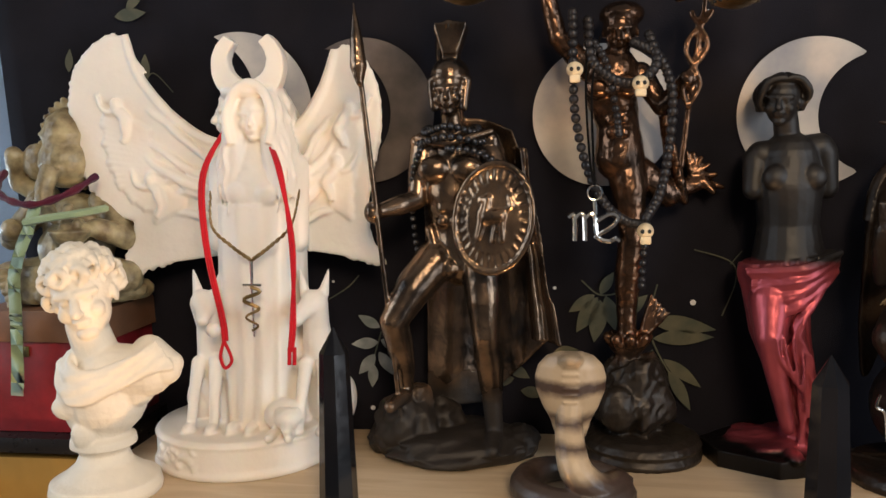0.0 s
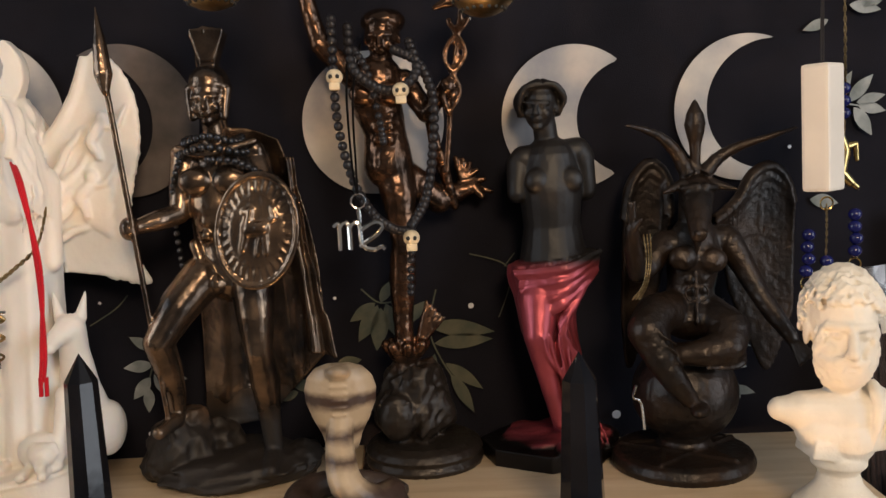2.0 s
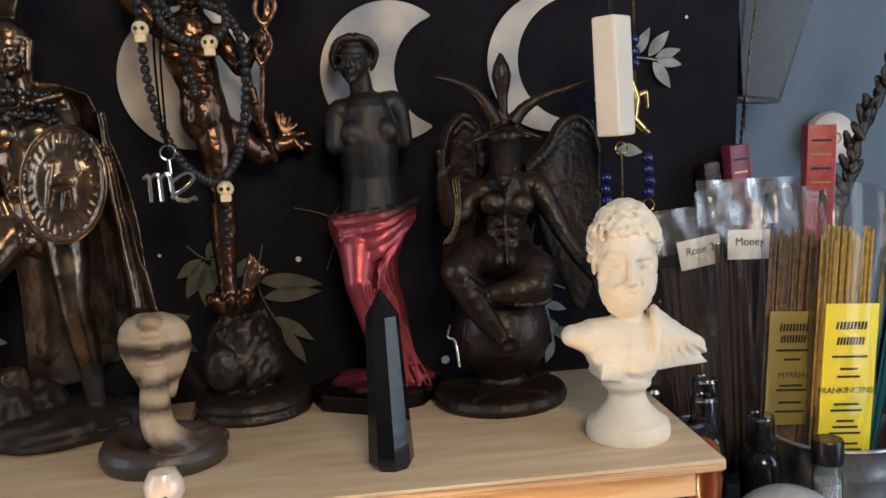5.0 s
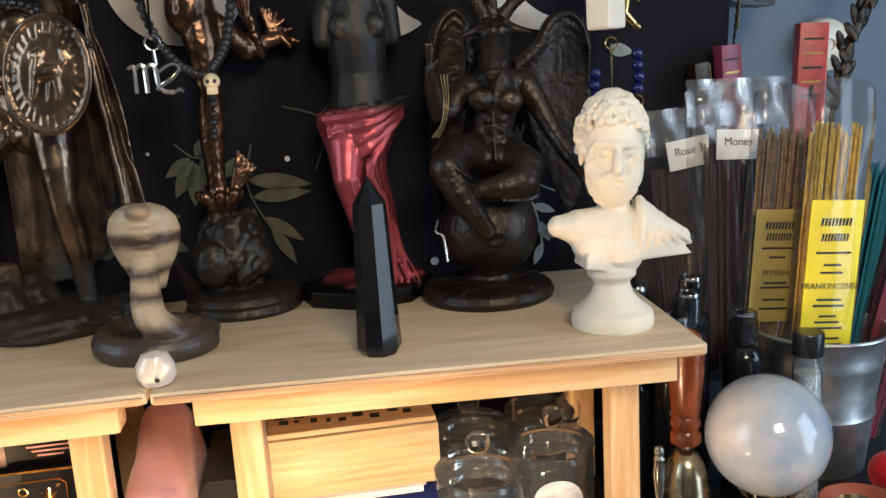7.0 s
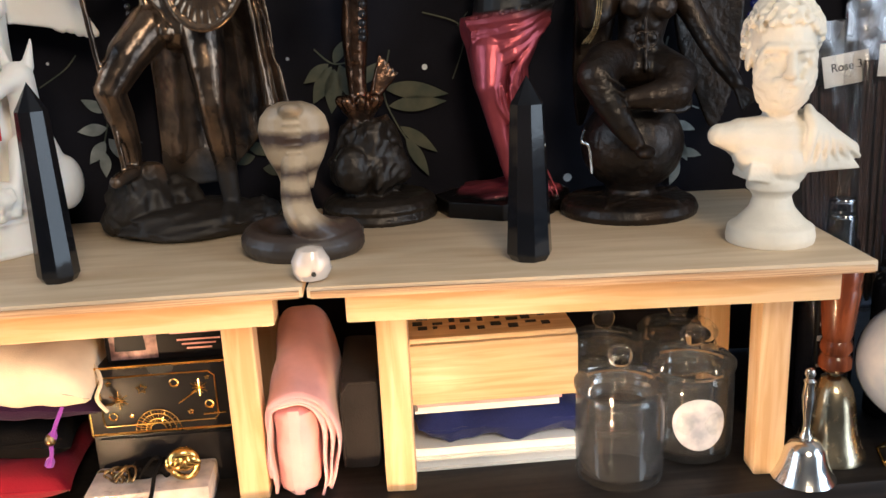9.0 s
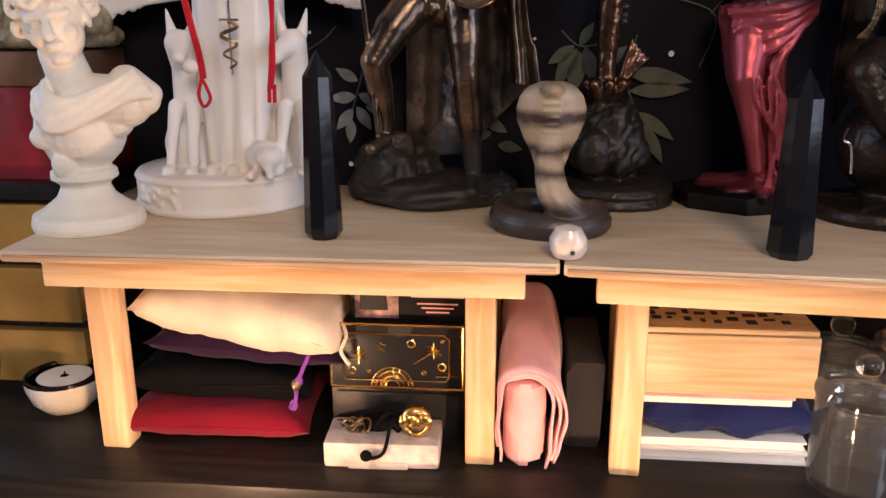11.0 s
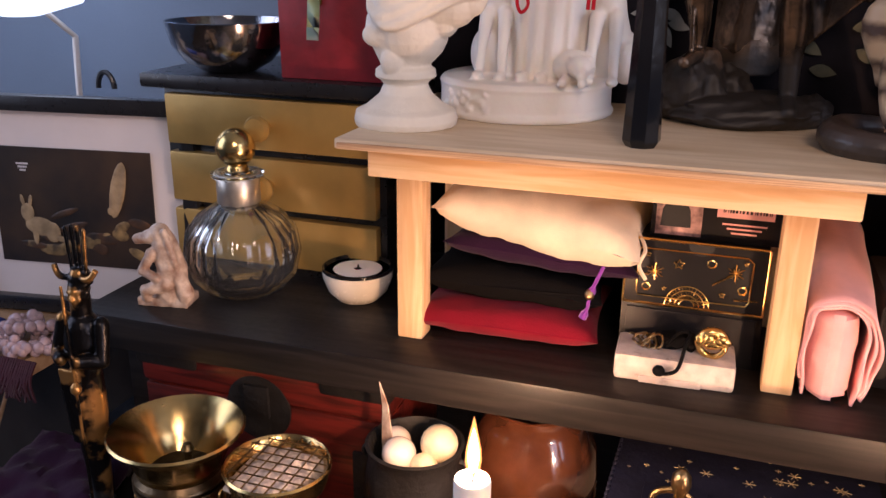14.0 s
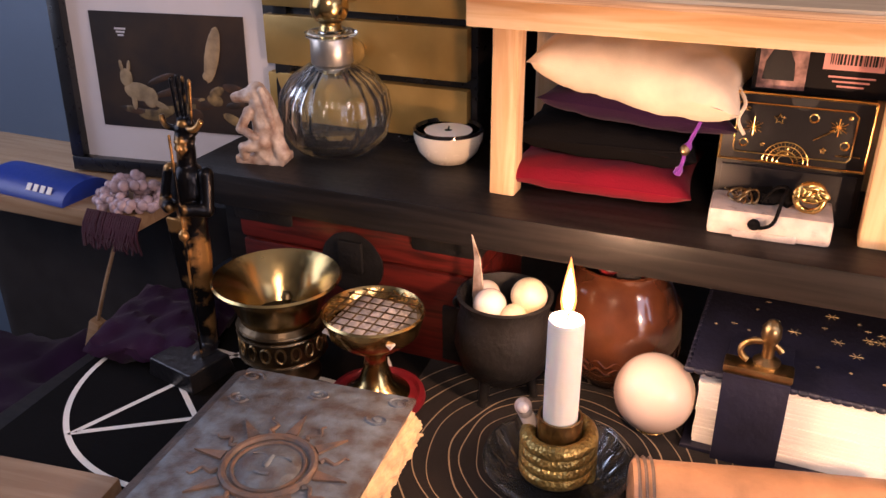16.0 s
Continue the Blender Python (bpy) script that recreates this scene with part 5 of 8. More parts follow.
for k in range(8):
    u = k / 7
    strand(bm, [(-.3240 - .0120 * u, .014 - .003 * u, 1.1555 - .0110 * u), (-.3190 - .004 * u, -.001 - .004 * u, 1.1450 - .0190 * u), (-.3020 - .002 * u, -.003 - .003 * u, 1.1420 - .0170 * u), (-.2750 + .002 * u, .002, 1.1530 - .0130 * u), (-.2680 + .012 * u, .012, 1.1600 - .0170 * u)], .0026, .0008, 22, k * 1.9)
statue("small_bust", bm, IVORY, "cream plaster bust of a curly-haired youth on socle", b1, 0.0010, 1, "bust", 0.0003, 0.006)

b2 = (0.2795, -0.0135, TOP)
bm, face = bust(b2, (.2815, -.0120, 1.1665, .0300), (.2830, -.012, 1.115), .0255, 620, (2, 3, -12), 9, .058, .62, (.87, .95, 1.07))
random.seed(19)
for k in range(420):
    # close curls along the jaw, round the mouth and under the chin
    a, z = random.uniform(-1.25, 1.25), random.uniform(-1.0, .10)
    if z > -.38 and abs(a) < .80 - .25 * z:
        continue
    if -.62 < z < -.42 and abs(a) < .22:
        continue
    w = max(.05, 1 - ((z + .22) / .80) ** 2) ** .5
    v = face @ Vector((.66 * w * math.sin(a), -.14 - .67 * w * math.cos(a), z))
    t = random.uniform(0, 6.283)
    g = .0013
    strand(bm, [tuple(v + Vector((g * math.cos(t + e * 1.6), -.0003 * e, g * math.sin(t + e * 1.6) - .0004 * e))) for e in range(4)], .0015, 0, 6)
for k in (-1, 1):
    strand(bm, [tuple(face @ Vector(p)) for p in ((k * .03, -.83, -.40), (k * .18, -.76, -.44), (k * .30, -.64, -.58))], .0016, .0003, 8)
chain_limbs(bm, [(.2470, -.010, 1.1215, .0070), (.2600, -.011, 1.1195, .0118), (.2830, -.012, 1.1165, .0165), (.3060, -.012, 1.1150, .0130), (.3270, -.010, 1.1080, .0066)])
chain_limbs(bm, [(.2640, -.015, 1.1100, .0105), (.2800, -.016, 1.1070, .0125), (.2940, -.014, 1.1075, .0110)])
bx(bm, (.0270, .0230, .0100), (.2725, -.0150, 1.0990), (0, 10, 0))
limb(bm, (.2800, -.013, 1.1000), (.2795, -.0135, 1.0900), .0125, .0110)
for k in range(6):
    u = k / 5
    strand(bm, [(.2965 + .006 * u, -.016 + .004 * u, 1.1365 - .005 * u), (.2950 + .019 * u, -.0285 + .006 * u, 1.1240 - .006 * u), (.2905 + .0415 * u, -.0270 + .012 * u, 1.1000 + .0045 * u)], .0034 - .0004 * u, .0004, 14, k)
sheet(bm, lambda u, v: Vector((.2960 + .008 * u + v * (-.006 + .034 * u), -.0225 - .006 * math.sin(math.pi * v * .7) + .010 * u, 1.1350 - .006 * u - v * (.036 - .005 * u))), 30, 20, .016)
statue("philosopher_bust", bm, IVORY, "cream plaster bust of a bearded man on socle", b2, 0.0009, 3, "bust", 0.0003, 0.005)

# seated deity on the red box
bm = bmesh.new()
G = (-0.425, 0.125, 1.1415)
for k in range(14):
    a = math.pi + math.pi * k / 13
    ell(bm, (-.425 + .056 * math.cos(a), .125 + .04 * math.sin(a), 1.152), (.015, .012, .010), seg=10)
ell(bm, (-.425, .13, 1.158), (.055, .035, .018))
ell(bm, (-.425, .128, 1.2), (.034, .026, .04))
ell(bm, (-.425, .105, 1.19), (.026, .018, .024))
for s in (-1, 1):
    chain_limbs(bm, [(-.425 + s * .025, .118, 1.168, .016), (-.425 + s * .055, .105, 1.165, .015), (-.425 + s * .03, .088, 1.157, .012)])
    chain_limbs(bm, [(-.425 + s * .03, .12, 1.232, .013), (-.425 + s * .055, .11, 1.2, .011), (-.425 + s * .04, .088, 1.21, .009)])
    chain_limbs(bm, [(-.425 + s * .03, .13, 1.236, .011), (-.425 + s * .055, .125, 1.25, .009), (-.425 + s * .052, .115, 1.275, .008)])
    ell(bm, (-.425 + s * .031, .118, 1.268), (.015, .006, .017))
    for k in range(6):
        limb(bm, (-.425 + s * .02, .09 - .002 * k, 1.175 - .004 * k), (-.425 + s * (.055 - .002 * k), .085, 1.172 - .006 * k), .003, .003, seg=8)
ell(bm, (-.425, .112, 1.268), (.023, .022, .024))
tube(bm, curve_pts([(-.425, .09, 1.262), (-.427, .08, 1.24), (-.42, .078, 1.222), (-.407, .08, 1.22), (-.405, .08, 1.232)], 14), [.009 - .00035 * k for k in range(15)], 10)
lathe(bm, [(.02, 0), (.021, .008), (.015, .022), (.006, .03), (0, .033)], (-.425, .115, 1.284), 24)
plate(bm, [(.036 * math.cos(a), .04 * math.sin(a)) for a in (2 * math.pi * k / 30 for k in range(30))], .004, pose(-.425, .135, 1.285, 90, 0, 0))
for k in range(30):
    a = 2 * math.pi * k / 30
    ell(bm, (-.425 + .037 * math.cos(a), .134, 1.285 + .041 * math.sin(a)), .003, seg=8)
lathe(bm, [(.008, 0), (.014, .006), (.018, .012), (.018, .014)], (-.402, .076, 1.196), 20)
for k in range(12):
    a = k * 2.4
    ell(bm, (-.402 + .011 * math.cos(a) * (k % 3) / 2, .076 + .01 * math.sin(a) * (k % 3) / 2, 1.212 + .003 * (k % 2)), .0045, seg=8)
moved(bm, Matrix.Translation((-.389, .13, 1.1665)) @ Matrix.Diagonal((.86, .86, .86, 1)) @ Matrix.Translation((.425, -.125, -1.1415)))
G = (-.389, .13, 1.1665)
statue("deity_statue", bm, JADE, "aged ivory resin seated deity statue on a red box", G, 0.0013, 1, chisel=0.0016, chisel_size=0.006)

# cobra
bm = bmesh.new()
K = (-0.004, 0.035, TOP)
coil = []
for k in range(40):
    a = radians(20 + 330 * k / 39)
    r = .031 - .006 * k / 39
    coil.append((-.004 + 1.15 * r * math.cos(a), .034 + .95 * r * math.sin(a), TOP + .0085 + .002 * math.sin(k * .15)))
tube(bm, coil, [.004 + .0055 * min(1, k / 14) for k in range(40)], 12)
neck = curve_pts([(.024, .036, TOP + .011), (.01, .018, TOP + .013), (-.004, .014, TOP + .026), (-.008, .028, TOP + .045), (-.007, .037, TOP + .06)], 16)
tube(bm, neck, [.0095 + .0012 * math.sin(k * .3) for k in range(17)], 14)
hood = [(.0095, -.006), (.0125, .004), (.0178, .014), (.0218, .024), (.0226, .032), (.0205, .040), (.0150, .0465), (.0070, .050)]
rings = []
for r, z in hood:
    ring = []
    for k in range(24):
        a = 2 * math.pi * k / 24
        ring.append(bm.verts.new((-.007 + r * math.cos(a), .037 - .003 * z / .05 + r * .30 * math.sin(a) + .006 * (math.cos(a) ** 2) * (r / .02), TOP + .045 + z)))
    rings.append(ring)
for a, b in zip(rings, rings[1:]):
    for k in range(24):
        j = (k + 1) % 24
        bm.faces.new((a[k], a[j], b[j], b[k]))
bm.faces.new(list(reversed(rings[0])))
bm.faces.new(rings[-1])
ell(bm, (-.007, .032, TOP + .0895), (.0080, .0090, .0050), (-18, 0, 0))
for k in range(9):
    limb(bm, (-.0115, .0295 - .0002 * k, TOP + .05 + .0045 * k), (-.0025, .0295 - .0002 * k, TOP + .05 + .0045 * k), .0005, .0005, seg=6)
statue("cobra_figurine", bm, COBRA, "painted resin cobra figurine with brown bands, hood raised", K, 0.0009, 2, "figurine", 0.0005, 0.004)


# ---- obelisks ----
def obelisk(at, h, r0, r1, turn, label, lean=(0, 0)):
    bm = bmesh.new()
    lathe(bm, [(r0 * .8, 0), (r0, .004), (r1, h - .016), (0, h)], seg=8)
    ob = single("obelisk", bm, OBSIDIAN, label, "obelisk", at, (lean[0], lean[1], turn), "obsidian towers", smooth=False)
    return ob


obelisk((-.1485, .002, TOP), .116, .0120, .0090, 16.5, "polished black obsidian obelisk standing on the riser")
obelisk((.1305, -.018, TOP), .107, .0136, .0098, 3.5, "polished black obsidian obelisk with bluish sheen")

# pearl bead on the riser edge
bm = bmesh.new()
lathe(bm, [(.003, 0), (.009, .0012), (.0112, .006), (.0108, .012), (.0075, .0178), (.002, .0195), (0, .0195)], seg=24, wave=lambda a, z: .04 * math.sin(3 * a + z * 300))
ob = thing("shell_bead", "white baroque pearl bead with a drilled hole", "bead", (.003, -.031, TOP))
part("bead", bm, PEARL, ob)
part("hole", lathe(bmesh.new(), [(.0014, 0), (.0014, .0006), (0, .0006)], (0.002, -.0112, .006), 10, (90, 0, 0)), INK, ob)

# ---- jewellery on the statues ----
def bead_row(parent, places, r, mat):
    """Single beads that share one mesh."""
    me = finish("bead", ell(bmesh.new(), (0, 0, 0), r, seg=10), mat)
    for p in places:
        o = new("bead", me)
        o.parent = parent
        o.location = p


def link_chain(bm, pts, r, count):
    ps = curve_pts(pts, count)
    for i, p in enumerate(ps[:-1]):
        d = (ps[i + 1] - p)
        a = math.degrees(math.atan2(d.z, d.x))
        tube(bm, [p + Vector((r * math.cos(t) * math.cos(radians(a)), (r * .6 * math.sin(t)) * (i % 2), r * math.cos(t) * math.sin(radians(a)) + r * .6 * math.sin(t) * (1 - i % 2))) for t in (2 * math.pi * k / 8 for k in range(8))], r * .22, 5, closed=True)
    return bm


ob = thing("red_cord_necklace", "red knotted cord looped over the white goddess statue", "cord", (-.235, .07, 1.15))
O = Vector((-.235, .07, 1.15))


def rel(pts, o):
    return [tuple(Vector(p[:3]) - o) for p in pts]


for strands in (0, 1):
    d = .0018 * strands
    part("strand", tube(bmesh.new(), curve_pts(rel([(-.248, .088, 1.293), (-.256 + d, .066, 1.262), (-.254 + d, .062, 1.215), (-.245 + d, .062, 1.165), (-.242 + d, .058, 1.15)], O), 30), .0015, 8), RED_CORD, ob)
    part("strand", tube(bmesh.new(), curve_pts(rel([(-.216, .088, 1.288), (-.2 - d, .068, 1.265), (-.193 + d, .062, 1.215), (-.192 - d, .06, 1.165), (-.194 - d, .058, 1.143 - .002 * strands)], O), 30), .0014, 8), RED_CORD, ob)
part("loop", tube(bmesh.new(), curve_pts(rel([(-.242, .058, 1.15), (-.245, .058, 1.139), (-.242, .058, 1.131), (-.237, .058, 1.137), (-.242, .058, 1.15)], O), 24), .0012, 7), RED_CORD, ob)
for x in (-.1955, -.192):
    part("tassel", tube(bmesh.new(), rel([(x, .058, 1.146), (x - .0005, .058, 1.134)], O), .0014, 7), RED_CORD, ob)
part("bobble", ell(bmesh.new(), rel([(-.2485, .056, 1.158)], O)[0], .0052, seg=14), WAX, ob, "small white bead")

ob = thing("serpent_pendant", "antique silver chain with serpent and sword pendant", "necklace", (-.222, .068, 1.17))
O = Vector((-.222, .068, 1.17))
for s in (-1, 1):
    part("chain", link_chain(bmesh.new(), rel([(-.222 + s * .032, .075, 1.25), (-.222 + s * .028, .066, 1.228), (-.222 + s * .013, .064, 1.214), (-.222, .064, 1.205)], O), .0022, 26), OLD_BRASS, ob)
bm = tube(bmesh.new(), rel([(-.222, .063, 1.204), (-.222, .063, 1.152)], O), [.0011, .0005], 7)
tube(bm, rel([(-.2285, .063, 1.188), (-.2155, .063, 1.188)], O), .0010, 7)
part("sword", bm, SILVER, ob)
part("serpent", tube(bmesh.new(), [(Vector((-.222 + (.0065 - .0001 * k) * math.sin(k * .55), .061 - .001 * math.cos(k * .55), 1.187 - .00105 * k)) - O) for k in range(30)], [.0011 + .0003 * math.sin(k * .2) for k in range(30)], 7), OLD_BRASS, ob)

ob = thing("black_bead_string", "black polished bead string round the warrior statue", "beads", (-.088, .09, 1.28))
O = Vector((-.088, .09, 1.28))
bead_row(ob, [(rx * math.cos(t), .014 + ry * math.sin(t), .012 + dz + .002 * math.sin(3 * t)) for dz, ry, rx in ((-.001, .019, .019), (-.008, .022, .0235)) for t in (2 * math.pi * k / 26 for k in range(26))], .0026, BEAD_BLACK)
bead_row(ob, curve_pts(rel([(-.088, .083, 1.278), (-.07, .082, 1.276), (-.055, .086, 1.268), (-.043, .09, 1.26), (-.036, .1, 1.25)], O), 16), .0024, BEAD_BLACK)
bead_row(ob, curve_pts(rel([(-.106, .09, 1.283), (-.114, .094, 1.262), (-.116, .1, 1.235), (-.113, .1, 1.205)], O), 18), .0023, BEAD_BLACK)

ob = thing("bead_rosary", "dark stone bead strings with bone skull beads on the messenger", "beads", (.02, .085, 1.28))
O = Vector((.02, .085, 1.28))
bead_row(ob, curve_pts(rel([(-.004, .09, 1.365), (-.004, .088, 1.335), (-.003, .085, 1.30), (.004, .08, 1.265), (.016, .078, 1.24), (.03, .08, 1.228), (.042, .078, 1.226)], O), 34), .0033, BEAD_LAVA)
bead_row(ob, curve_pts(rel([(.042, .078, 1.23), (.052, .085, 1.246), (.058, .09, 1.275), (.06, .09, 1.31), (.052, .096, 1.335), (.036, .098, 1.345)], O), 30), .0035, BEAD_LAVA)
bead_row(ob, curve_pts(rel([(.006, .095, 1.36), (.008, .09, 1.335), (.02, .088, 1.322), (.036, .088, 1.318), (.05, .092, 1.33), (.046, .1, 1.35)], O), 24), .0036, BEAD_LAVA)
bead_row(ob, curve_pts(rel([(.01, .092, 1.345), (.018, .088, 1.33), (.024, .09, 1.3), (.026, .092, 1.285)], O), 14), .0026, BEAD_LAVA)
bead_row(ob, curve_pts(rel([(.041, .076, 1.212), (.04, .076, 1.198), (.0395, .076, 1.186)], O), 5), .0027, BEAD_LAVA)
for c in ((-.003, .08, 1.326), (.039, .082, 1.316), (.0415, .073, 1.221)):
    bm = ell(bmesh.new(), (0, 0, .001), (.0055, .0055, .0052), seg=14)
    bx(bm, (.007, .006, .005), (0, -.001, -.005), bevel=.0012)
    sk = part("skull_bead", moved(bm, Matrix.Translation(Vector(c) - O)), BONE, ob, "carved bone skull bead")
    e = bmesh.new()
    for s in (-1, 1):
        ell(e, (s * .0021, -.0048, .001), (.0014, .0012, .0015), seg=8)
    part("sockets", moved(e, Matrix.Translation(Vector(c) - O)), INK, sk)

ob = thing("zodiac_pendant", "flat silver zodiac sign pendant on black cord", "pendant", (.009, .062, 1.235))
O = Vector((.009, .062, 1.235))
for d in (0, .004):
    part("cord", tube(bmesh.new(), curve_pts(rel([(.006 + d * 2, .098, 1.35), (.004 + d, .082, 1.315), (.006 + d * .6, .068, 1.27), (.009, .062, 1.252)], O), 16), .0008, 6), BLACK_CLOTH, ob)
part("ring", tube(bmesh.new(), [(.0045 * math.cos(a), 0, .0125 + .0045 * math.sin(a)) for a in (2 * math.pi * k / 20 for k in range(20))], .0007, 6, closed=True), SILVER, ob)
part("bail", tube(bmesh.new(), [(.0, 0, .008), (.0005, 0, -.001)], .0013, 8), SILVER, ob)
bm = bmesh.new()
q = .0016
for pts in ([(-.0175, -.003), (-.015, -.001), (-.0135, -.004), (-.0135, -.018)], [(-.0135, -.004), (-.0105, -.0008), (-.0075, -.003), (-.0070, -.018)], [(-.0070, -.004), (-.004, -.0008), (-.0008, -.003), (0, -.013), (.003, -.0175), (.009, -.0185)], [(0, -.006), (.006, -.002), (.011, -.001), (.0135, -.004), (.010, -.009), (.002, -.014), (-.001, -.0165)], [(.0085, -.0185), (.0125, -.017), (.0145, -.0185)]):
    tube(bm, curve_pts([(x + .001, 0, z) for x, z in pts], 14), q, 6)
part("sign", bm, SILVER, ob)

ob = thing("fine_chain", "fine antique chain hanging from the horned statue's wrist", "chain", (.19, .066, 1.2))
O = Vector((.19, .066, 1.2))
for d in (0, .0022, .0044):
    part("strand", link_chain(bmesh.new(), rel([(.192 + d, .068, 1.216), (.193 + d * .7, .066, 1.2), (.19 + d * .6, .064, 1.185), (.183 + d, .064, 1.176)], O), .0014, 24), OLD_BRASS, ob)
part("charm", tube(bmesh.new(), curve_pts(rel([(.183, .06, 1.12), (.181, .06, 1.112), (.186, .06, 1.108), (.188, .06, 1.09)], O), 12), .0009, 6), SILVER, ob)

# ---- incense balls above, two pierced brass spheres ----
for c in ((-.069, .04, 1.3785), (.092, .055, 1.3715)):
    ob = thing("pierced_ball", "pierced antique copper ball hanging above the statues", "ornament", c)
    part("ball", ell(bmesh.new(), (0, 0, .004), (.021, .021, .0185), seg=32), OLD_BRASS, ob)
    bm = bmesh.new()
    for row in range(4):
        for k in range(18):
            a, b = 2 * math.pi * (k + .5 * (row % 2)) / 18, radians(-50 + 22 * row)
            ell(bm, (.0206 * math.cos(a) * math.cos(b), .0206 * math.sin(a) * math.cos(b), .004 + .0182 * math.sin(b)), (.0014, .0014, .0016), seg=6)
    part("piercing", bm, INK, ob)
    part("cord", tube(bmesh.new(), [(0, 0, .02), (0, 0, 1.02)], .0006, 6), BLACK_CLOTH, ob)

# ---- hanging scented block and charms ----
ob = thing("wax_bar", "white scented wax bar hanging on thin cords", "wax bar", (.306, .058, 1.241), (0, -1.5, 38))
bm = bx(bmesh.new(), (.0225, .018, .080), (0, 0, .04), bevel=.0024)
part("wax", bm, WHITE_BLOCK, ob, smooth=False)
part("cord", tube(bmesh.new(), [(.001, 0, .08), (.004, 0, .2), (.004, 0, 1.1)], .0007, 6), GREY_CLOTH, ob)
part("cord", tube(bmesh.new(), [(-.002, 0, .08), (.003, 0, .2), (.003, 0, 1.1)], .0005, 6), GREY_CLOTH, ob)
ob = thing("charm_string", "blue lapis beads and brass animal charm on hanging chain", "charm", (.322, .07, 1.2))
part("chain", link_chain(bmesh.new(), [(.003, 0, .19), (.004, 0, .12), (.003, 0, .07)], .0022, 50), OLD_BRASS, ob)
part("chain", link_chain(bmesh.new(), [(-.008, 0, .03), (-.008, 0, .01), (-.009, 0, -.02)], .0018, 20), OLD_BRASS, ob)
for x, z in ((.003, .106), (.003, .098), (.003, .09), (-.02, .012), (-.021, .004), (-.02, -.004), (-.022, -.012), (-.008, -.006), (-.009, -.014), (.011, .024), (.011, .016), (.012, .008), (.011, 0)):
    part("bead", ell(bmesh.new(), (x, 0, z), (.0045, .0045, .0042), seg=14), BLUE_BEAD, ob)
bm = chain_limbs(bmesh.new(), [(.0, 0, .078, .003), (.003, 0, .066, .0045), (.001, 0, .052, .004), (.008, 0, .045, .003)])
chain_limbs(bm, [(.003, 0, .068, .003), (.011, 0, .07, .002), (.012, 0, .06, .0015)])
chain_limbs(bm, [(.001, 0, .052, .003), (-.003, 0, .044, .002)])
chain_limbs(bm, [(.008, 0, .045, .002), (.012, 0, .042, .002)])
part("animal_charm", bm, BRASS, ob)
for x, z in ((-.008, .032), (-.021, -.02), (.011, -.009)):
    part("ring", tube(bmesh.new(), [(x + .0042 * math.cos(a), 0, z + .0042 * math.sin(a)) for a in (2 * math.pi * k / 16 for k in range(16))], .0006, 5, closed=True), BRASS, ob)

# ---- right end: dark hanging frame with chain, stone ring on wall ----
ob = thing("dark_hanging", "black angled wooden frame corner hung with a bead chain", "frame", (.50, .235, 1.26))
bm = plate(bmesh.new(), [(-.045, .02), (-.006, .003), (.026, .001), (.051, .07), (.065, .105), (.14, .36), (-.045, .36)], .03, pose(0, 0, 0, 90, 0, 0))
part("frame", bm, BLACK_PAINT, ob, smooth=False)
part("chain", link_chain(bmesh.new(), [(.0, -.03, .3), (-.005, -.03, .12), (-.02, -.03, -.02), (-.028, -.03, -.12)], .003, 90), CAST_IRON, ob)
ob = thing("stone_disc", "rounded cream stone disc hung on the blue wall", "disc", (.622, .285, 1.224))
part("disc", lathe(bmesh.new(), [(.019, 0), (.0255, .003), (.0275, .009), (.0250, .016), (.016, .0205), (.006, .0215), (.0045, .0195), (0, .019)], (0, .014, 0), 44, (90, 0, 0)), CREAM_CERAMIC, ob)
part("peg", tube(bmesh.new(), [(0, .015, .009), (0, -.004, .009)], .002, 8), OLD_BRASS, ob)

# ---- incense bucket ----
ob = thing("zinc_bucket", "galvanised zinc bucket with ribbed rim holding incense", "bucket", (.474, .062, SHELF))
bm = lathe(bmesh.new(), [(.034, 0), (.036, .002), (.041, .045), (.0425, .048), (.0415, .052), (.0455, .086), (.047, .09), (.046, .094), (.0495, .108), (.0515, .111), (.0495, .113), (.0475, .108), (.040, .05), (.033, .006), (0, .006)], seg=56)
part("pail", bm, ZINC, ob)
part("rim", tube(bmesh.new(), [(.0505 * math.cos(a), .0505 * math.sin(a), .112) for a in (2 * math.pi * k / 56 for k in range(56))], .0016, 8, closed=True), ZINC, ob)
random.seed(11)


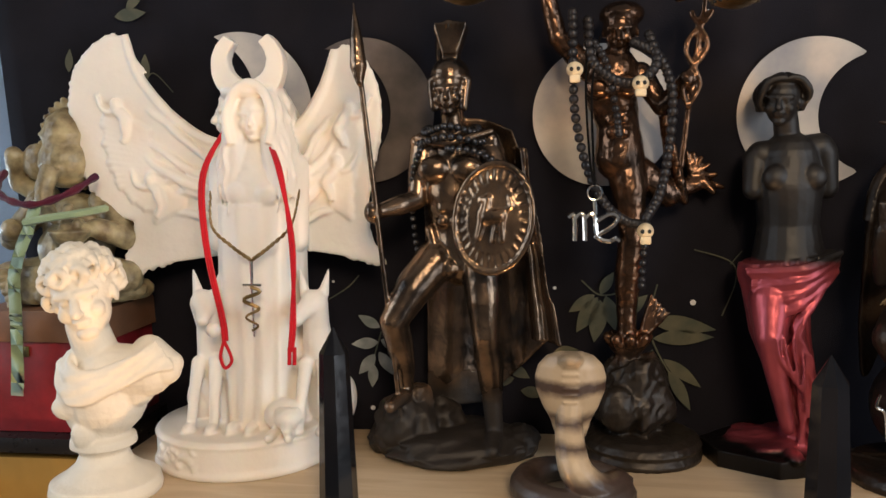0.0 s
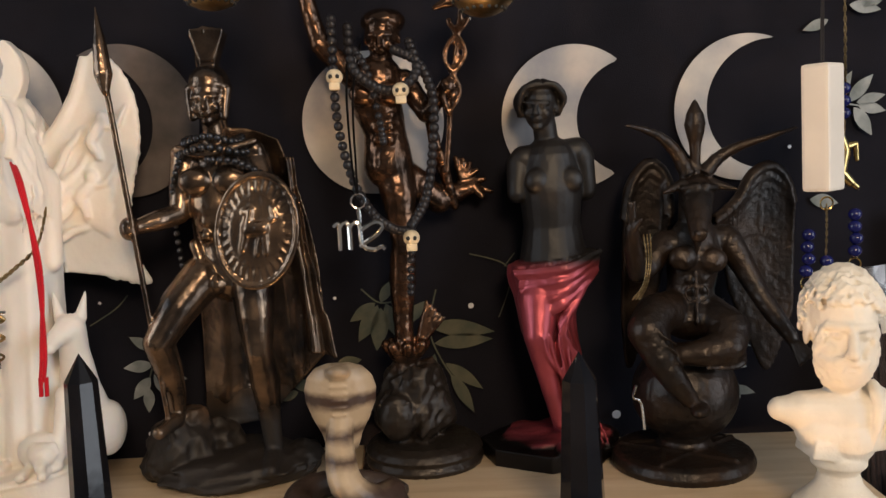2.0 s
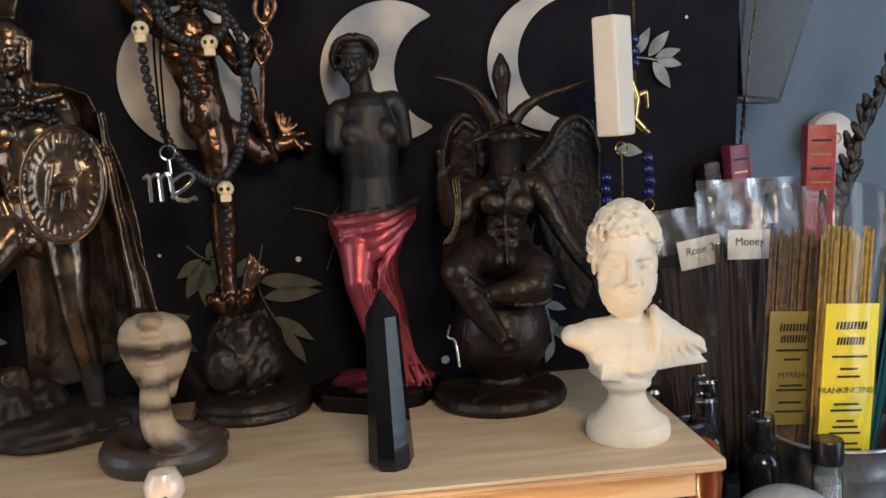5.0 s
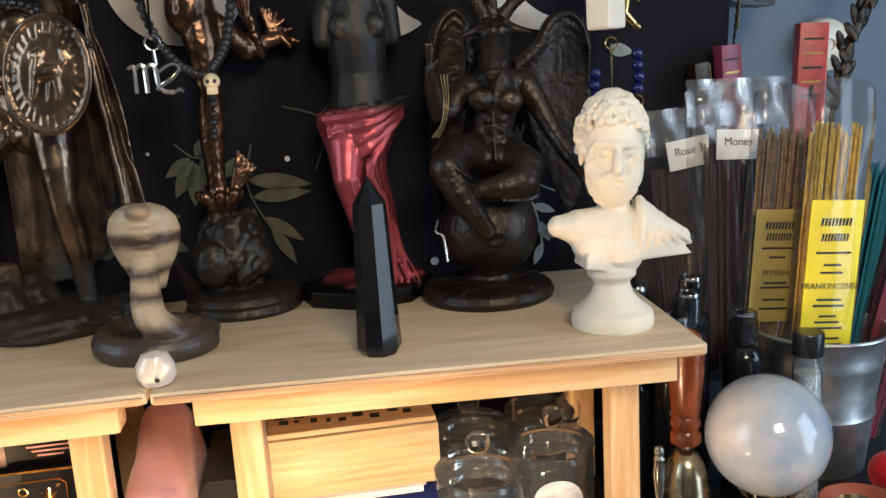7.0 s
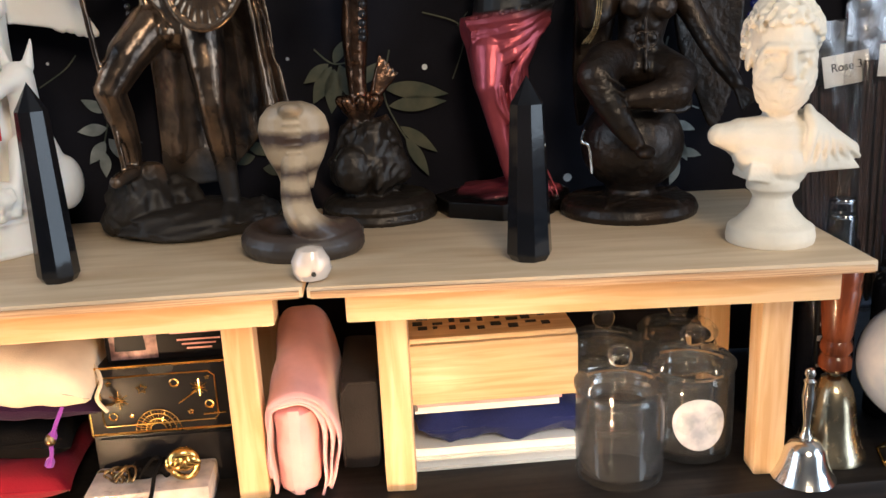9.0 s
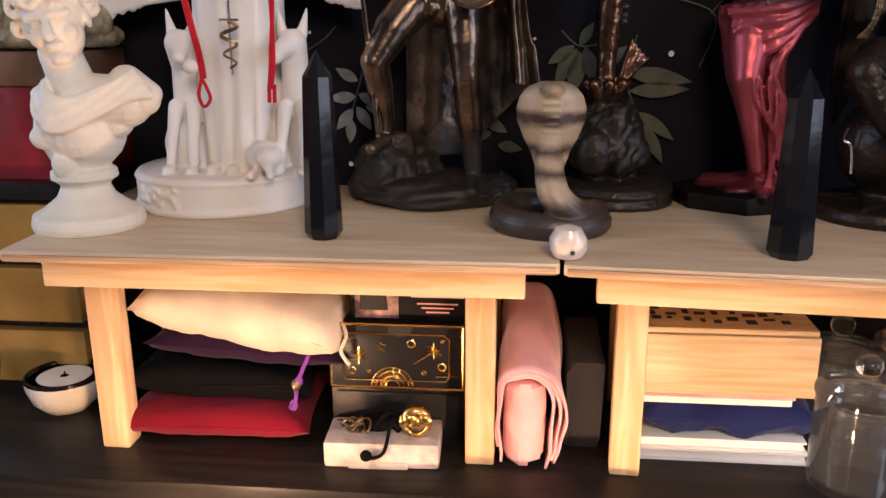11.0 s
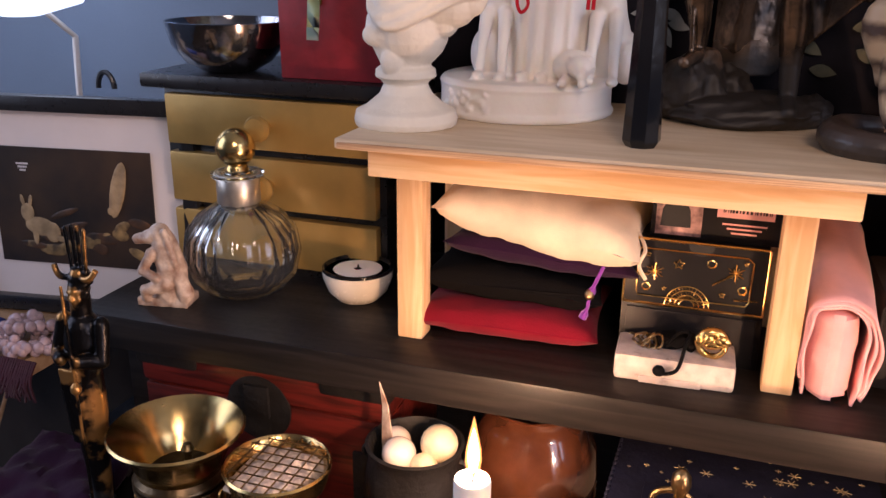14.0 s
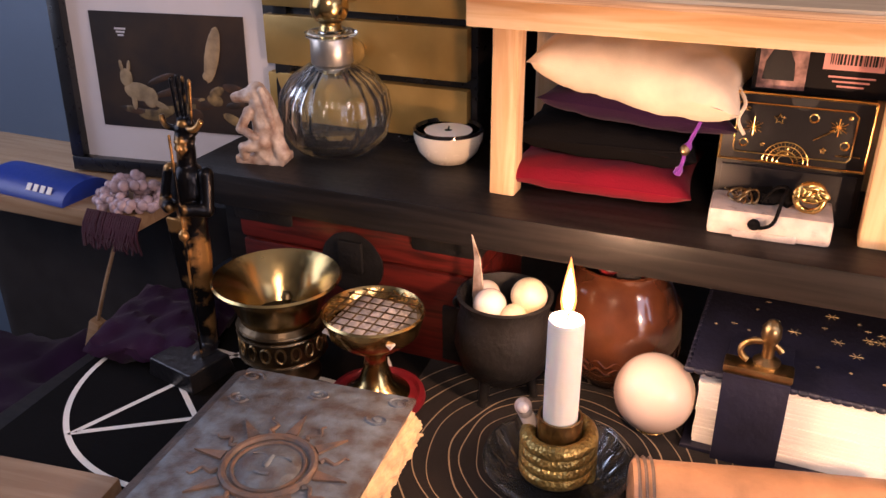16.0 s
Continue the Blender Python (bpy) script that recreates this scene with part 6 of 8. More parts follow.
def incense_pack(x, y, h, w, tilt, stick, card, words, label, z0=.92, card_h=.112, bag=True):
    ob = thing("incense_pack", label, "incense", (x, y, z0), tilt, "incense packs in the bucket")
    for k in range(46):
        a = random.uniform(-.47, .47) * w
        b = random.uniform(-.006, .006)
        part("stick", tube(bmesh.new(), [(a, b, .004), (a * 1.02 + random.uniform(-.001, .001), b, h - random.uniform(0, .012))], .0011, 5), stick, ob)
    if card:
        part("label_card", bx(bmesh.new(), (w * 1.04, .0008, card_h), (0, -.0088, .07 + card_h / 2), bevel=.0002), card, ob, "printed paper label")
        for i, (kind, cz, cw) in enumerate(words):
            z = .07 + card_h * cz
            if kind == "bar":
                part("print_bar", bx(bmesh.new(), (w * cw, .0003, .0016), (0, -.0094, z)), INK, ob)
            elif kind == "mark":
                for q_ in range(9):
                    part("print_mark", bx(bmesh.new(), (w * cw / 15, .0003, .0056), (w * cw * (q_ - 4) / 9, -.0094, z), (0, 8, 0)), INK, ob)
            else:
                part("lettering", moved(letters(kind, .0062, .0001), pose(0, -.0094, z, 90, 0, 0)), INK, ob)
    if bag:
        bm = cushion(bmesh.new(), (w * 1.35, h + .03, .022), (0, 0, (h + .03) / 2), (90, 0, 0), .45, .003, x * 40, 10)
        part("sleeve", bm, BAG, ob, "clear plastic sleeve")
    return ob


W1 = [("mark", .86, .62), ("mark", .76, .55), ("bar", .66, .7), ("bar", .58, .35), ("bar", .53, .45), ("FRANKINCENSE", .44, 1), ("bar", .35, .5), ("bar", .31, .62), ("bar", .24, .35), ("bar", .2, .5), ("bar", .16, .62), ("bar", .09, .55), ("bar", .05, .7)]
W2 = [("mark", .86, .62), ("mark", .76, .55), ("bar", .66, .7), ("bar", .58, .35), ("MYRRH", .44, 1), ("bar", .35, .5), ("bar", .31, .62), ("bar", .2, .5), ("bar", .12, .62)]
incense_pack(.4535, .040, .237, .038, (0, 4, -4), STICK_YELLOW, YELLOW_CARD, W1, "yellow-labelled frankincense stick pack in clear sleeve", .933)
incense_pack(.4295, .070, .217, .036, (0, 4, -4), STICK, material("dull_yellow_label", (0.42, 0.34, 0.10), 0.5, vary=0.1), W2, "olive-labelled myrrh stick pack inside a clear bag", .95, .086)
incense_pack(.498, .075, .22, .03, (-3, 12, 0), material("teal_stick", (0.02, 0.2, 0.3), 0.7), None, [], "bundle of blue incense sticks leaning in the bucket", .915, bag=False)
incense_pack(.508, .06, .235, .028, (-3, 14, -10), MAROON_PACK, MAROON_PACK, [], "maroon incense pack leaning against the bucket rim", .915, .15)


def zip_bag(x, y, z, w, h, tilt, words, tag_at, label, seed):
    ob = thing("zip_bag", label, "bag", (x, y, z), tilt, "clear zip bags of incense")
    bm = cushion(bmesh.new(), (w, h, .03), (0, 0, h / 2), (90, 0, 0), .35, .006, seed, 12)
    part("film", bm, BAG, ob, "clear plastic film")
    part("bag_top", sheet(bmesh.new(), lambda u, v: Vector(((u - .5) * w, -.004 + .0022 * math.sin(u * 19 + seed) * math.sin(v * 4 + u * 3), h - .034 + .036 * v)), 24, 8, .0006), BAG_TOP, ob, "creased milky bag top")
    part("zip_strip", bx(bmesh.new(), (w * .96, .0016, .004), (0, -.002, h - .028), bevel=.0006), BAG, ob)
    for k in range(30):
        a = random.uniform(-.3, .3) * w
        part("stick", tube(bmesh.new(), [(a, random.uniform(-.006, .006), .01), (a + random.uniform(-.003, .003), random.uniform(-.005, .005), h * .8)], .0013, 5), DARK_STICK, ob)
    tag = part("tag", bx(bmesh.new(), (.036, .0006, .023), (tag_at[0], -.0105, tag_at[1]), (0, tag_at[2], 0), .0001), PAPER, ob, "white handwritten-size paper label")
    part("lettering", moved(letters(words, .0088, .0001), pose(tag_at[0], -.0111, tag_at[1] + .002, 90, 0, 0) @ pose(0, 0, 0, 0, 0, -tag_at[2])), INK, tag)
    return ob


zip_bag(.404, .115, .955, .092, .225, (-4, -3, 0), "Rose 3", (.001, .191, -5), "clear zip bag of dark incense sticks labelled Rose", 2)
zip_bag(.432, .100, .96, .092, .240, (-4, 1, 0), "Money", (-.007, .191, 2), "clear zip bag of incense sticks labelled Money", 6)


def pack(name, x, y, z, size, rot, mat, side, label):
    ob = thing(name, label, "incense box", (x, y, z), rot, "paper incense boxes")
    part("carton", bx(bmesh.new(), size, (0, 0, size[2] / 2), bevel=.0006), mat, ob)
    part("side_panel", bx(bmesh.new(), (.0006, size[1] * .9, size[2] * .98), (size[0] / 2 + .0003, 0, size[2] / 2)), side, ob)
    for k in range(5):
        part("print_bar", bx(bmesh.new(), (size[0] * .7, .0004, .0016), (0, -size[1] / 2 - .0002, size[2] * (.95 - .045 * k))), GOLD_PAINT if k % 2 else INK, ob)
    return ob


pack("incense_box", .484, .112, 1.0, (.021, .018, .24), (0, 2, -18), RED_PACK, PINK_PACK, "red paper incense box standing in the bucket")
pack("incense_box", .452, .14, 1.0, (.018, .012, .228), (0, -4, 8), MAROON_PACK, RED_PACK, "maroon patterned incense box behind the bags")
pack("incense_box", .437, .146, 1.0, (.014, .012, .216), (0, -6, 8), IRON_BLACK, GOLD_PAINT, "blue and ochre incense box behind the bags")

ob = thing("dried_stem", "dark brown dried leafy stem standing behind the incense", "plant", (.525, .13, 1.012))
ps = curve_pts([(0, 0, 0), (.004, .008, .13), (.022, .013, .205), (.058, .018, .268), (.085, .02, .33)], 30)
part("stem", tube(bmesh.new(), ps, .0022, 6), IRON_BLACK, ob)
random.seed(23)
for k in range(10, 30):
    bm = bmesh.new()
    for q_ in range(3):
        d = Vector((random.uniform(-.012, .014), random.uniform(-.008, .004), random.uniform(.006, .020)))
        ell(bm, ps[k] + d * .5, (.0042, .0016, d.length * .62), (random.uniform(-20, 20), math.degrees(math.atan2(d.x, d.z)), 0), 10)
    part("leaf_cluster", bm, IRON_BLACK, ob)

# ---- bottles, vial, spheres, bells ----
def spray_bottle(x, y, h, r, label, cap=.022):
    ob = thing("spray_bottle", label, "bottle", (x, y, SHELF), group="dark glass spray bottles")
    part("body", lathe(bmesh.new(), [(r * .9, 0), (r, .002), (r, h - cap - .014), (r * .9, h - cap - .008), (r * .5, h - cap - .003), (r * .5, h - cap)], seg=28), DARK_BOTTLE, ob)
    part("nozzle", lathe(bmesh.new(), [(r * .42, 0), (r * .42, cap * .5), (r * .25, cap * .55), (r * .25, cap * .8), (0, cap * .8)], (0, 0, h - cap), 18), DARK_BOTTLE, ob)
    part("cap", lathe(bmesh.new(), [(r * .72, 0), (r * .70, cap * .95), (r * .6, cap), (r * .55, cap * .93), (r * .64, cap * .9), (r * .66, 0)], (0, 0, h - cap), 28), CAP_SMOKE, ob, "smoky clear cap")
    return ob


spray_bottle(.332, .075, .155, .0135, "dark glass spray bottle with a smoky cap")
ob = spray_bottle(.345, .035, .142, .0165, "dark glass spray bottle with printed label")
for z, w_ in ((.085, .016), (.075, .02), (.062, .014), (.055, .018)):
    part("print_bar", bx(bmesh.new(), (w_ * .8, .0006, .0035 if z < .08 and z > .07 else .0018), (-.004, -.0158, z)), PAPER, ob)
spray_bottle(.362, .05, .153, .014, "dark glass spray bottle behind the hand bell")
spray_bottle(.376, .075, .158, .014, "dark glass spray bottle beside incense bags")
spray_bottle(.404, .048, .135, .0145, "dark glass spray bottle next to the bucket")
spray_bottle(.318, .052, .12, .016, "dark glass bottle beneath the riser end")

ob = thing("glitter_vial", "clear glass vial of silver glitter with black screw cap", "vial", (.428, .004, SHELF))
ob.scale = (.74, .74, 1)
part("vial", lathe(bmesh.new(), [(.0125, 0), (.0135, .002), (.0135, .105), (.011, .112), (.011, .116), (.0098, .116), (.0098, .112), (.0122, .104), (.0122, .003), (0, .003)], seg=28), GLASS, ob)
part("glitter", lathe(bmesh.new(), [(.0118, .0035), (.0118, .1), (0, .101)], seg=24), material("silver_glitter", (0.55, 0.57, 0.6), 0.35, 0.8, vary=0.5, scale=500, bump=1.0, bump_scale=900), ob)
part("cap", lathe(bmesh.new(), [(.0138, 0), (.0142, .001), (.0142, .015), (.0132, .0165), (0, .0165)], (0, 0, .113), 36, wave=lambda a, z: .015 * math.sin(30 * a)), BLACK_PAINT, ob, "ribbed black screw cap")

ob = thing("stone_sphere", "polished pale blue stone sphere resting on a wire stand", "sphere", (.384, -.02, SHELF + .029))
part("ball", ell(bmesh.new(), (0, 0, .0405), .0405, seg=56), CALCITE, ob)
ob = thing("wire_stand", "geometric brass wire stand under the stone sphere", "stand", (.384, -.02, SHELF))
up = [(.022 * math.cos(a), .022 * math.sin(a), .035) for a in (radians(60 * k + 10) for k in range(6))]
mid = [(.011 * math.cos(a), .011 * math.sin(a), .018) for a in (radians(60 * k + 40) for k in range(6))]
low = [(.023 * math.cos(a), .023 * math.sin(a), .001) for a in (radians(60 * k + 10) for k in range(6))]
for k in range(6):
    j = (k + 1) % 6
    for a, b in ((up[k], up[j]), (up[k], mid[k]), (up[j], mid[k]), (mid[k], low[k]), (mid[k], low[j]), (low[k], low[j])):
        part("wire", tube(bmesh.new(), [a, b], .0008, 6), BRASS, ob)

ob = thing("hand_bell", "brass hand bell with turned cherry wood handle", "bell", (.3345, -.002, SHELF))
part("bell", lathe(bmesh.new(), [(.0225, 0), (.0235, .001), (.0225, .006), (.0195, .012), (.0165, .026), (.0145, .04), (.0125, .049), (.008, .056), (.004, .058), (.004, .062), (0, .062)], seg=44), material("pale_bell_brass", (0.55, 0.45, 0.30), 0.25, 1.0, vary=0.3, scale=40, bump=0.1), ob)
part("handle", lathe(bmesh.new(), [(.0075, 0), (.0105, .003), (.0105, .009), (.0085, .012), (.0105, .016), (.0098, .02), (.0088, .022), (.0098, .026), (.0105, .034), (.0125, .056), (.0118, .06), (.0125, .062), (.0128, .068), (.0105, .077), (.005, .082), (0, .083)], (0, 0, .061), 32), CHERRY, ob)
ob = thing("silver_bell", "small silver table bell with slim handle", "bell", (.304, -.028, SHELF))
part("bell", lathe(bmesh.new(), [(.0195, 0), (.02, .001), (.017, .006), (.0145, .012), (.0125, .02), (.009, .0255), (.004, .028)], seg=40), SILVER, ob)
part("handle", lathe(bmesh.new(), [(.003, 0), (.0042, .002), (.0028, .005), (.0022, .012), (.0036, .022), (.0042, .03), (.003, .038), (.0038, .04), (.0022, .042), (.0034, .045), (.0025, .048), (0, .049)], (0, 0, .027), 22), SILVER, ob)

ob = thing("clay_bowl", "red clay bowl holding shells and small charms", "bowl", (.44, -.045, SHELF))
part("bowl", lathe(bmesh.new(), [(.012, 0), (.02, .004), (.0275, .016), (.0285, .024), (.027, .0245), (.0255, .016), (.017, .006), (0, .005)], seg=40), TERRACOTTA, ob)
single("shell", ell(bmesh.new(), (0, 0, .0), (.014, .008, .004), (12, 20, 20)), PEARL, "pearly shell lying in the clay bowl", "shell", (.44, -.05, SHELF + .022))
single("trinket_pile", cushion(bmesh.new(), (.04, .036, .014), (0, 0, .006), seed=4, cuts=8), OLD_BRASS, "dark heap of trinkets in the clay bowl", "trinkets", (.437, -.042, SHELF + .01))
single("yarn_ball", ell(bmesh.new(), (0, 0, .014), .014, seg=24), cloth("teal_wool", (0.02, 0.16, 0.18)), "teal ball beside the clay bowl", "ball", (.482, -.04, SHELF))
single("yarn_ball", ell(bmesh.new(), (0, 0, .016), .016, seg=24), RED_CORD, "red ball behind the clay bowl", "ball", (.495, .0, SHELF))


# ---- glass jars ----
def jar(x, y, moon, label):
    ob = thing("glass_jar", label, "jar", (x, y, SHELF), group="lidded glass jars under the riser")
    r, h = .0285, .062
    part("body", lathe(bmesh.new(), [(r * .88, 0), (r * .98, .002), (r, .008), (r, h - .006), (r * .96, h), (r * .92, h), (r * .93, h - .008), (r * .93, .008), (r * .8, .005), (0, .005)], seg=48), JAR_GLASS, ob)
    lid = part("lid", lathe(bmesh.new(), [(r * .84, -.008), (r * .86, 0), (r * 1.03, .0012), (r * 1.03, .004), (r * .9, .0075), (r * .5, .010), (r * .22, .0115), (r * .2, .0145), (0, .0145)], (0, 0, h), 48), JAR_GLASS, ob)
    part("knob", ell(bmesh.new(), (0, 0, h + .0215), (.0082, .0082, .0075), seg=24), GLASS, lid)
    part("gasket", tube(bmesh.new(), [(r * .90 * math.cos(a), r * .90 * math.sin(a), h - .004) for a in (2 * math.pi * k / 40 for k in range(40))], .0016, 6, closed=True), CAP_SMOKE, ob)
    if moon is not None:
        bm = bmesh.new()
        vs = []
        for k in range(32):
            a = 2 * math.pi * k / 32
            th = radians(moon) + .0175 * math.cos(a) / r
            vs.append(bm.verts.new(((r + .0006) * math.cos(th), (r + .0006) * math.sin(th), .031 + .0185 * math.sin(a))))
        c = bm.verts.new(((r + .0008) * math.cos(radians(moon)), (r + .0008) * math.sin(radians(moon)), .031))
        for k in range(32):
            bm.faces.new((vs[k], vs[(k + 1) % 32], c))
        part("moon_sticker", bm, material("moon_sticker", (0.72, 0.70, 0.70), 0.6, vary=0.3, scale=90, second=(0.38, 0.40, 0.46)), ob, "round full-moon paper sticker")
    return ob


jar(.190, -.004, None, "clear lidded glass jar, empty, under the riser")
jar(.247, .022, 262, "clear lidded glass jar with a moon sticker")
jar(.198, .066, None, "clear lidded glass jar at the back")
jar(.258, .081, None, "clear lidded glass jar standing at the back corner")
single("purple_card", bx(bmesh.new(), (.002, .03, .05), (0, 0, .025), (0, 6, 0)), NAVY_VELVET, "violet card strip standing between the jars", "card", (.2235, .042, SHELF))

# ---- under the second riser ----
ob = thing("wooden_box", "light wooden box with a carved dark lid panel", "box", (.1115, .062, SHELF + .0495))
part("body", bx(bmesh.new(), (.113, .09, .042), (0, 0, .021), bevel=.0012), BOX_WOOD, ob)
lid = part("lid", bx(bmesh.new(), (.111, .088, .004), (0, .001, .0442), bevel=.001), BOX_WOOD, ob)
random.seed(5)
for k in range(9):
    g = bmesh.new()
    x = -.046 + .0105 * k
    for q_ in range(4):
        bx(g, (random.uniform(.003, .008), random.uniform(.002, .006), .0008), (x + random.uniform(-.002, .002), -.028 + .012 * q_ + random.uniform(-.003, .003), .0466))
    part("carving", g, INK, lid)
ob = thing("card_stack", "stack of pale pink-edged cards under the wooden box", "cards", (.107, .06, SHELF + .0405))
for k in range(4):
    part("card_layer", bx(bmesh.new(), (.098 - .002 * (k % 2), .075, .0022), (.001 * (k % 3), 0, .0011 + .00225 * k), bevel=.0003), PAPER if k != 2 else PINK, ob)
single("navy_pouch", cushion(bmesh.new(), (.118, .085, .024), (0, 0, .012), seed=8, puff=.6, rough=.004), NAVY_VELVET, "folded navy velvet pouch on white books", "pouch", (.116, .06, SHELF + .0172))
for k, (z, w_, x) in enumerate(((0, .114, .112), (.0087, .112, .111))):
    ob = thing("white_book", "thin white paper-covered booklet lying flat", "book", (x, .062, SHELF + z), group="booklets under the riser")
    part("cover", bx(bmesh.new(), (w_, .088, .0016), (0, 0, .0008), bevel=.0003), PAPER, ob)
    part("page_block", bx(bmesh.new(), (w_ - .003, .084, .005), (0, 0, .0042)), PAPER, ob)
    part("cover", bx(bmesh.new(), (w_, .088, .0016), (0, 0, .0076), bevel=.0003), PAPER, ob)

# ---- between the risers ----
ob = thing("pink_bag", "folded pink cotton bag standing on edge", "bag", (-.0195, .045, SHELF))
part("folded_front", cushion(bmesh.new(), (.062, .098, .029), (0, 0, .0315), (0, 90, 0), .96, .0012, 3, 16, 12), PINK, ob)
for k, (grow, drop, back) in enumerate(((.0, .0, .0), (.0036, .006, .002), (.0072, .003, .004))):
    # one layer of the wrap: up the near side, over the top, down the far side in a loose sweep
    prof = curve_pts([(-.0165 - .25 * grow, 0, .004 + 3 * grow), (-.0172 - .25 * grow, 0, .034), (-.0150, 0, .0605 + .3 * grow), (0, 0, .0665 + .45 * grow), (.0150 + .6 * grow, 0, .0605 + .4 * grow), (.0195 + grow, 0, .038), (.0178 + grow, 0, .016), (.0150 + .6 * grow, 0, .0015 + drop)], 34)
    bm = bmesh.new()
    rows = []
    for q_ in range(17):
        v = q_ / 16
        rows.append([bm.verts.new((p.x * (1 + .03 * math.sin(5 * v + k)) + .0010 * math.sin(p.z * 150 + v * 7 + k), -.0485 + back + .0012 * math.sin(p.z * 210 + k * 2) + .096 * v, p.z * (1 + .42 * v * min(1, p.z / .05)) + .0008 * math.sin(v * 11 + p.x * 260))) for p in prof])
    for a, b in zip(rows, rows[1:]):
        for q_ in range(34):
            bm.faces.new((a[q_], a[q_ + 1], b[q_ + 1], b[q_]))
    lay = part("wrap", bm, PINK, ob, angle=80)
    lay.modifiers.new("thickness", 'SOLIDIFY').thickness = .0018
ob = thing("charcoal_bag", "charcoal grey padded cloth case standing upright", "case", (.021, .072, SHELF))
part("case", bx(bmesh.new(), (.026, .09, .066), (0, 0, .033), (0, 2, 0), .006), GREY_CLOTH, ob)
part("piping", tube(bmesh.new(), [(-.012, -.0455, .004), (-.0115, -.0455, .058), (-.006, -.0455, .065), (.008, -.0455, .065)], .0012, 6), GREY_CLOTH, ob)

# ---- under the first riser ----
def pouch(sx, sy, h, at, rot=(0, 0, 0), seed=0, wrinkle=.0016):
    """A flat sewn bag: two faces meeting in a seam, corners standing out."""
    bm, n_ = bmesh.new(), 30
    m = pose(*at, *rot)
    faces = []
    for side in (1, -1):
        grid = []
        for j in range(n_ + 1):
            row = []
            for i in range(n_ + 1):
                x, y = 2 * i / n_ - 1, 2 * j / n_ - 1
                full = max(0, (1 - x ** 4) * (1 - y ** 4)) ** .5
                nn = noise.noise(Vector((x * 2.2 + seed, y * 2.2, side))) + .6 * noise.noise(Vector((x * 7, y * 4 + seed, side))) + .5 * math.sin(9 * (x + y) + seed) * (x * y) ** 2
                row.append(bm.verts.new(m @ Vector((sx / 2 * x * (1 - .07 * (1 - y * y)), sy / 2 * y * (1 - .07 * (1 - x * x)), side * h / 2 * full + wrinkle * nn * (.4 + full)))))
            grid.append(row)
        for j in range(n_):
            for i in range(n_):
                q_ = (grid[j][i], grid[j][i + 1], grid[j + 1][i + 1], grid[j + 1][i])
                bm.faces.new(q_ if side > 0 else q_[::-1])
    bmesh.ops.remove_doubles(bm, verts=bm.verts[:], dist=.0004)
    return bm


ob = thing("cream_bag", "cream canvas drawstring bag lying on the pouches", "bag", (-.217, .07, SHELF + .072))
part("sack", pouch(.150, .110, .050, (.004, -.008, .024), (8, 8, -3), 12, .0030), CREAM_CANVAS, ob)
part("drawstring", tube(bmesh.new(), curve_pts([(.070, -.040, .018), (.076, -.050, .010), (.073, -.054, .000), (.078, -.053, -.010)], 14), .0013, 7), CREAM_CANVAS, ob, "twisted cotton drawstring")
ob = thing("purple_pouch", "purple velvet pouch with violet drawstring", "pouch", (-.218, .066, SHELF + .052))
part("pouch", pouch(.142, .098, .024, (.004, 0, .012), (-4, 4, 0), 21), PURPLE, ob)
part("drawstring", tube(bmesh.new(), curve_pts([(.050, -.045, .014), (.046, -.051, .004), (.043, -.054, -.006), (.042, -.054, -.014), (.039, -.054, -.022)], 16), [.0014 + .0016 * (k in (6, 7, 14, 15, 16)) for k in range(17)], 7), PURPLE_BRIGHT, ob, "violet knotted drawstring")
part("toggle", ell(bmesh.new(), (.0428, -.054, -.004), (.0036, .0036, .0042), seg=12), OLD_BRASS, ob)
ob = thing("black_pouch", "black cloth pouch between two velvet pouches", "pouch", (-.236, .066, SHELF + .024))
part("pouch", pouch(.135, .095, .030, (0, 0, .0155), (0, 2, 2), 31), BLACK_CLOTH, ob)
part("hem", tube(bmesh.new(), curve_pts([(-.062, -.044, .014), (-.02, -.0445, .016), (.03, -.043, .017), (.062, -.041, .018)], 16), .0010, 6), BLACK_CLOTH, ob)
ob = thing("red_pouch", "red velvet pouch with pinched corners", "pouch", (-.238, .058, SHELF))
part("pouch", pouch(.140, .108, .028, (0, 0, .0145), (0, 0, 2), 41), RED_VELVET, ob)
part("hem", tube(bmesh.new(), curve_pts([(-.066, -.052, .0145), (-.04, -.0515, .0145), (0, -.0500, .0145), (.04, -.0495, .0145), (.068, -.0495, .0145)], 20), .0011, 6), RED_VELVET, ob)

ob = thing("tarot_box", "black card box with gold foil stars and gilt edges", "box", (-.108, .0265, SHELF + .0415))
part("carton", bx(bmesh.new(), (.092, .036, .0465), (0, .018, .02325), bevel=.0006), CARD_BLACK, ob)
for a, b in (((-.046, 0), (.046, 0)), ((-.046, .0465), (.046, .0465)), ((-.046, 0), (-.046, .0465)), ((.046, 0), (.046, .0465))):
    part("gilt_edge", tube(bmesh.new(), [(a[0], 0, a[1]), (b[0], 0, b[1])], .0009, 6), GOLD, ob)
part("thumb_notch", plate(bmesh.new(), [(.0085 * math.cos(a), .0085 * math.sin(a)) for a in (math.pi + math.pi * k / 14 for k in range(15))], .0006, pose(.003, -.0004, .0465, 90, 0, 0)), INK, ob)
Yf = -.0007


def foil(pts, r=.0006, closed=False):
    part("foil_line", tube(bmesh.new(), [(x, Yf, z) for x, z in pts], r, 4, closed), GOLD, ob)


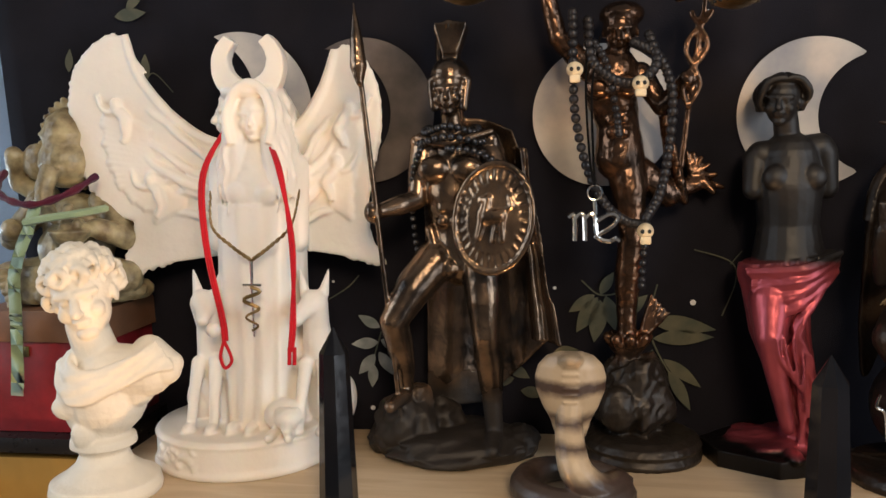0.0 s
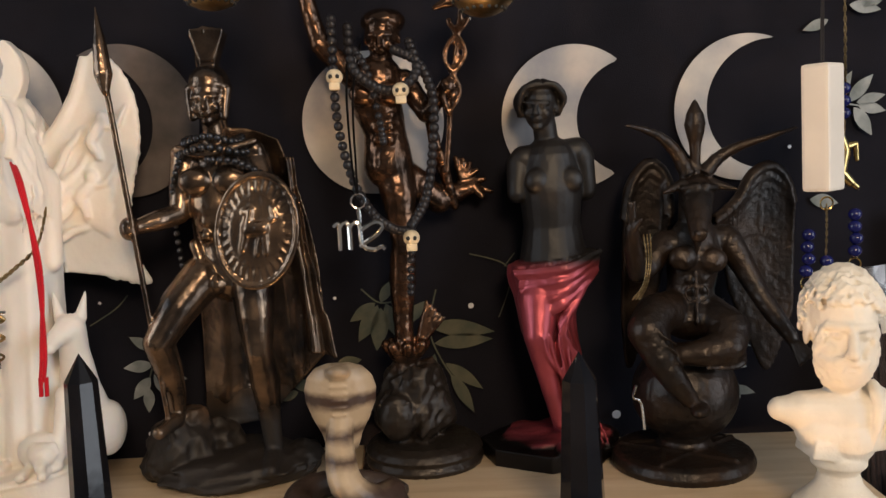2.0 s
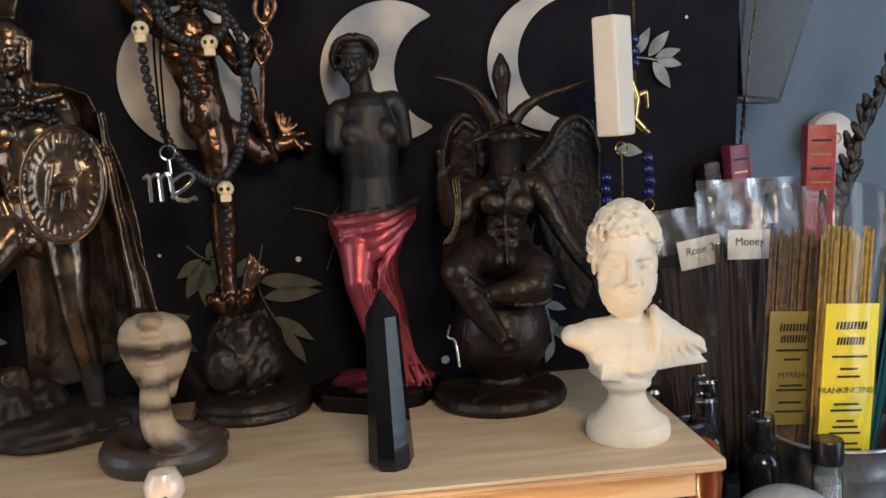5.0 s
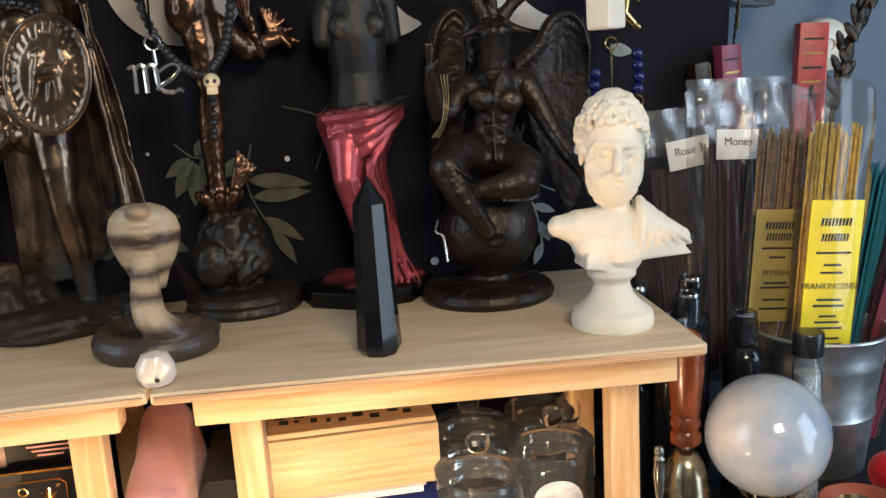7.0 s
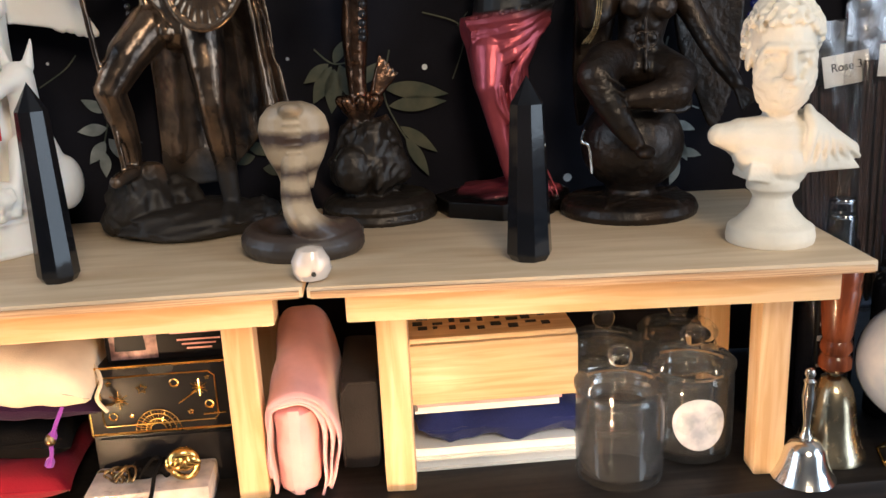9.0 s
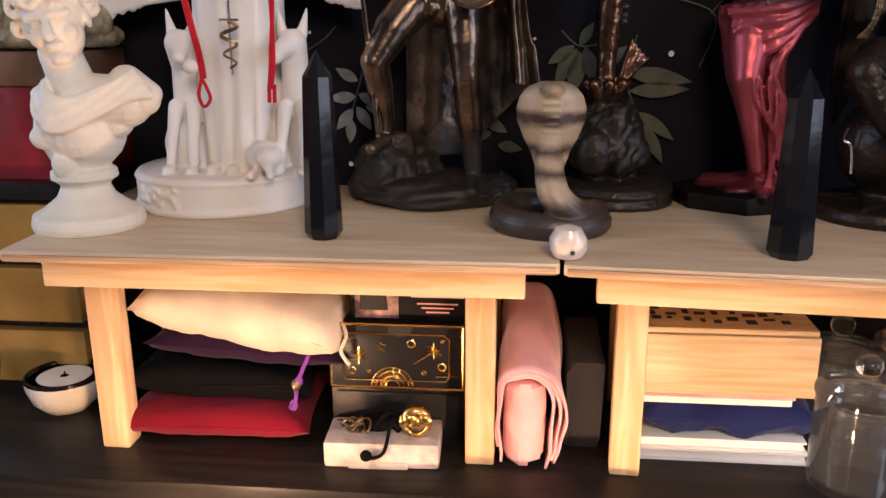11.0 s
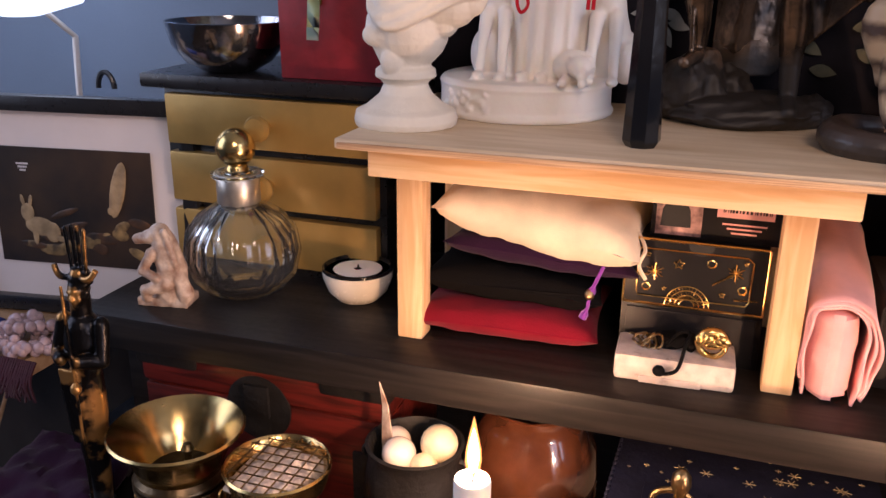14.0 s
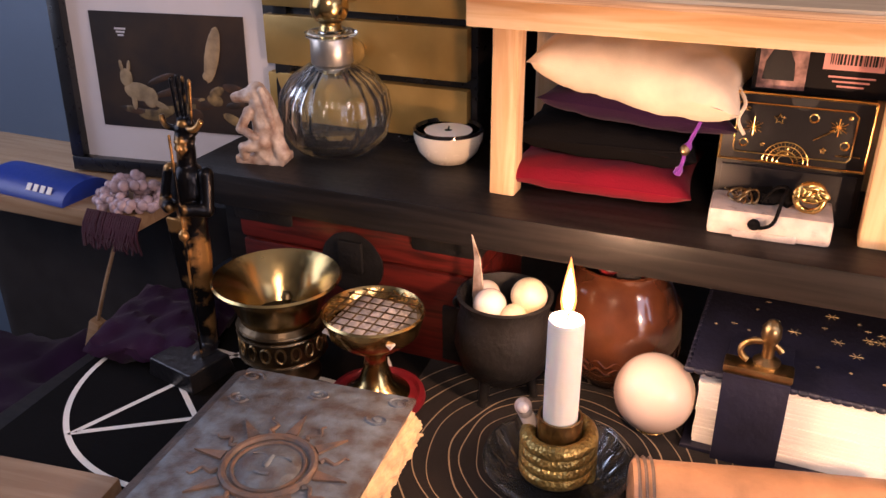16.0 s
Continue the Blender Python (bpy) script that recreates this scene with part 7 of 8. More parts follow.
foil([(-.036, .006), (-.0375, .009), (-.0375, .037), (-.036, .040), (.033, .040), (.0365, .037), (.0365, .009), (.034, .006)], closed=True)
for cx_, cz_, n_, r_ in ((-.026, .024, 12, .0065), (.026, .029, 12, .006)):
    for k in range(n_):
        a = 2 * math.pi * k / n_
        rr = r_ * (1 if k % 2 else .7)
        foil([(cx_, cz_), (cx_ + rr * math.cos(a), cz_ + rr * math.sin(a))], .0004)
foil([(-.042, .020), (-.03, .022)])
foil([(.012, .019), (.024, .027)])
foil([(.027, .010), (.042, .0105)])
for cx_, cz_, r_ in ((-.031, .0125, .0025), (.0105, .0335, .0026), (.0315, .017, .0025)):
    foil([(cx_ + r_ * math.cos(a), cz_ + r_ * math.sin(a)) for a in (2 * math.pi * k / 16 for k in range(16))], closed=True)
for cx_, cz_, r_ in ((-.0105, .031, .0036), (-.031, .036, .0018), (.019, .0125, .002), (-.019, .0125, .0014), (.032, .036, .0014)):
    foil([(cx_ + (r_ if k % 2 == 0 else r_ * .45) * math.cos(math.pi / 2 + math.pi * k / 5), cz_ + (r_ if k % 2 == 0 else r_ * .45) * math.sin(math.pi / 2 + math.pi * k / 5)) for k in range(10)], closed=True)
for rr in (.0145, .0115, .008, .005):
    foil([(-.003 + rr * math.cos(a), .0012 + rr * math.sin(a)) for a in (math.pi * k / 20 for k in range(21))], .0004)
for k in range(1, 18):
    a = math.pi * k / 18
    foil([(-.003 + .005 * math.cos(a), .0012 + .005 * math.sin(a)), (-.003 + .0145 * math.cos(a + .12), .0012 + .0145 * math.sin(a + .12))], .0003)

ob = thing("drawer_box", "black card drawer box beneath the gilt box", "box", (-.108, .029, SHELF))
part("sleeve", bx(bmesh.new(), (.094, .05, .0405), (0, .026, .02025), bevel=.0008), CARD_BLACK, ob)
part("drawer_front", bx(bmesh.new(), (.086, .0016, .034), (0, .0, .02), bevel=.0004), CARD_BLACK, ob)

ob = thing("picture_box", "dark printed box with blush photo and barcode panel", "box", (-.098, .034, SHELF + .0885))
part("carton", bx(bmesh.new(), (.084, .05, .034), (0, .025, .017), bevel=.0006), CARD_BLACK, ob)
part("photo_panel", bx(bmesh.new(), (.030, .0006, .030), (-.024, -.0004, .017)), PINK_SHELL, ob, "blush and black photo print")
bm = lathe(bmesh.new(), [(.010, 0), (.009, .012), (.005, .020), (0, .022)], (0, 0, 0), 12)
part("photo_shape", moved(bm, pose(-.026, -.0012, .008) @ Matrix.Diagonal((1, .05, 1, 1))), INK, ob)
part("barcode_panel", bx(bmesh.new(), (.036, .0006, .012), (.018, -.0004, .0235)), PINK, ob, "pale pink barcode panel")
random.seed(2)
x = .004
while x < .034:
    w_ = random.choice((.0005, .0009, .0014))
    part("barcode_bar", bx(bmesh.new(), (w_, .0003, .007), (x, -.0009, .0245)), INK, ob)
    x += w_ + random.choice((.0007, .0011))
for k in range(3):
    part("print_bar", bx(bmesh.new(), (.028 - .006 * k, .0003, .0011), (.018, -.0005, .013 - .003 * k)), PINK, ob)

ob = thing("selenite_slab", "raw white selenite slab with cut edges", "crystal", (-.1145, .008, SHELF), (0, 0, 2))
bm = bx(bmesh.new(), (.0775, .038, .0185), (0, 0, .00925), bevel=.0030)
part("slab", bm, SELENITE, ob)
part("base_chip", bx(bmesh.new(), (.04, .003, .005), (-.002, -.0185, .0025), bevel=.001), SELENITE, ob)
ob = thing("gold_ring", "chunky textured gold ring on the selenite slab", "ring", (-.092, .002, SHELF + .0186))
part("band", tube(bmesh.new(), [(.0085 * math.cos(a), .003 * math.sin(a * 2) * .3, .0095 + .0085 * math.sin(a)) for a in (2 * math.pi * k / 28 for k in range(28))], [.0022 + .0018 * max(0, math.sin(2 * math.pi * k / 28)) for k in range(28)], 10, closed=True), GOLD, ob)
for k in range(7):
    part("petal", ell(bmesh.new(), (-.008 + .0026 * k, -.003, .012 + .002 * math.sin(k * 1.3)), (.0032, .0022, .005), (0, 20 * k, 0), 12), GOLD, ob)
ob = thing("filigree_ring", "antique filigree ring on the selenite slab", "ring", (-.134, .004, SHELF + .0186))
random.seed(8)
for k in range(7):
    a = random.uniform(0, 6.28)
    part("scroll", tube(bmesh.new(), [(-.006 + .002 * k + .005 * math.cos(t + a), .003 * math.sin(t * 2 + a), .0055 + .0045 * math.sin(t)) for t in (2 * math.pi * q_ / 18 for q_ in range(18))], .0007, 5, closed=True), OLD_BRASS, ob)
ob = thing("cord_bracelet", "black braided bracelet with knot lying on the slab", "bracelet", (-.115, .0, SHELF + .0186))
part("cord", tube(bmesh.new(), curve_pts([(-.006, .004, .002), (.002, .008, .012), (.009, .004, .014), (.007, -.006, .010), (.004, -.0135, -.004), (-.003, -.0140, -.009), (-.008, -.0140, -.008)], 26), .0013, 7), BLACK_CLOTH, ob)
part("knot", ell(bmesh.new(), (-.008, -.0150, -.007), (.0042, .003, .004), seg=12), BLACK_CLOTH, ob)
part("slack_cord", cushion(bmesh.new(), (.03, .016, .008), (.0, .012, .004), seed=5, cuts=6), BLACK_CLOTH, ob)

# ---- dark bracket beside the tapestry ----
bm = plate(bmesh.new(), [(.466, 1.268), (.498, 1.264), (.503, 1.275), (.512, 1.298), (.524, 1.328), (.537, 1.358), (.556, 1.392), (.580, 1.425), (.61, 1.46), (.61, 1.60), (.45, 1.60), (.46, 1.42)], .018, pose(0, .186, 0, 90, 0, 0))
single("curved_bracket", bm, BLACK_PAINT, "black curved wooden bracket hanging beside the tapestry", "bracket")
bm = link_chain(bmesh.new(), [Vector(p) for p in ((.482, .166, 1.44), (.476, .168, 1.36), (.468, .170, 1.30), (.463, .170, 1.24))], .0022, 60)
single("bead_trim", bm, OLD_BRASS, "fine dark bead chain hanging by the tapestry edge", "chain")

# ---- drawer cabinet and what stands on it ----
CT = 1.0725
cab = thing("drawer_cabinet", "small black cabinet with three gold drawers", "cabinet", (-.4585, .085, SHELF))
part("body", bx(bmesh.new(), (.206, .13, .158), (0, .067, .079), bevel=.0015), BLACK_PAINT, cab)
part("top", bx(bmesh.new(), (.232, .15, .0125), (0, .062, .166), bevel=.003), BLACK_PAINT, cab)
for k, (z0, z1) in enumerate(((.010, .054), (.061, .105), (.112, .155))):
    d = part("drawer", bx(bmesh.new(), (.194, .012, z1 - z0), (0, -.001, (z0 + z1) / 2), bevel=.002), GOLD_PAINT, cab, "gold-painted drawer front")
    part("knob", lathe(bmesh.new(), [(.004, 0), (.0045, .006), (.0095, .010), (.0112, .015), (.009, .019), (0, .0195)], (0, -.007, (z0 + z1) / 2), 28, (90, 0, 0)), GOLD_PAINT, d)

ob = thing("gift_box", "red paper box with brown lid on the cabinet", "box", (-.3975, .13, CT))
part("body", bx(bmesh.new(), (.096, .09, .070), (0, 0, .035), bevel=.0012), RED_BOX, ob)
part("lid", bx(bmesh.new(), (.104, .098, .024), (0, 0, .0815), bevel=.0014), BROWN_LID, ob)
part("clasp", bx(bmesh.new(), (.006, .0015, .008), (-.012, -.0455, .062), bevel=.0004), BRASS, ob)
ob = thing("green_ribbon", "pale green ribbon hanging from the deity over the box", "ribbon", (-.405, .07, 1.16))
bm = bmesh.new()
ps = curve_pts([(.022, .002, .088), (.016, -.0, .07), (.008, -.008, .04), (.004, -.006, .012), (0, -.0005, -.006), (-.003, -.0005, -.055)], 20)
for a, b in zip(ps, ps[1:]):
    w0, w1 = Vector((.0055, -.001, .0)), Vector((.0055, -.001, .0))
    bm.faces.new([bm.verts.new(v) for v in (a - w0, a + w0, b + w1, b - w1)])
rb = part("ribbon", bm, GREEN_RIBBON, ob)
rb.modifiers.new("weld", 'WELD')
rb.modifiers.new("thickness", 'SOLIDIFY').thickness = .0007
part("band", tube(bmesh.new(), curve_pts([(.012, .0, .072), (.03, -.002, .075), (.052, .008, .078), (.058, .03, .08)], 12), .0028, 6), GREEN_RIBBON, ob)
part("braid", tube(bmesh.new(), curve_pts([(-.026, .036, .108), (-.018, .014, .096), (.000, .002, .088), (.022, -.002, .085), (.042, .008, .092), (.052, .030, .104)], 26), [.0026 + .0006 * math.sin(k * 1.8) for k in range(27)], 7), DARK_CORD, ob, "dark red braided cord")

ob = thing("steel_bowl", "polished hammered steel bowl on the cabinet", "bowl", (-.505, .105, CT))
part("bowl", lathe(bmesh.new(), [(.018, 0), (.022, .001), (.036, .009), (.047, .023), (.0515, .042), (.0505, .0425), (.045, .024), (.034, .011), (.018, .004), (0, .0035)], seg=56), STEEL, ob)
single("pebble", ell(bmesh.new(), (0, 0, .006), (.011, .009, .006)), PEARL, "white pebble lying in the steel bowl", "pebble", (-.515, .11, CT + .0045))

# ---- picture ----
ob = thing("framed_picture", "black framed painting with wide pale mat, leaning back", "picture", (-.655, .066, .842), (-2.5, 0, 8))
PW, PH = .245, .205
for c, s in (((0, 0, .007), (PW, .016, .014)), ((0, 0, PH - .007), (PW, .016, .014)), ((-PW / 2 + .007, 0, PH / 2), (.014, .016, PH - .029)), ((PW / 2 - .007, 0, PH / 2), (.014, .016, PH - .029))):
    part("frame", bx(bmesh.new(), s, c, bevel=.0012), BLACK_PAINT, ob)
part("mat_board", bx(bmesh.new(), (PW - .026, .003, PH - .026), (0, .003, PH / 2)), MAT_BOARD, ob)
cv = part("painting", bx(bmesh.new(), (.160, .0012, .110), (-.004, .0005, PH / 2)), PICTURE_DARK, ob, "dark painting with ochre shapes")
PAINT = [material("earth_paint", (0.10, 0.045, 0.018), 0.5, vary=0.5, scale=60, second=(0.02, 0.014, 0.01)), material("straw_paint", (0.30, 0.20, 0.08), 0.5, vary=0.5, scale=90, second=(0.06, 0.04, 0.02)), OCHRE_PRINT]
random.seed(44)
for k in range(16):
    part("painted_shape", ell(bmesh.new(), (random.uniform(-.055, .062), -.0003, random.uniform(.06, .105)), (random.uniform(.008, .018), .0004, random.uniform(.003, .007)), (0, random.uniform(-30, 30), 0), seg=12), PAINT[k % 2], cv)
for c, r, a in (((-.040, -.0008, .083), (.016, .0006, .009), 8), ((-.052, -.0008, .096), (.007, .0006, .009), 0), ((-.056, -.0008, .107), (.002, .0005, .006), -10), ((-.048, -.0008, .107), (.002, .0005, .006), 12), ((-.046, -.0008, .074), (.003, .0005, .009), 0), ((-.028, -.0008, .078), (.008, .0006, .010), 0), ((-.020, -.0008, .072), (.011, .0005, .003), 20), ((.042, -.0008, .122), (.0075, .0006, .027), 14), ((.046, -.0011, .122), (.003, .0005, .022), 14), ((.034, -.0008, .102), (.004, .0005, .004), 0)):
    part("painted_shape", ell(bmesh.new(), c, r, (0, a, 0), seg=14), OCHRE_PRINT, cv)
for k in range(3):
    part("print_bar", bx(bmesh.new(), (.012 - .003 * k, .0004, .0016), (-.052, -.0004, .142 - .003 * k)), MAT_BOARD, cv)
part("backing", bx(bmesh.new(), (PW - .004, .003, PH - .004), (0, .0095, PH / 2)), BROWN_LID, ob)

# ---- decanter, tealight, little figure ----
ob = thing("glass_decanter", "fluted round glass decanter with gold ball stopper", "decanter", (-.468, .045, SHELF))
flute = lambda a, z: .013 * math.cos(26 * a) * (1 if .008 < z < .070 else 0)
part("body", lathe(bmesh.new(), [(.022, 0), (.033, .003), (.0435, .016), (.0478, .034), (.0452, .052), (.0350, .066), (.0220, .0745), (.0155, .078), (.0155, .081), (.013, .081), (.013, .077), (.021, .072), (.0335, .063), (.0430, .050), (.0455, .034), (.0410, .018), (.031, .008), (0, .006)], seg=156, wave=flute), THIN_GLASS, ob)
part("collar", lathe(bmesh.new(), [(.0168, 0), (.0175, .001), (.0172, .021), (.0165, .022), (.014, .022), (.014, 0)], (0, 0, .0765), 36), PEWTER, ob, "brushed silver collar")
part("lip", lathe(bmesh.new(), [(.0165, 0), (.021, .002), (.0215, .005), (.017, .007), (.010, .007), (.010, 0)], (0, 0, .0965), 36), GLASS, ob)
st = part("stopper", lathe(bmesh.new(), [(.0085, 0), (.009, .012), (.0075, .014)], (0, 0, .094), 24), BRASS, ob)
part("ball", ell(bmesh.new(), (0, 0, .1215), .0158, seg=32), BRASS, st)

ob = thing("tealight_bowl", "cream ceramic tealight bowl with dark glazed rim", "candle holder", (-.370, .058, SHELF))
part("bowl", lathe(bmesh.new(), [(.014, 0), (.017, .001), (.0245, .009), (.0285, .02), (.029, .0262)], seg=44), CREAM_CERAMIC, ob)
part("rim", lathe(bmesh.new(), [(.029, .0262), (.0288, .0285), (.0272, .029), (.0255, .0255), (.0235, .0205), (0, .019)], seg=44), DARK_BOTTLE, ob, "dark glossy inner glaze")
tl = part("tealight", lathe(bmesh.new(), [(.0195, 0), (.0205, .001), (.0205, .0065), (.0185, .0072), (0, .0066)], (0, 0, .0195), 40), WAX, ob, "white wax tealight")
part("wick", tube(bmesh.new(), [(0, 0, .026), (.0006, 0, .0295)], .0007, 6), INK, tl)

bm = bmesh.new()
F = (-.512, .0, SHELF)
bx(bm, (.042, .024, .007), (-.512, 0, .9035), (0, 0, 10))
chain_limbs(bm, [(-.507, 0, .908, .013), (-.506, 0, .93, .012), (-.51, 0, .948, .010), (-.514, 0, .958, .0085)])
limb(bm, (-.514, -.002, .957), (-.532, -.005, .953), .0072, .0042)
for k in range(5):
    limb(bm, (-.506 + .002 * k, -.006, .962 - .006 * k), (-.5 + .001 * k, -.006, .945 - .008 * k), .003, .0026, seg=8)
chain_limbs(bm, [(-.517, -.009, .944, .0045), (-.524, -.013, .93, .004), (-.51, -.015, .925, .0035)])
chain_limbs(bm, [(-.505, -.011, .92, .006), (-.52, -.016, .915, .005), (-.522, -.014, .908, .004)])
limb(bm, (-.498, -.004, .925), (-.492, -.004, .91), .006, .007)
statue("bone_figurine", bm, AGED_BONE, "carved aged-bone figurine on a small plinth", F, .0009, 2, "figurine", .0016, .005)

# ---- left of the desk ----
ob = thing("side_table", "narrow maple side table end beside the desk", "side table", (-.77, .03, 0))
part("top", bx(bmesh.new(), (.48, .15, .018), (-.11, .01, .831), bevel=.003), MAPLE, ob)
for x, y in ((-.31, -.04), (-.31, .06)):
    part("leg", tube(bmesh.new(), [(x, y, .822), (x, y, .02)], .012, 12), MAPLE, ob)
part("foot", bx(bmesh.new(), (.05, .16, .024), (-.31, .01, .012), bevel=.003), MAPLE, ob)
ob = thing("glasses_case", "bright blue spectacles case on the side table", "case", (-.765, -.005, .84), (0, 0, -4))
bm = bmesh.new()
rows = []
for i in range(2):
    rows.append([bm.verts.new((-.055 + .11 * i, .03 * math.cos(a), .017 * math.sin(a))) for a in (math.pi * k / 12 for k in range(13))])
for k in range(12):
    bm.faces.new((rows[0][k], rows[0][k + 1], rows[1][k + 1], rows[1][k]))
bm.faces.new(rows[0])
bm.faces.new(list(reversed(rows[1])))
bm.faces.new((rows[0][0], rows[1][0], rows[1][12], rows[0][12]))
part("shell", bm, BLUE_CASE, ob)
for k in range(4):
    part("logo_mark", bx(bmesh.new(), (.0055, .0006, .007), (.008 + .009 * k, -.0245, .0115), (-38, 0, 0)), PAPER, ob)
ob = thing("bead_heap", "heaped lilac stone bead necklace with wine tassel", "beads", (-.655, -.008, .84))
random.seed(21)
for k in range(110):
    a, r = random.uniform(0, 6.28), .036 * math.sqrt(random.random())
    z = .005 + .024 * (1 - (r / .038) ** 2) * random.random()
    part("bead", ell(bmesh.new(), (r * math.cos(a), r * math.sin(a) * .8, z), random.uniform(.0042, .0056), seg=9), LILAC_BEAD, ob)
bm = bmesh.new()
for k in range(60):
    a = random.uniform(-.03, .035)
    tube(bm, curve_pts([(a, -.03, .004), (a + .006, -.045, -.006), (a + random.uniform(0, .014), -.047, -.014 - random.random() * .012)], 5), .0012, 4)
part("tassel", bm, cloth("wine_tassel", (0.040, 0.005, 0.016), .8, .2), ob, "wine red fringed tassel")
ob = thing("hanging_stick", "thin cord with wooden toggle hanging beside the table", "cord", (-.655, -.045, .82))
part("cord", tube(bmesh.new(), curve_pts([(.015, 0, .02), (.002, -.002, -.012), (-.013, -.003, -.045), (-.030, -.004, -.086)], 14), .0018, 7), MAPLE, ob)
part("toggle", bx(bmesh.new(), (.012, .012, .038), (-.037, -.004, -.104), (0, 22, 0), .002), MAPLE, ob)
single("purple_throw", cushion(bmesh.new(), (.26, .26, .12), (0, 0, 0), (0, 0, 12), .7, .02, 50, 16), PURPLE, "rumpled purple cloth on a seat below", "cloth", (-.88, .0, .53))
single("purple_scarf", cushion(bmesh.new(), (.100, .105, .022), (0, 0, .006), (0, 3, 12), .7, .007, 61, 20), PURPLE, "dark purple knitted scarf lying over the corner of the desk", "scarf", (-.582, -.070, TABLE + .006))
ob = thing("armchair", "dark grey upholstered armchair beside the desk", "chair", (-.87, -.1, 0))
part("seat", bx(bmesh.new(), (.42, .46, .48), (0, -.04, .24), bevel=.04), GREY_CLOTH, ob)
part("backrest", bx(bmesh.new(), (.46, .09, .78), (.02, .285, .39), bevel=.03), GREY_CLOTH, ob)

ob = thing("wall_lamp", "white shaded lamp with slim pole by the wall", "lamp", (-.795, .24, 0))
part("pole", tube(bmesh.new(), [(-.005, 0, .84), (.012, 0, 1.08), (.008, -.04, 1.112)], .0035, 10), WHITE_WALL, ob)
part("shade", lathe(bmesh.new(), [(.018, 0), (.06, .012), (.085, .04), (.09, .08), (.088, .08), (.082, .04), (.055, .015), (.0, .004)], (0, -.06, 1.105), 36), LIT_SHADE, ob, "glowing white lamp shade")
ob = thing("coat_hook", "small black loop hook against the blue wall", "hook", (-.775, .27, 1.02))
part("loop", tube(bmesh.new(), [(.011 * math.cos(a), 0, .018 * math.sin(a)) for a in (math.pi * k / 14 for k in range(15))], .0032, 8), BLACK_PAINT, ob)

# ---- on the desk ----
ob = thing("altar_cloth", "dark altar cloth printed with fine gold rings", "cloth", (-.24, -.1, TABLE))
part("sheet", bx(bmesh.new(), (.30, .34, .0012), (0, 0, .0008)), cloth("dark_altar_cloth", (0.013, 0.010, 0.009), .85, .1, 1200), ob)
THREAD = cloth("pale_gold_thread", (0.36, 0.27, 0.17), .6, .1)
for k, r in enumerate((.056, .067, .074, .088, .097, .112, .120, .134)):
    bm = bmesh.new()
    ways = [(.015 + rr * math.cos(a), rr * math.sin(a), .0018) for q_ in range(121) for a in (2 * math.pi * q_ / 120,) for rr in (r + .0016 * math.sin(3 * a + k) + .0010 * math.sin(7 * a + 2 * k),)]
    for a, b in zip(ways, ways[1:]):
        if max(abs(a[0]), abs(b[0])) > .147:
            continue
        out = Vector((a[0] - .015, a[1], 0)).normalized() * (.0003 + .00012 * (k % 3))
        bm.faces.new([bm.verts.new(v) for v in (Vector(a) - out, Vector(b) - out, Vector(b) + out, Vector(a) + out)])
    part("thread_ring", bm, THREAD, ob, smooth=False)

ob = thing("pentacle_cloth", "black square cloth printed with a white pentacle", "cloth", (-.483, -.112, TABLE), (0, 0, 4))
part("sheet", bx(bmesh.new(), (.268, .268, .0014), (0, 0, .001)), BLACK_CLOTH, ob)


def stripe(pts, w, closed=False):
    bm = bmesh.new()
    n_ = len(pts)
    for i in range(n_ if closed else n_ - 1):
        a, b = Vector((*pts[i], .0022)), Vector((*pts[(i + 1) % n_], .0022))
        s = (b - a).normalized().cross(Vector((0, 0, 1))) * w
        bm.faces.new([bm.verts.new(v) for v in (a - s, a + s, b + s, b - s)])
    part("white_line", bm, PAPER, ob, smooth=False)


R = .124
star = [(R * math.cos(radians(228 + 144 * k)), R * math.sin(radians(228 + 144 * k))) for k in range(5)]
for w_ in (1.0, .945):
    for k in range(5):
        a, b = star[k], star[(k + 1) % 5]
        stripe([(a[0] * w_, a[1] * w_), (b[0] * w_, b[1] * w_)], .0011)
stripe([(R * math.cos(radians(3 * k)), R * math.sin(radians(3 * k))) for k in range(120)], .0022, True)

ob = thing("wooden_board", "pale wooden board lying on the pentacle cloth", "board", (-.54, -.325, TABLE + .0018), (0, 0, 8))
part("plank", bx(bmesh.new(), (.15, .14, .016), (0, 0, .008), bevel=.002), MAPLE, ob)

# tooled leather book with a sun
ob = thing("leather_book", "tooled leather journal with embossed sun and deckled pages", "book", (-.3765, -.208, TABLE + .0026), (0, 0, 5))
BW, BH, BT = .128, .15, .042
part("back_cover", bx(bmesh.new(), (BW, BH, .003), (0, 0, .0015), bevel=.001), LEATHER, ob)
random.seed(31)
for k in range(24):
    z = .0045 + k * (BT - .010) / 23
    d = random.uniform(-.0025, .0015)
    e = random.uniform(-.0025, .0015)
    bm = bmesh.new()
    n_ = 22
    right = [(BW / 2 + .0005 + .0065 * math.sin(math.pi * k / 26) + d + random.uniform(-.0022, .0022), -BH / 2 + .005 + (BH - .010) * i / n_) for i in range(n_ + 1)]
    front = [(-BW / 2 + .004 + (BW - .01) * i / n_, -BH / 2 + .005 + e + random.uniform(-.0014, .0014)) for i in range(n_)]
    plate(bm, front + right + [(-BW / 2 + .004, BH / 2 - .005)], .0015, pose(0, 0, z))
    part("page_leaf", bm, PAGES, ob, smooth=False)
part("spine", tube(bmesh.new(), [(-BW / 2 + .001, -BH / 2, BT / 2), (-BW / 2 + .001, BH / 2, BT / 2)], .019, 16), LEATHER, ob)
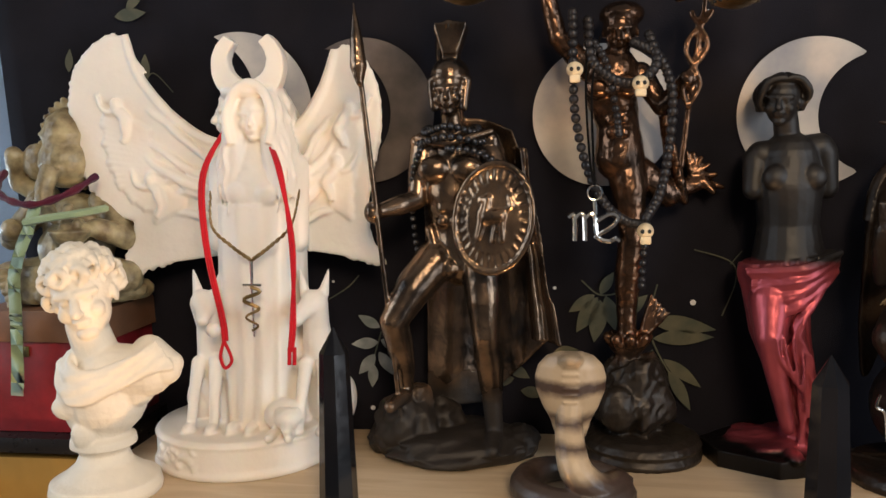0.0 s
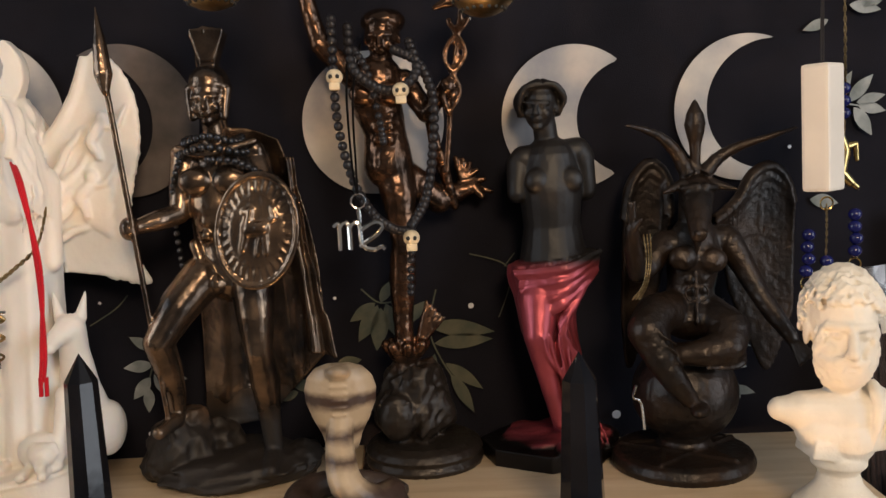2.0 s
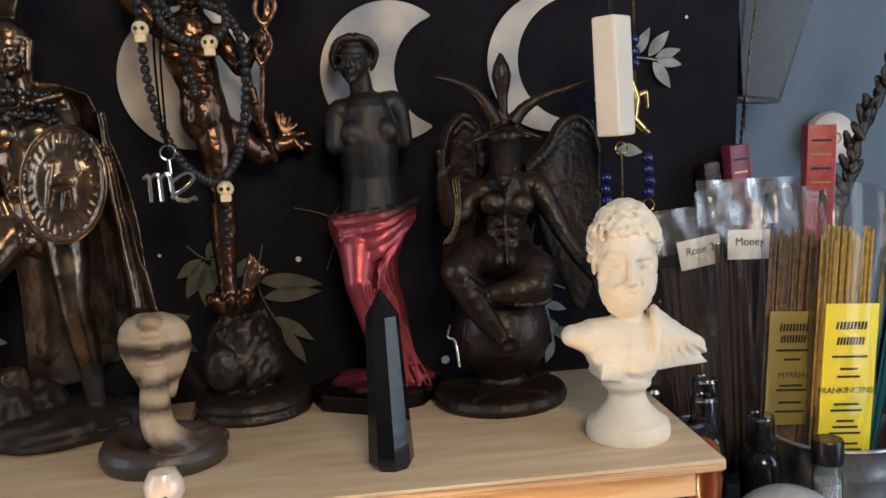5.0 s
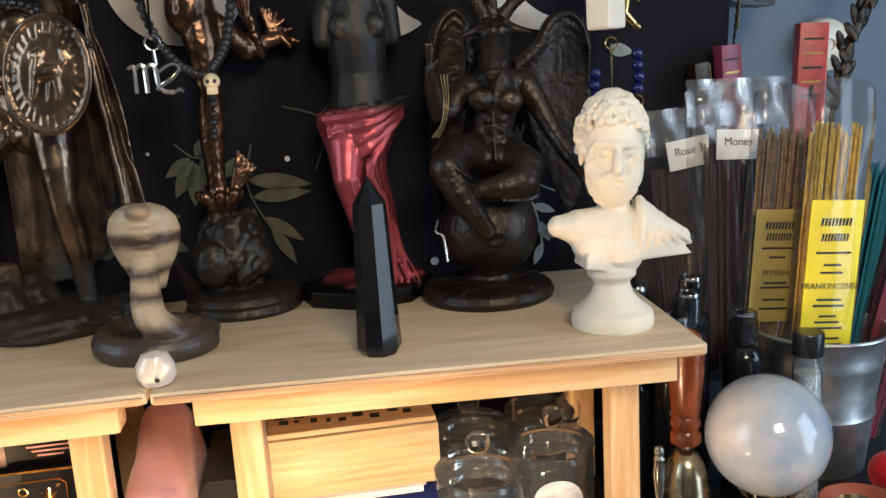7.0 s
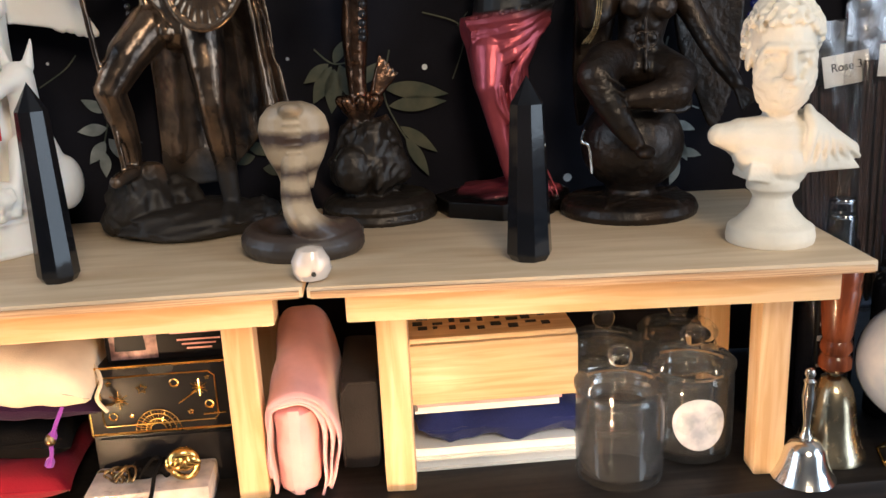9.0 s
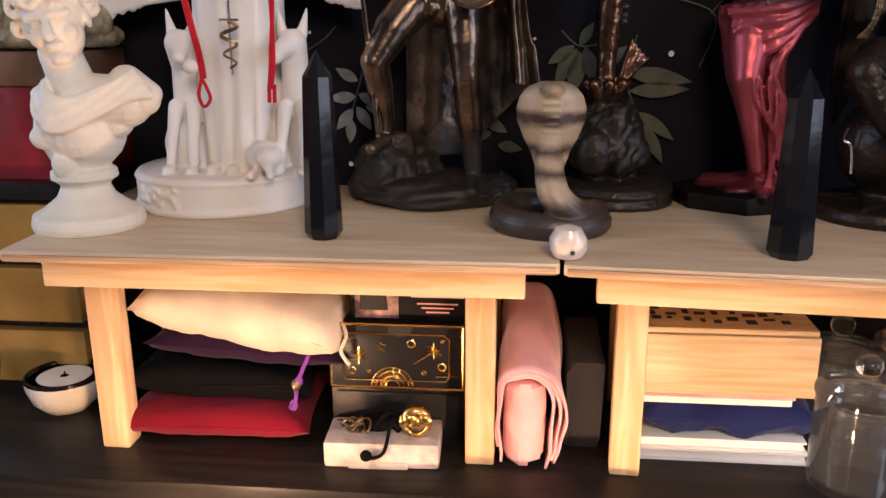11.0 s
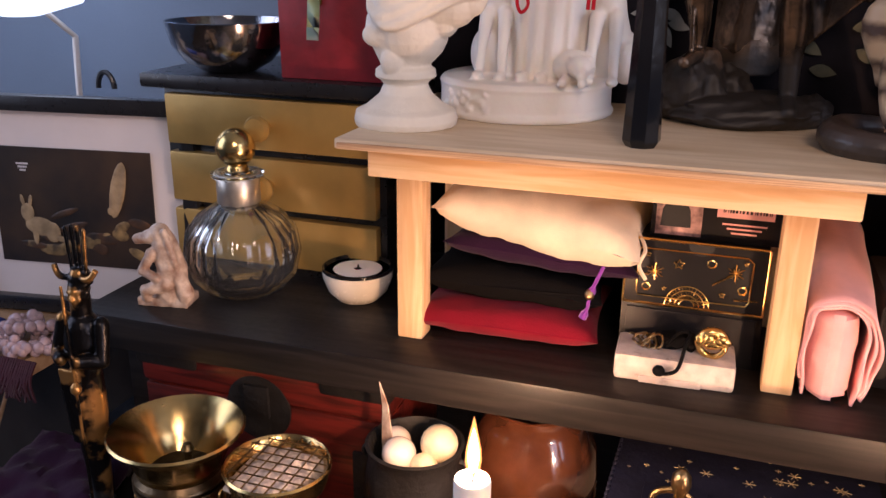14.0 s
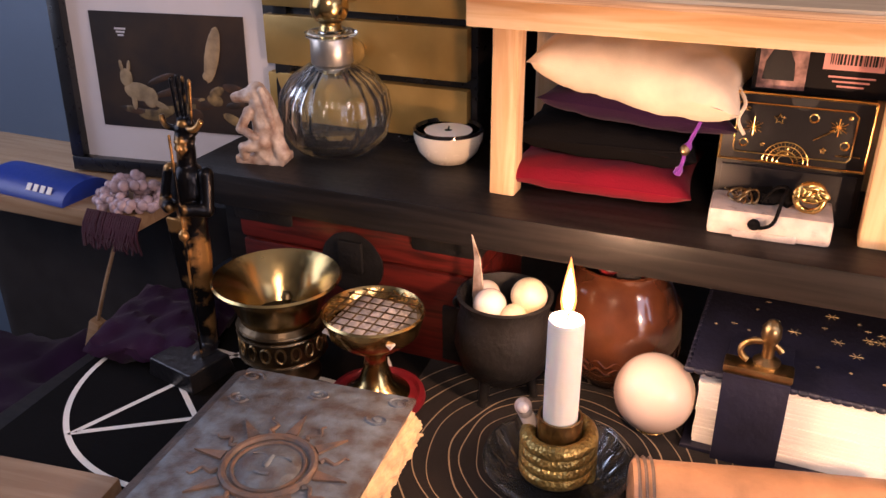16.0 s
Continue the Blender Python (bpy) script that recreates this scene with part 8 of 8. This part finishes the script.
cover = part("front_cover", bx(bmesh.new(), (BW + .002, BH + .002, .004), (.001, 0, BT - .002), bevel=.0014), LEATHER_BLUE, ob)
sc = Vector((.003, -.018, BT))
bm = bmesh.new()
tube(bm, [(sc.x + .028 * math.cos(a), sc.y + .028 * math.sin(a), BT + .0005) for a in (2 * math.pi * k / 48 for k in range(48))], .0026, 8, closed=True)
tube(bm, [(sc.x + .0225 * math.cos(a), sc.y + .0225 * math.sin(a), BT + .0002) for a in (2 * math.pi * k / 48 for k in range(48))], .0013, 8, closed=True)
part("sun_ring", bm, LEATHER_TOOLED, cover, "raised brown leather ring")
for k in range(16):
    a = 2 * math.pi * k / 16
    if k % 2 == 0:
        bm = bmesh.new()
        plate(bm, [(.031, -.004), (.052, 0), (.031, .004)], .0022, Matrix.Translation((sc.x, sc.y, BT + .0006)) @ pose(0, 0, 0, 0, 0, math.degrees(a)))
    else:
        bm = tube(bmesh.new(), [Vector((sc.x, sc.y, BT + .0004)) + Vector((math.cos(a), math.sin(a), 0)) * (.031 + .0018 * q_) + Vector((-math.sin(a), math.cos(a), 0)) * .0025 * math.sin(q_ * .9) for q_ in range(11)], [.0019 - .00013 * q_ for q_ in range(11)], 6)
    part("sun_ray", bm, LEATHER_TOOLED, cover, smooth=False)
bm = ell(bmesh.new(), (sc.x, sc.y, BT - .001), (.021, .021, .0045), seg=30)
limb(bm, (sc.x, sc.y + .006, BT + .003), (sc.x, sc.y - .003, BT + .0035), .0016, .0022, 8)
for s in (-1, 1):
    tube(bm, [(sc.x + s * .008 + .005 * math.cos(t), sc.y + .005 + .002 * math.sin(t), BT + .003) for t in (math.pi * q_ / 8 for q_ in range(9))], .0008, 6)
tube(bm, [(sc.x - .005 + .00125 * q_, sc.y - .009 - .0012 * math.sin(q_ * .39), BT + .0032) for q_ in range(9)], .001, 6)
part("sun_disc", bm, LEATHER_BLUE, cover)
for k, (x, y) in enumerate(((-.055, .066), (.057, .066), (-.05, .04), (.05, .045), (0, .06), (.055, -.06))):
    part("scroll", tube(bmesh.new(), [(x + (.009 - .0006 * q_) * math.cos(q_ * .7 + k), y + (.006 - .0004 * q_) * math.sin(q_ * .7 + k), BT + .0002) for q_ in range(14)], .0012, 6), LEATHER_BLUE, cover)

# candle in serpent holder on glass dish
CX, CY = -.2175, -.123
ob = thing("glass_dish", "round clear glass dish under the candle holder", "dish", (CX, CY, TABLE + .002))
part("dish", lathe(bmesh.new(), [(.033, 0), (.036, .001), (.046, .012), (.049, .02), (.0475, .0205), (.0435, .0125), (.034, .005), (0, .0045)], seg=96, wave=lambda a, z: .022 * math.sin(24 * a)), THIN_GLASS, ob)
part("rim", tube(bmesh.new(), [(.0482 * math.cos(a), .0482 * math.sin(a), .0205) for a in (2 * math.pi * k / 64 for k in range(64))], .0013, 8, closed=True), GLASS, ob)
ob = thing("serpent_candlestick", "coiled golden serpent candlestick with scaled body", "candlestick", (CX, CY, TABLE + .0068))
pts = [(.0205 * math.cos(t), .0205 * math.sin(t), .005 + .0078 * t / (2 * math.pi)) for t in (2 * math.pi * k / 28 for k in range(28 * 4 + 12))]
sn = part("serpent", tube(bmesh.new(), pts, [.0052] * (len(pts) - 12) + [.0052 - .0003 * k for k in range(12)], 12), SCALED, ob)
part("socket", lathe(bmesh.new(), [(.0115, .004), (.0145, .006), (.0145, .05), (.013, .05), (.012, .03), (0, .03)], seg=30), OLD_BRASS, ob)
part("head", chain_limbs(bmesh.new(), [(-.020, .004, .034, .0052), (-.0245, .004, .042, .0050), (-.0250, .000, .0500, .0058), (-.0235, -.005, .0525, .0042)]), PEARL, ob, "pale worn serpent head")
ob = thing("lit_candle", "lit white taper candle with a tall flame", "candle", (CX, CY, TABLE + .037))
part("wax", lathe(bmesh.new(), [(.0112, 0), (.0112, .088), (.0105, .0905), (.006, .0895), (0, .088)], seg=32), WAX, ob)
part("wick", tube(bmesh.new(), [(0, 0, .087), (.0008, 0, .094), (.002, 0, .097)], .0006, 6), INK, ob)
part("flame", lathe(bmesh.new(), [(.0008, 0), (.0036, .004), (.0049, .011), (.0044, .019), (.0028, .028), (.0011, .036), (0, .041)], (0.0004, 0, .0915), 20), FLAME, ob)
part("flame_core", lathe(bmesh.new(), [(.0004, .003), (.0026, .007), (.0036, .013), (.0031, .020), (.0018, .027), (0, .034)], (0.0004, 0, .0915), 20), FLAME_CORE, ob, "white-hot heart of the flame")
# its twin on the other side of the desk
ob = thing("lit_candle", "lit white taper candle in a small brass cup", "candle", (.055, -.20, TABLE + .002))
part("cup", lathe(bmesh.new(), [(.024, 0), (.025, .002), (.016, .008), (.016, .026), (.0125, .026), (.0125, .012), (0, .012)], seg=30), BRASS, ob)
part("wax", lathe(bmesh.new(), [(.0112, .0125), (.0112, .085), (.006, .084), (0, .083)], seg=28), WAX, ob)
part("flame", lathe(bmesh.new(), [(.0008, 0), (.0036, .004), (.0048, .010), (.0042, .018), (.0025, .027), (0, .038)], (0, 0, .088), 16), FLAME, ob)
part("flame_core", lathe(bmesh.new(), [(.0004, .003), (.0025, .007), (.0035, .012), (.0028, .019), (0, .031)], (0, 0, .088), 16), FLAME_CORE, ob, "white-hot heart of the flame")

# striding gilt figure with tall crown and staff
bm = bmesh.new()
E0 = (-.532, -.085, TABLE + .0016)
bx(bm, (.054, .044, .019), (-.527, -.1075, .7610), (0, 0, -12))
chain_limbs(bm, [(-.522, -.085, .772, .008), (-.523, -.085, .82, .0115), (-.522, -.085, .85, .0135), (-.52, -.085, .88, .0115), (-.519, -.085, .905, .0155), (-.518, -.085, .915, .014)])
ell(bm, (-.519, -.096, .77), (.008, .014, .005))
limb(bm, (-.518, -.085, .925), (-.517, -.085, .94), .008, .008)
head_of(bm, (-.516, -.087, .944), .0115, (0, 0, 8))
lathe(bm, [(.0095, 0), (.0090, .006), (.006, .012), (0, .013)], (-.515, -.084, .949), 18)
for s in (-1, 1):
    for q_ in (.3, 1):
        limb(bm, (-.515 + s * q_ * .0066, -.084, .956), (-.5145 + s * q_ * .0090, -.084, .992 - .003 * q_), .0014, .0019, seg=8)
    tube(bm, curve_pts([(-.515, -.088, .955), (-.515 + s * .014, -.09, .956), (-.515 + s * .02, -.088, .963)], 8), .0026, 7)
    chain_limbs(bm, [(-.518 + s * .018, -.085, .92, .0065), (-.519 + s * .022, -.092, .895, .0055), (-.518 + s * .008, -.105, .898, .005)])
tube(bm, [(-.512, -.108, .956), (-.512, -.108, .77)], .0014, 8)
ell(bm, (-.512, -.108, .878), (.0045, .0045, .0045))
for k in range(6):
    limb(bm, (-.535 + .003 * k, -.098, .885), (-.528 + .002 * k, -.1, .83), .0022, .002, seg=6)
for v in bm.verts:
    if v.co.z > .7695:
        v.co.x = -.516 + (v.co.x + .518) * .88
        v.co.y = -.094 + (v.co.y + .087) * .9
GILT = material("gilt_and_black", (0.42, 0.22, 0.07), 0.3, 0.75, scale=26, second=(0.010, 0.009, 0.010), bump=0.2)
GILT.node_tree.nodes["Color Ramp"].color_ramp.elements[0].position = 0.50
GILT.node_tree.nodes["Color Ramp"].color_ramp.elements[1].position = 0.55
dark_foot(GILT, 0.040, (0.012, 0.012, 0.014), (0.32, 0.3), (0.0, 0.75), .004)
statue("gilt_figure", bm, GILT, "black and gilt standing figure with tall crown", E0, .001, 1, "figurine", .0006, .006)

# brass goblet bowl
ob = thing("brass_burner", "flared brass burner bowl on pierced antique stand", "burner", (-.454, -.082, TABLE + .0015))
part("bowl", lathe(bmesh.new(), [(.012, .055), (.03, .056), (.034, .066), (.039, .078), (.047, .0875), (.0495, .089), (.048, .0905), (.037, .081), (.029, .066), (.02, .052), (0, .048)], seg=60), BRASS, ob)
part("stand", lathe(bmesh.new(), [(.027, 0), (.029, .002), (.028, .006), (.018, .011), (.014, .016), (.02, .02), (.031, .024), (.0335, .028), (.0325, .05), (.034, .053), (.031, .057), (.02, .056)], seg=48), DARK_BRASS, ob)
for z in (.027, .052, .047):
    part("band", tube(bmesh.new(), [(.0335 * math.cos(a), .0335 * math.sin(a), z) for a in (2 * math.pi * k / 40 for k in range(40))], .0015, 6, closed=True), DARK_BRASS, ob)
for k in range(18):
    a = 2 * math.pi * k / 18
    part("scroll", tube(bmesh.new(), [(.0335 * math.cos(a + .11 * math.cos(t)), .0335 * math.sin(a + .11 * math.cos(t)), .038 + .006 * math.sin(t)) for t in (2 * math.pi * q_ / 12 for q_ in range(12))], .0011, 5, closed=True), OLD_BRASS, ob)
part("cone_stub", lathe(bmesh.new(), [(.004, 0), (.003, .02), (.005, .024), (.003, .028), (0, .029)], (.006, .002, .048), 14), OLD_BRASS, ob)

# mesh-topped censer
ob = thing("censer", "brass footed censer with wire mesh over white ash", "censer", (-.371, -.084, TABLE + .0022))
part("coaster", lathe(bmesh.new(), [(.036, 0), (.0375, .002), (.0365, .006), (.033, .0065), (.031, .004), (0, .004)], seg=48), RED_BOX, ob, "dark red round coaster")
part("foot", lathe(bmesh.new(), [(.025, .005), (.0255, .0075), (.021, .011), (.013, .018), (.009, .032), (.0095, .042), (.016, .05)], seg=44), BRASS, ob)
part("cup", lathe(bmesh.new(), [(.010, .048), (.024, .053), (.034, .062), (.0375, .074), (.0385, .0775), (.037, .079), (.0345, .0765), (.032, .068), (.02, .062), (0, .061)], seg=52), BRASS, ob)
part("ash", cushion(bmesh.new(), (.058, .058, .014), (0, 0, .068), seed=71, cuts=10, power=2), material("white_ash", (0.62, 0.54, 0.48), .9, vary=.3, scale=200, bump=.8), ob)
for k in range(-3, 4):
    c = .009 * k
    h = math.sqrt(max(0, .035 ** 2 - c * c))
    part("wire", tube(bmesh.new(), [(c, -h, .0775), (c, h, .0775)], .0006, 5), OLD_BRASS, ob)
    part("wire", tube(bmesh.new(), [(-h, c, .0779), (h, c, .0779)], .0006, 5), OLD_BRASS, ob)
for k in range(16):
    a = 2 * math.pi * k / 16
    part("rim_hole", ell(bmesh.new(), (.0358 * math.cos(a), .0358 * math.sin(a), .0755), (.0013, .0013, .0013), seg=6), INK, ob)

# lacquered chest
ob = thing("lacquer_chest", "red lacquered chest with blackened metal corners", "chest", (-.424, .045, TABLE + .0005))
part("body", bx(bmesh.new(), (.214, .122, .082), (0, 0, .041), bevel=.002), CHEST_RED, ob)
lid = part("lid", bx(bmesh.new(), (.218, .126, .034), (0, 0, .1005), bevel=.006), CHEST_RED, ob)
for s in (-1, 1):
    part("corner_plate", bx(bmesh.new(), (.058, .05, .018), (s * .083, -.0405, .1095), bevel=.004), CAST_IRON, lid, "blackened metal corner")
    part("corner_plate", bx(bmesh.new(), (.03, .01, .05), (s * .0945, -.0585, .030), bevel=.002), CAST_IRON, ob, "blackened metal corner")
part("lock_plate", lathe(bmesh.new(), [(.028, 0), (.028, .002), (.024, .003), (0, .0035)], (0, -.0615, .078), 32, (90, 0, 0)), CAST_IRON, ob)
part("hasp", bx(bmesh.new(), (.022, .005, .028), (0, -.065, .085), bevel=.002), CAST_IRON, ob)

# cauldron with spheres
ob = thing("cauldron", "small black cast iron cauldron on three legs", "cauldron", (-.285, -.038, TABLE + .0012))
part("pot", lathe(bmesh.new(), [(0, .014), (.018, .016), (.032, .028), (.0375, .046), (.0355, .066), (.0325, .078), (.035, .084), (.036, .087), (.0335, .088), (.030, .079), (.033, .064), (.034, .046), (.028, .03), (0, .02)], seg=48), CAST_IRON, ob)
for k in range(3):
    a = radians(250 + 120 * k)
    part("leg", tube(bmesh.new(), [(.02 * math.cos(a), .02 * math.sin(a), .024), (.0245 * math.cos(a), .0245 * math.sin(a), 0)], [.005, .0032], 10), CAST_IRON, ob)
for s in (-1, 1):
    part("handle", tube(bmesh.new(), [(s * (.034 + .006 * math.sin(t)), .0, .072 - .006 * math.cos(t)) for t in (math.pi * q_ / 8 for q_ in range(9))], .002, 7), CAST_IRON, ob)
for c, r, m_, l_ in (((.018, -.004, .09), .0135, BONE, "cream wooden ball in the cauldron"), ((-.008, -.016, .083), .0125, PEARL, "pearly grey ball in the cauldron"), ((.012, -.02, .079), .010, BONE, "cream egg shape in the cauldron"), ((-.018, .004, .08), .011, PEARL, "pale stone ball in the cauldron")):
    single("small_ball", ell(bmesh.new(), (0, 0, 0), r, seg=24), m_, l_, "ball", (-.285 + c[0], -.033 + c[1], TABLE + c[2]))
bm = bmesh.new()
plate(bm, [(0, 0), (.008, .004), (.0095, .02), (.006, .042), (-.002, .058), (.001, .04), (.0, .02)], .001, pose(-.309, -.041, TABLE + .075, 90, 0, -20))
single("horn_sliver", bm, AGED_BONE, "curved orange horn sliver standing in the cauldron", "horn")

# amber bowl with stones
ob = thing("amber_pot", "round amber glazed pot with narrow rim", "pot", (-.212, .024, TABLE + .0012))
part("pot", lathe(bmesh.new(), [(.024, 0), (.03, .002), (.046, .022), (.051, .045), (.048, .066), (.038, .085), (.035, .092), (.0375, .101), (.0355, .102), (.032, .093), (.035, .084), (.044, .064), (.046, .045), (.04, .024), (0, .006)], seg=60), AMBER, ob)
for z, n_ in ((.03, 22), (.036, 22)):
    part("pattern_band", tube(bmesh.new(), [((.0495 + .0006 * math.sin(11 * a)) * math.cos(a), (.0495 + .0006 * math.sin(11 * a)) * math.sin(a), z + .0025 * math.sin(n_ * a)) for a in (2 * math.pi * k / 120 for k in range(120))], .0008, 5, closed=True), AMBER, ob)
random.seed(44)
for k in range(14):
    a, r = random.uniform(0, 6.28), .022 * math.sqrt(random.random())
    single("rune_stone", ell(bmesh.new(), (0, 0, 0), (.0085, .007, .0055), (random.uniform(-30, 30), random.uniform(-30, 30), random.uniform(0, 180)), 12), (RED_BOX, GREY_CLOTH, LILAC_BEAD)[k % 3], "polished coloured stone in the amber pot", "stone", (-.212 + r * math.cos(a), .024 + r * math.sin(a), TABLE + .093 + .004 * (k % 3)), group="stones in the amber pot")
for k in range(1):
    single("stone_fill", lathe(bmesh.new(), [(.03, 0), (.031, .004), (0, .006)], seg=24), GREY_CLOTH, "dark stones filling the amber pot", "stones", (-.212, .024, TABLE + .084), kind="stuff")

ob = thing("selenite_sphere", "pearly banded crystal sphere on the altar cloth", "sphere", (-.1705, -.037, TABLE + .0015))
part("ball", ell(bmesh.new(), (0, 0, .029), .029, seg=48), SATIN, ob)
part("stand_ring", tube(bmesh.new(), [(.012 * math.cos(a), .012 * math.sin(a), .0012) for a in (2 * math.pi * k / 24 for k in range(24))], .0012, 6, closed=True), BRASS, ob)

# navy journal
ob = thing("navy_journal", "thick navy journal with gold stars, strap and metal clasp", "book", (-.058, .019, TABLE + .001), (0, 0, -1))
ob.scale = (1, 1, 1.10)
part("back_cover", bx(bmesh.new(), (.176, .148, .003), (0, 0, .0015), bevel=.001), NAVY_BOARD, ob)
random.seed(13)
for k in range(18):
    d = random.uniform(-.0012, .0012)
    part("page_section", bx(bmesh.new(), (.164 + d, .136 + d, .0030), (.001, 0, .0048 + .00305 * k), bevel=.0005), PAPER, ob)
cv = part("front_cover", bx(bmesh.new(), (.178, .15, .0035), (0, 0, .0605), bevel=.0012), NAVY_BOARD, ob, "navy leather cover with gold stars")
bm = bmesh.new()
for k in range(28):
    ell(bm, (-.088 + .0065 * k, -.0755, .0605), (.0042, .0022, .0022), seg=8)
part("stitched_edge", bm, NAVY_BOARD, cv)
bm = bmesh.new()
for k in range(24):
    ell(bm, (-.0895, -.072 + .0065 * k, .0605), (.0022, .0042, .0022), seg=8)
part("stitched_edge", bm, NAVY_BOARD, cv)
STAR_FOIL = material("pale_gold_foil", (0.40, 0.31, 0.18), 0.4, 0.2, vary=0.2)
for k in range(44):
    x, y, r = random.uniform(-.08, .08), random.uniform(-.066, .066), random.choice((.0012, .002, .0045))
    bm = bmesh.new()
    n_ = 3 if r > .003 else 2
    for q_ in range(n_):
        a = math.pi * q_ / n_
        tube(bm, [(x - r * math.cos(a), y - r * math.sin(a), .0625), (x + r * math.cos(a), y + r * math.sin(a), .0625)], .0003, 4)
    part("gold_star", bm, STAR_FOIL, cv)
part("strap", bx(bmesh.new(), (.042, .0022, .064), (-.0455, -.0768, .032), bevel=.0006), NAVY_BOARD, ob, "navy leather strap")
part("strap", bx(bmesh.new(), (.042, .05, .0022), (-.0455, -.053, .0636), bevel=.0006), NAVY_BOARD, ob, "navy leather strap")
cl = part("clasp", bx(bmesh.new(), (.044, .016, .006), (-.0455, -.07, .0675), bevel=.002), OLD_BRASS, ob, "antique metal clasp")
part("clasp_post", lathe(bmesh.new(), [(.008, 0), (.009, .003), (.004, .006), (.0040, .014), (.0065, .020), (.0060, .026), (.003, .030), (0, .031)], (-.0415, -.066, .0695), 20), OLD_BRASS, cl)
part("clasp_hook", tube(bmesh.new(), [(-.0455 + .013 * math.cos(t), -.068 + .002 * math.sin(t), .078 + .007 * math.sin(t)) for t in (math.pi * .1 + math.pi * 1.2 * q_ / 14 for q_ in range(15))], .0022, 8), OLD_BRASS, cl)

ob = thing("leather_roll", "rolled tan leather wrap with dark edge bindings", "roll", (-.082, -.131, TABLE + .002), (0, 0, 15))
bm = bmesh.new()
lathe(bm, [(.024, -.085), (.026, -.083), (.0265, 0), (.0255, .083), (.023, .085)], (0, 0, .026), 40, (0, 90, 0))
part("wrap", bm, LEATHER_TAN, ob)
for x in (-.074, -.078, -.082):
    part("binding", tube(bmesh.new(), [(x, .0272 * math.cos(a), .026 + .0268 * math.sin(a)) for a in (2 * math.pi * k / 40 for k in range(40))], .0011, 6, closed=True), LEATHER, ob)
part("knot", ell(bmesh.new(), (.068, -.018, .046), (.008, .006, .005), seg=16), GOLD_PAINT, ob)
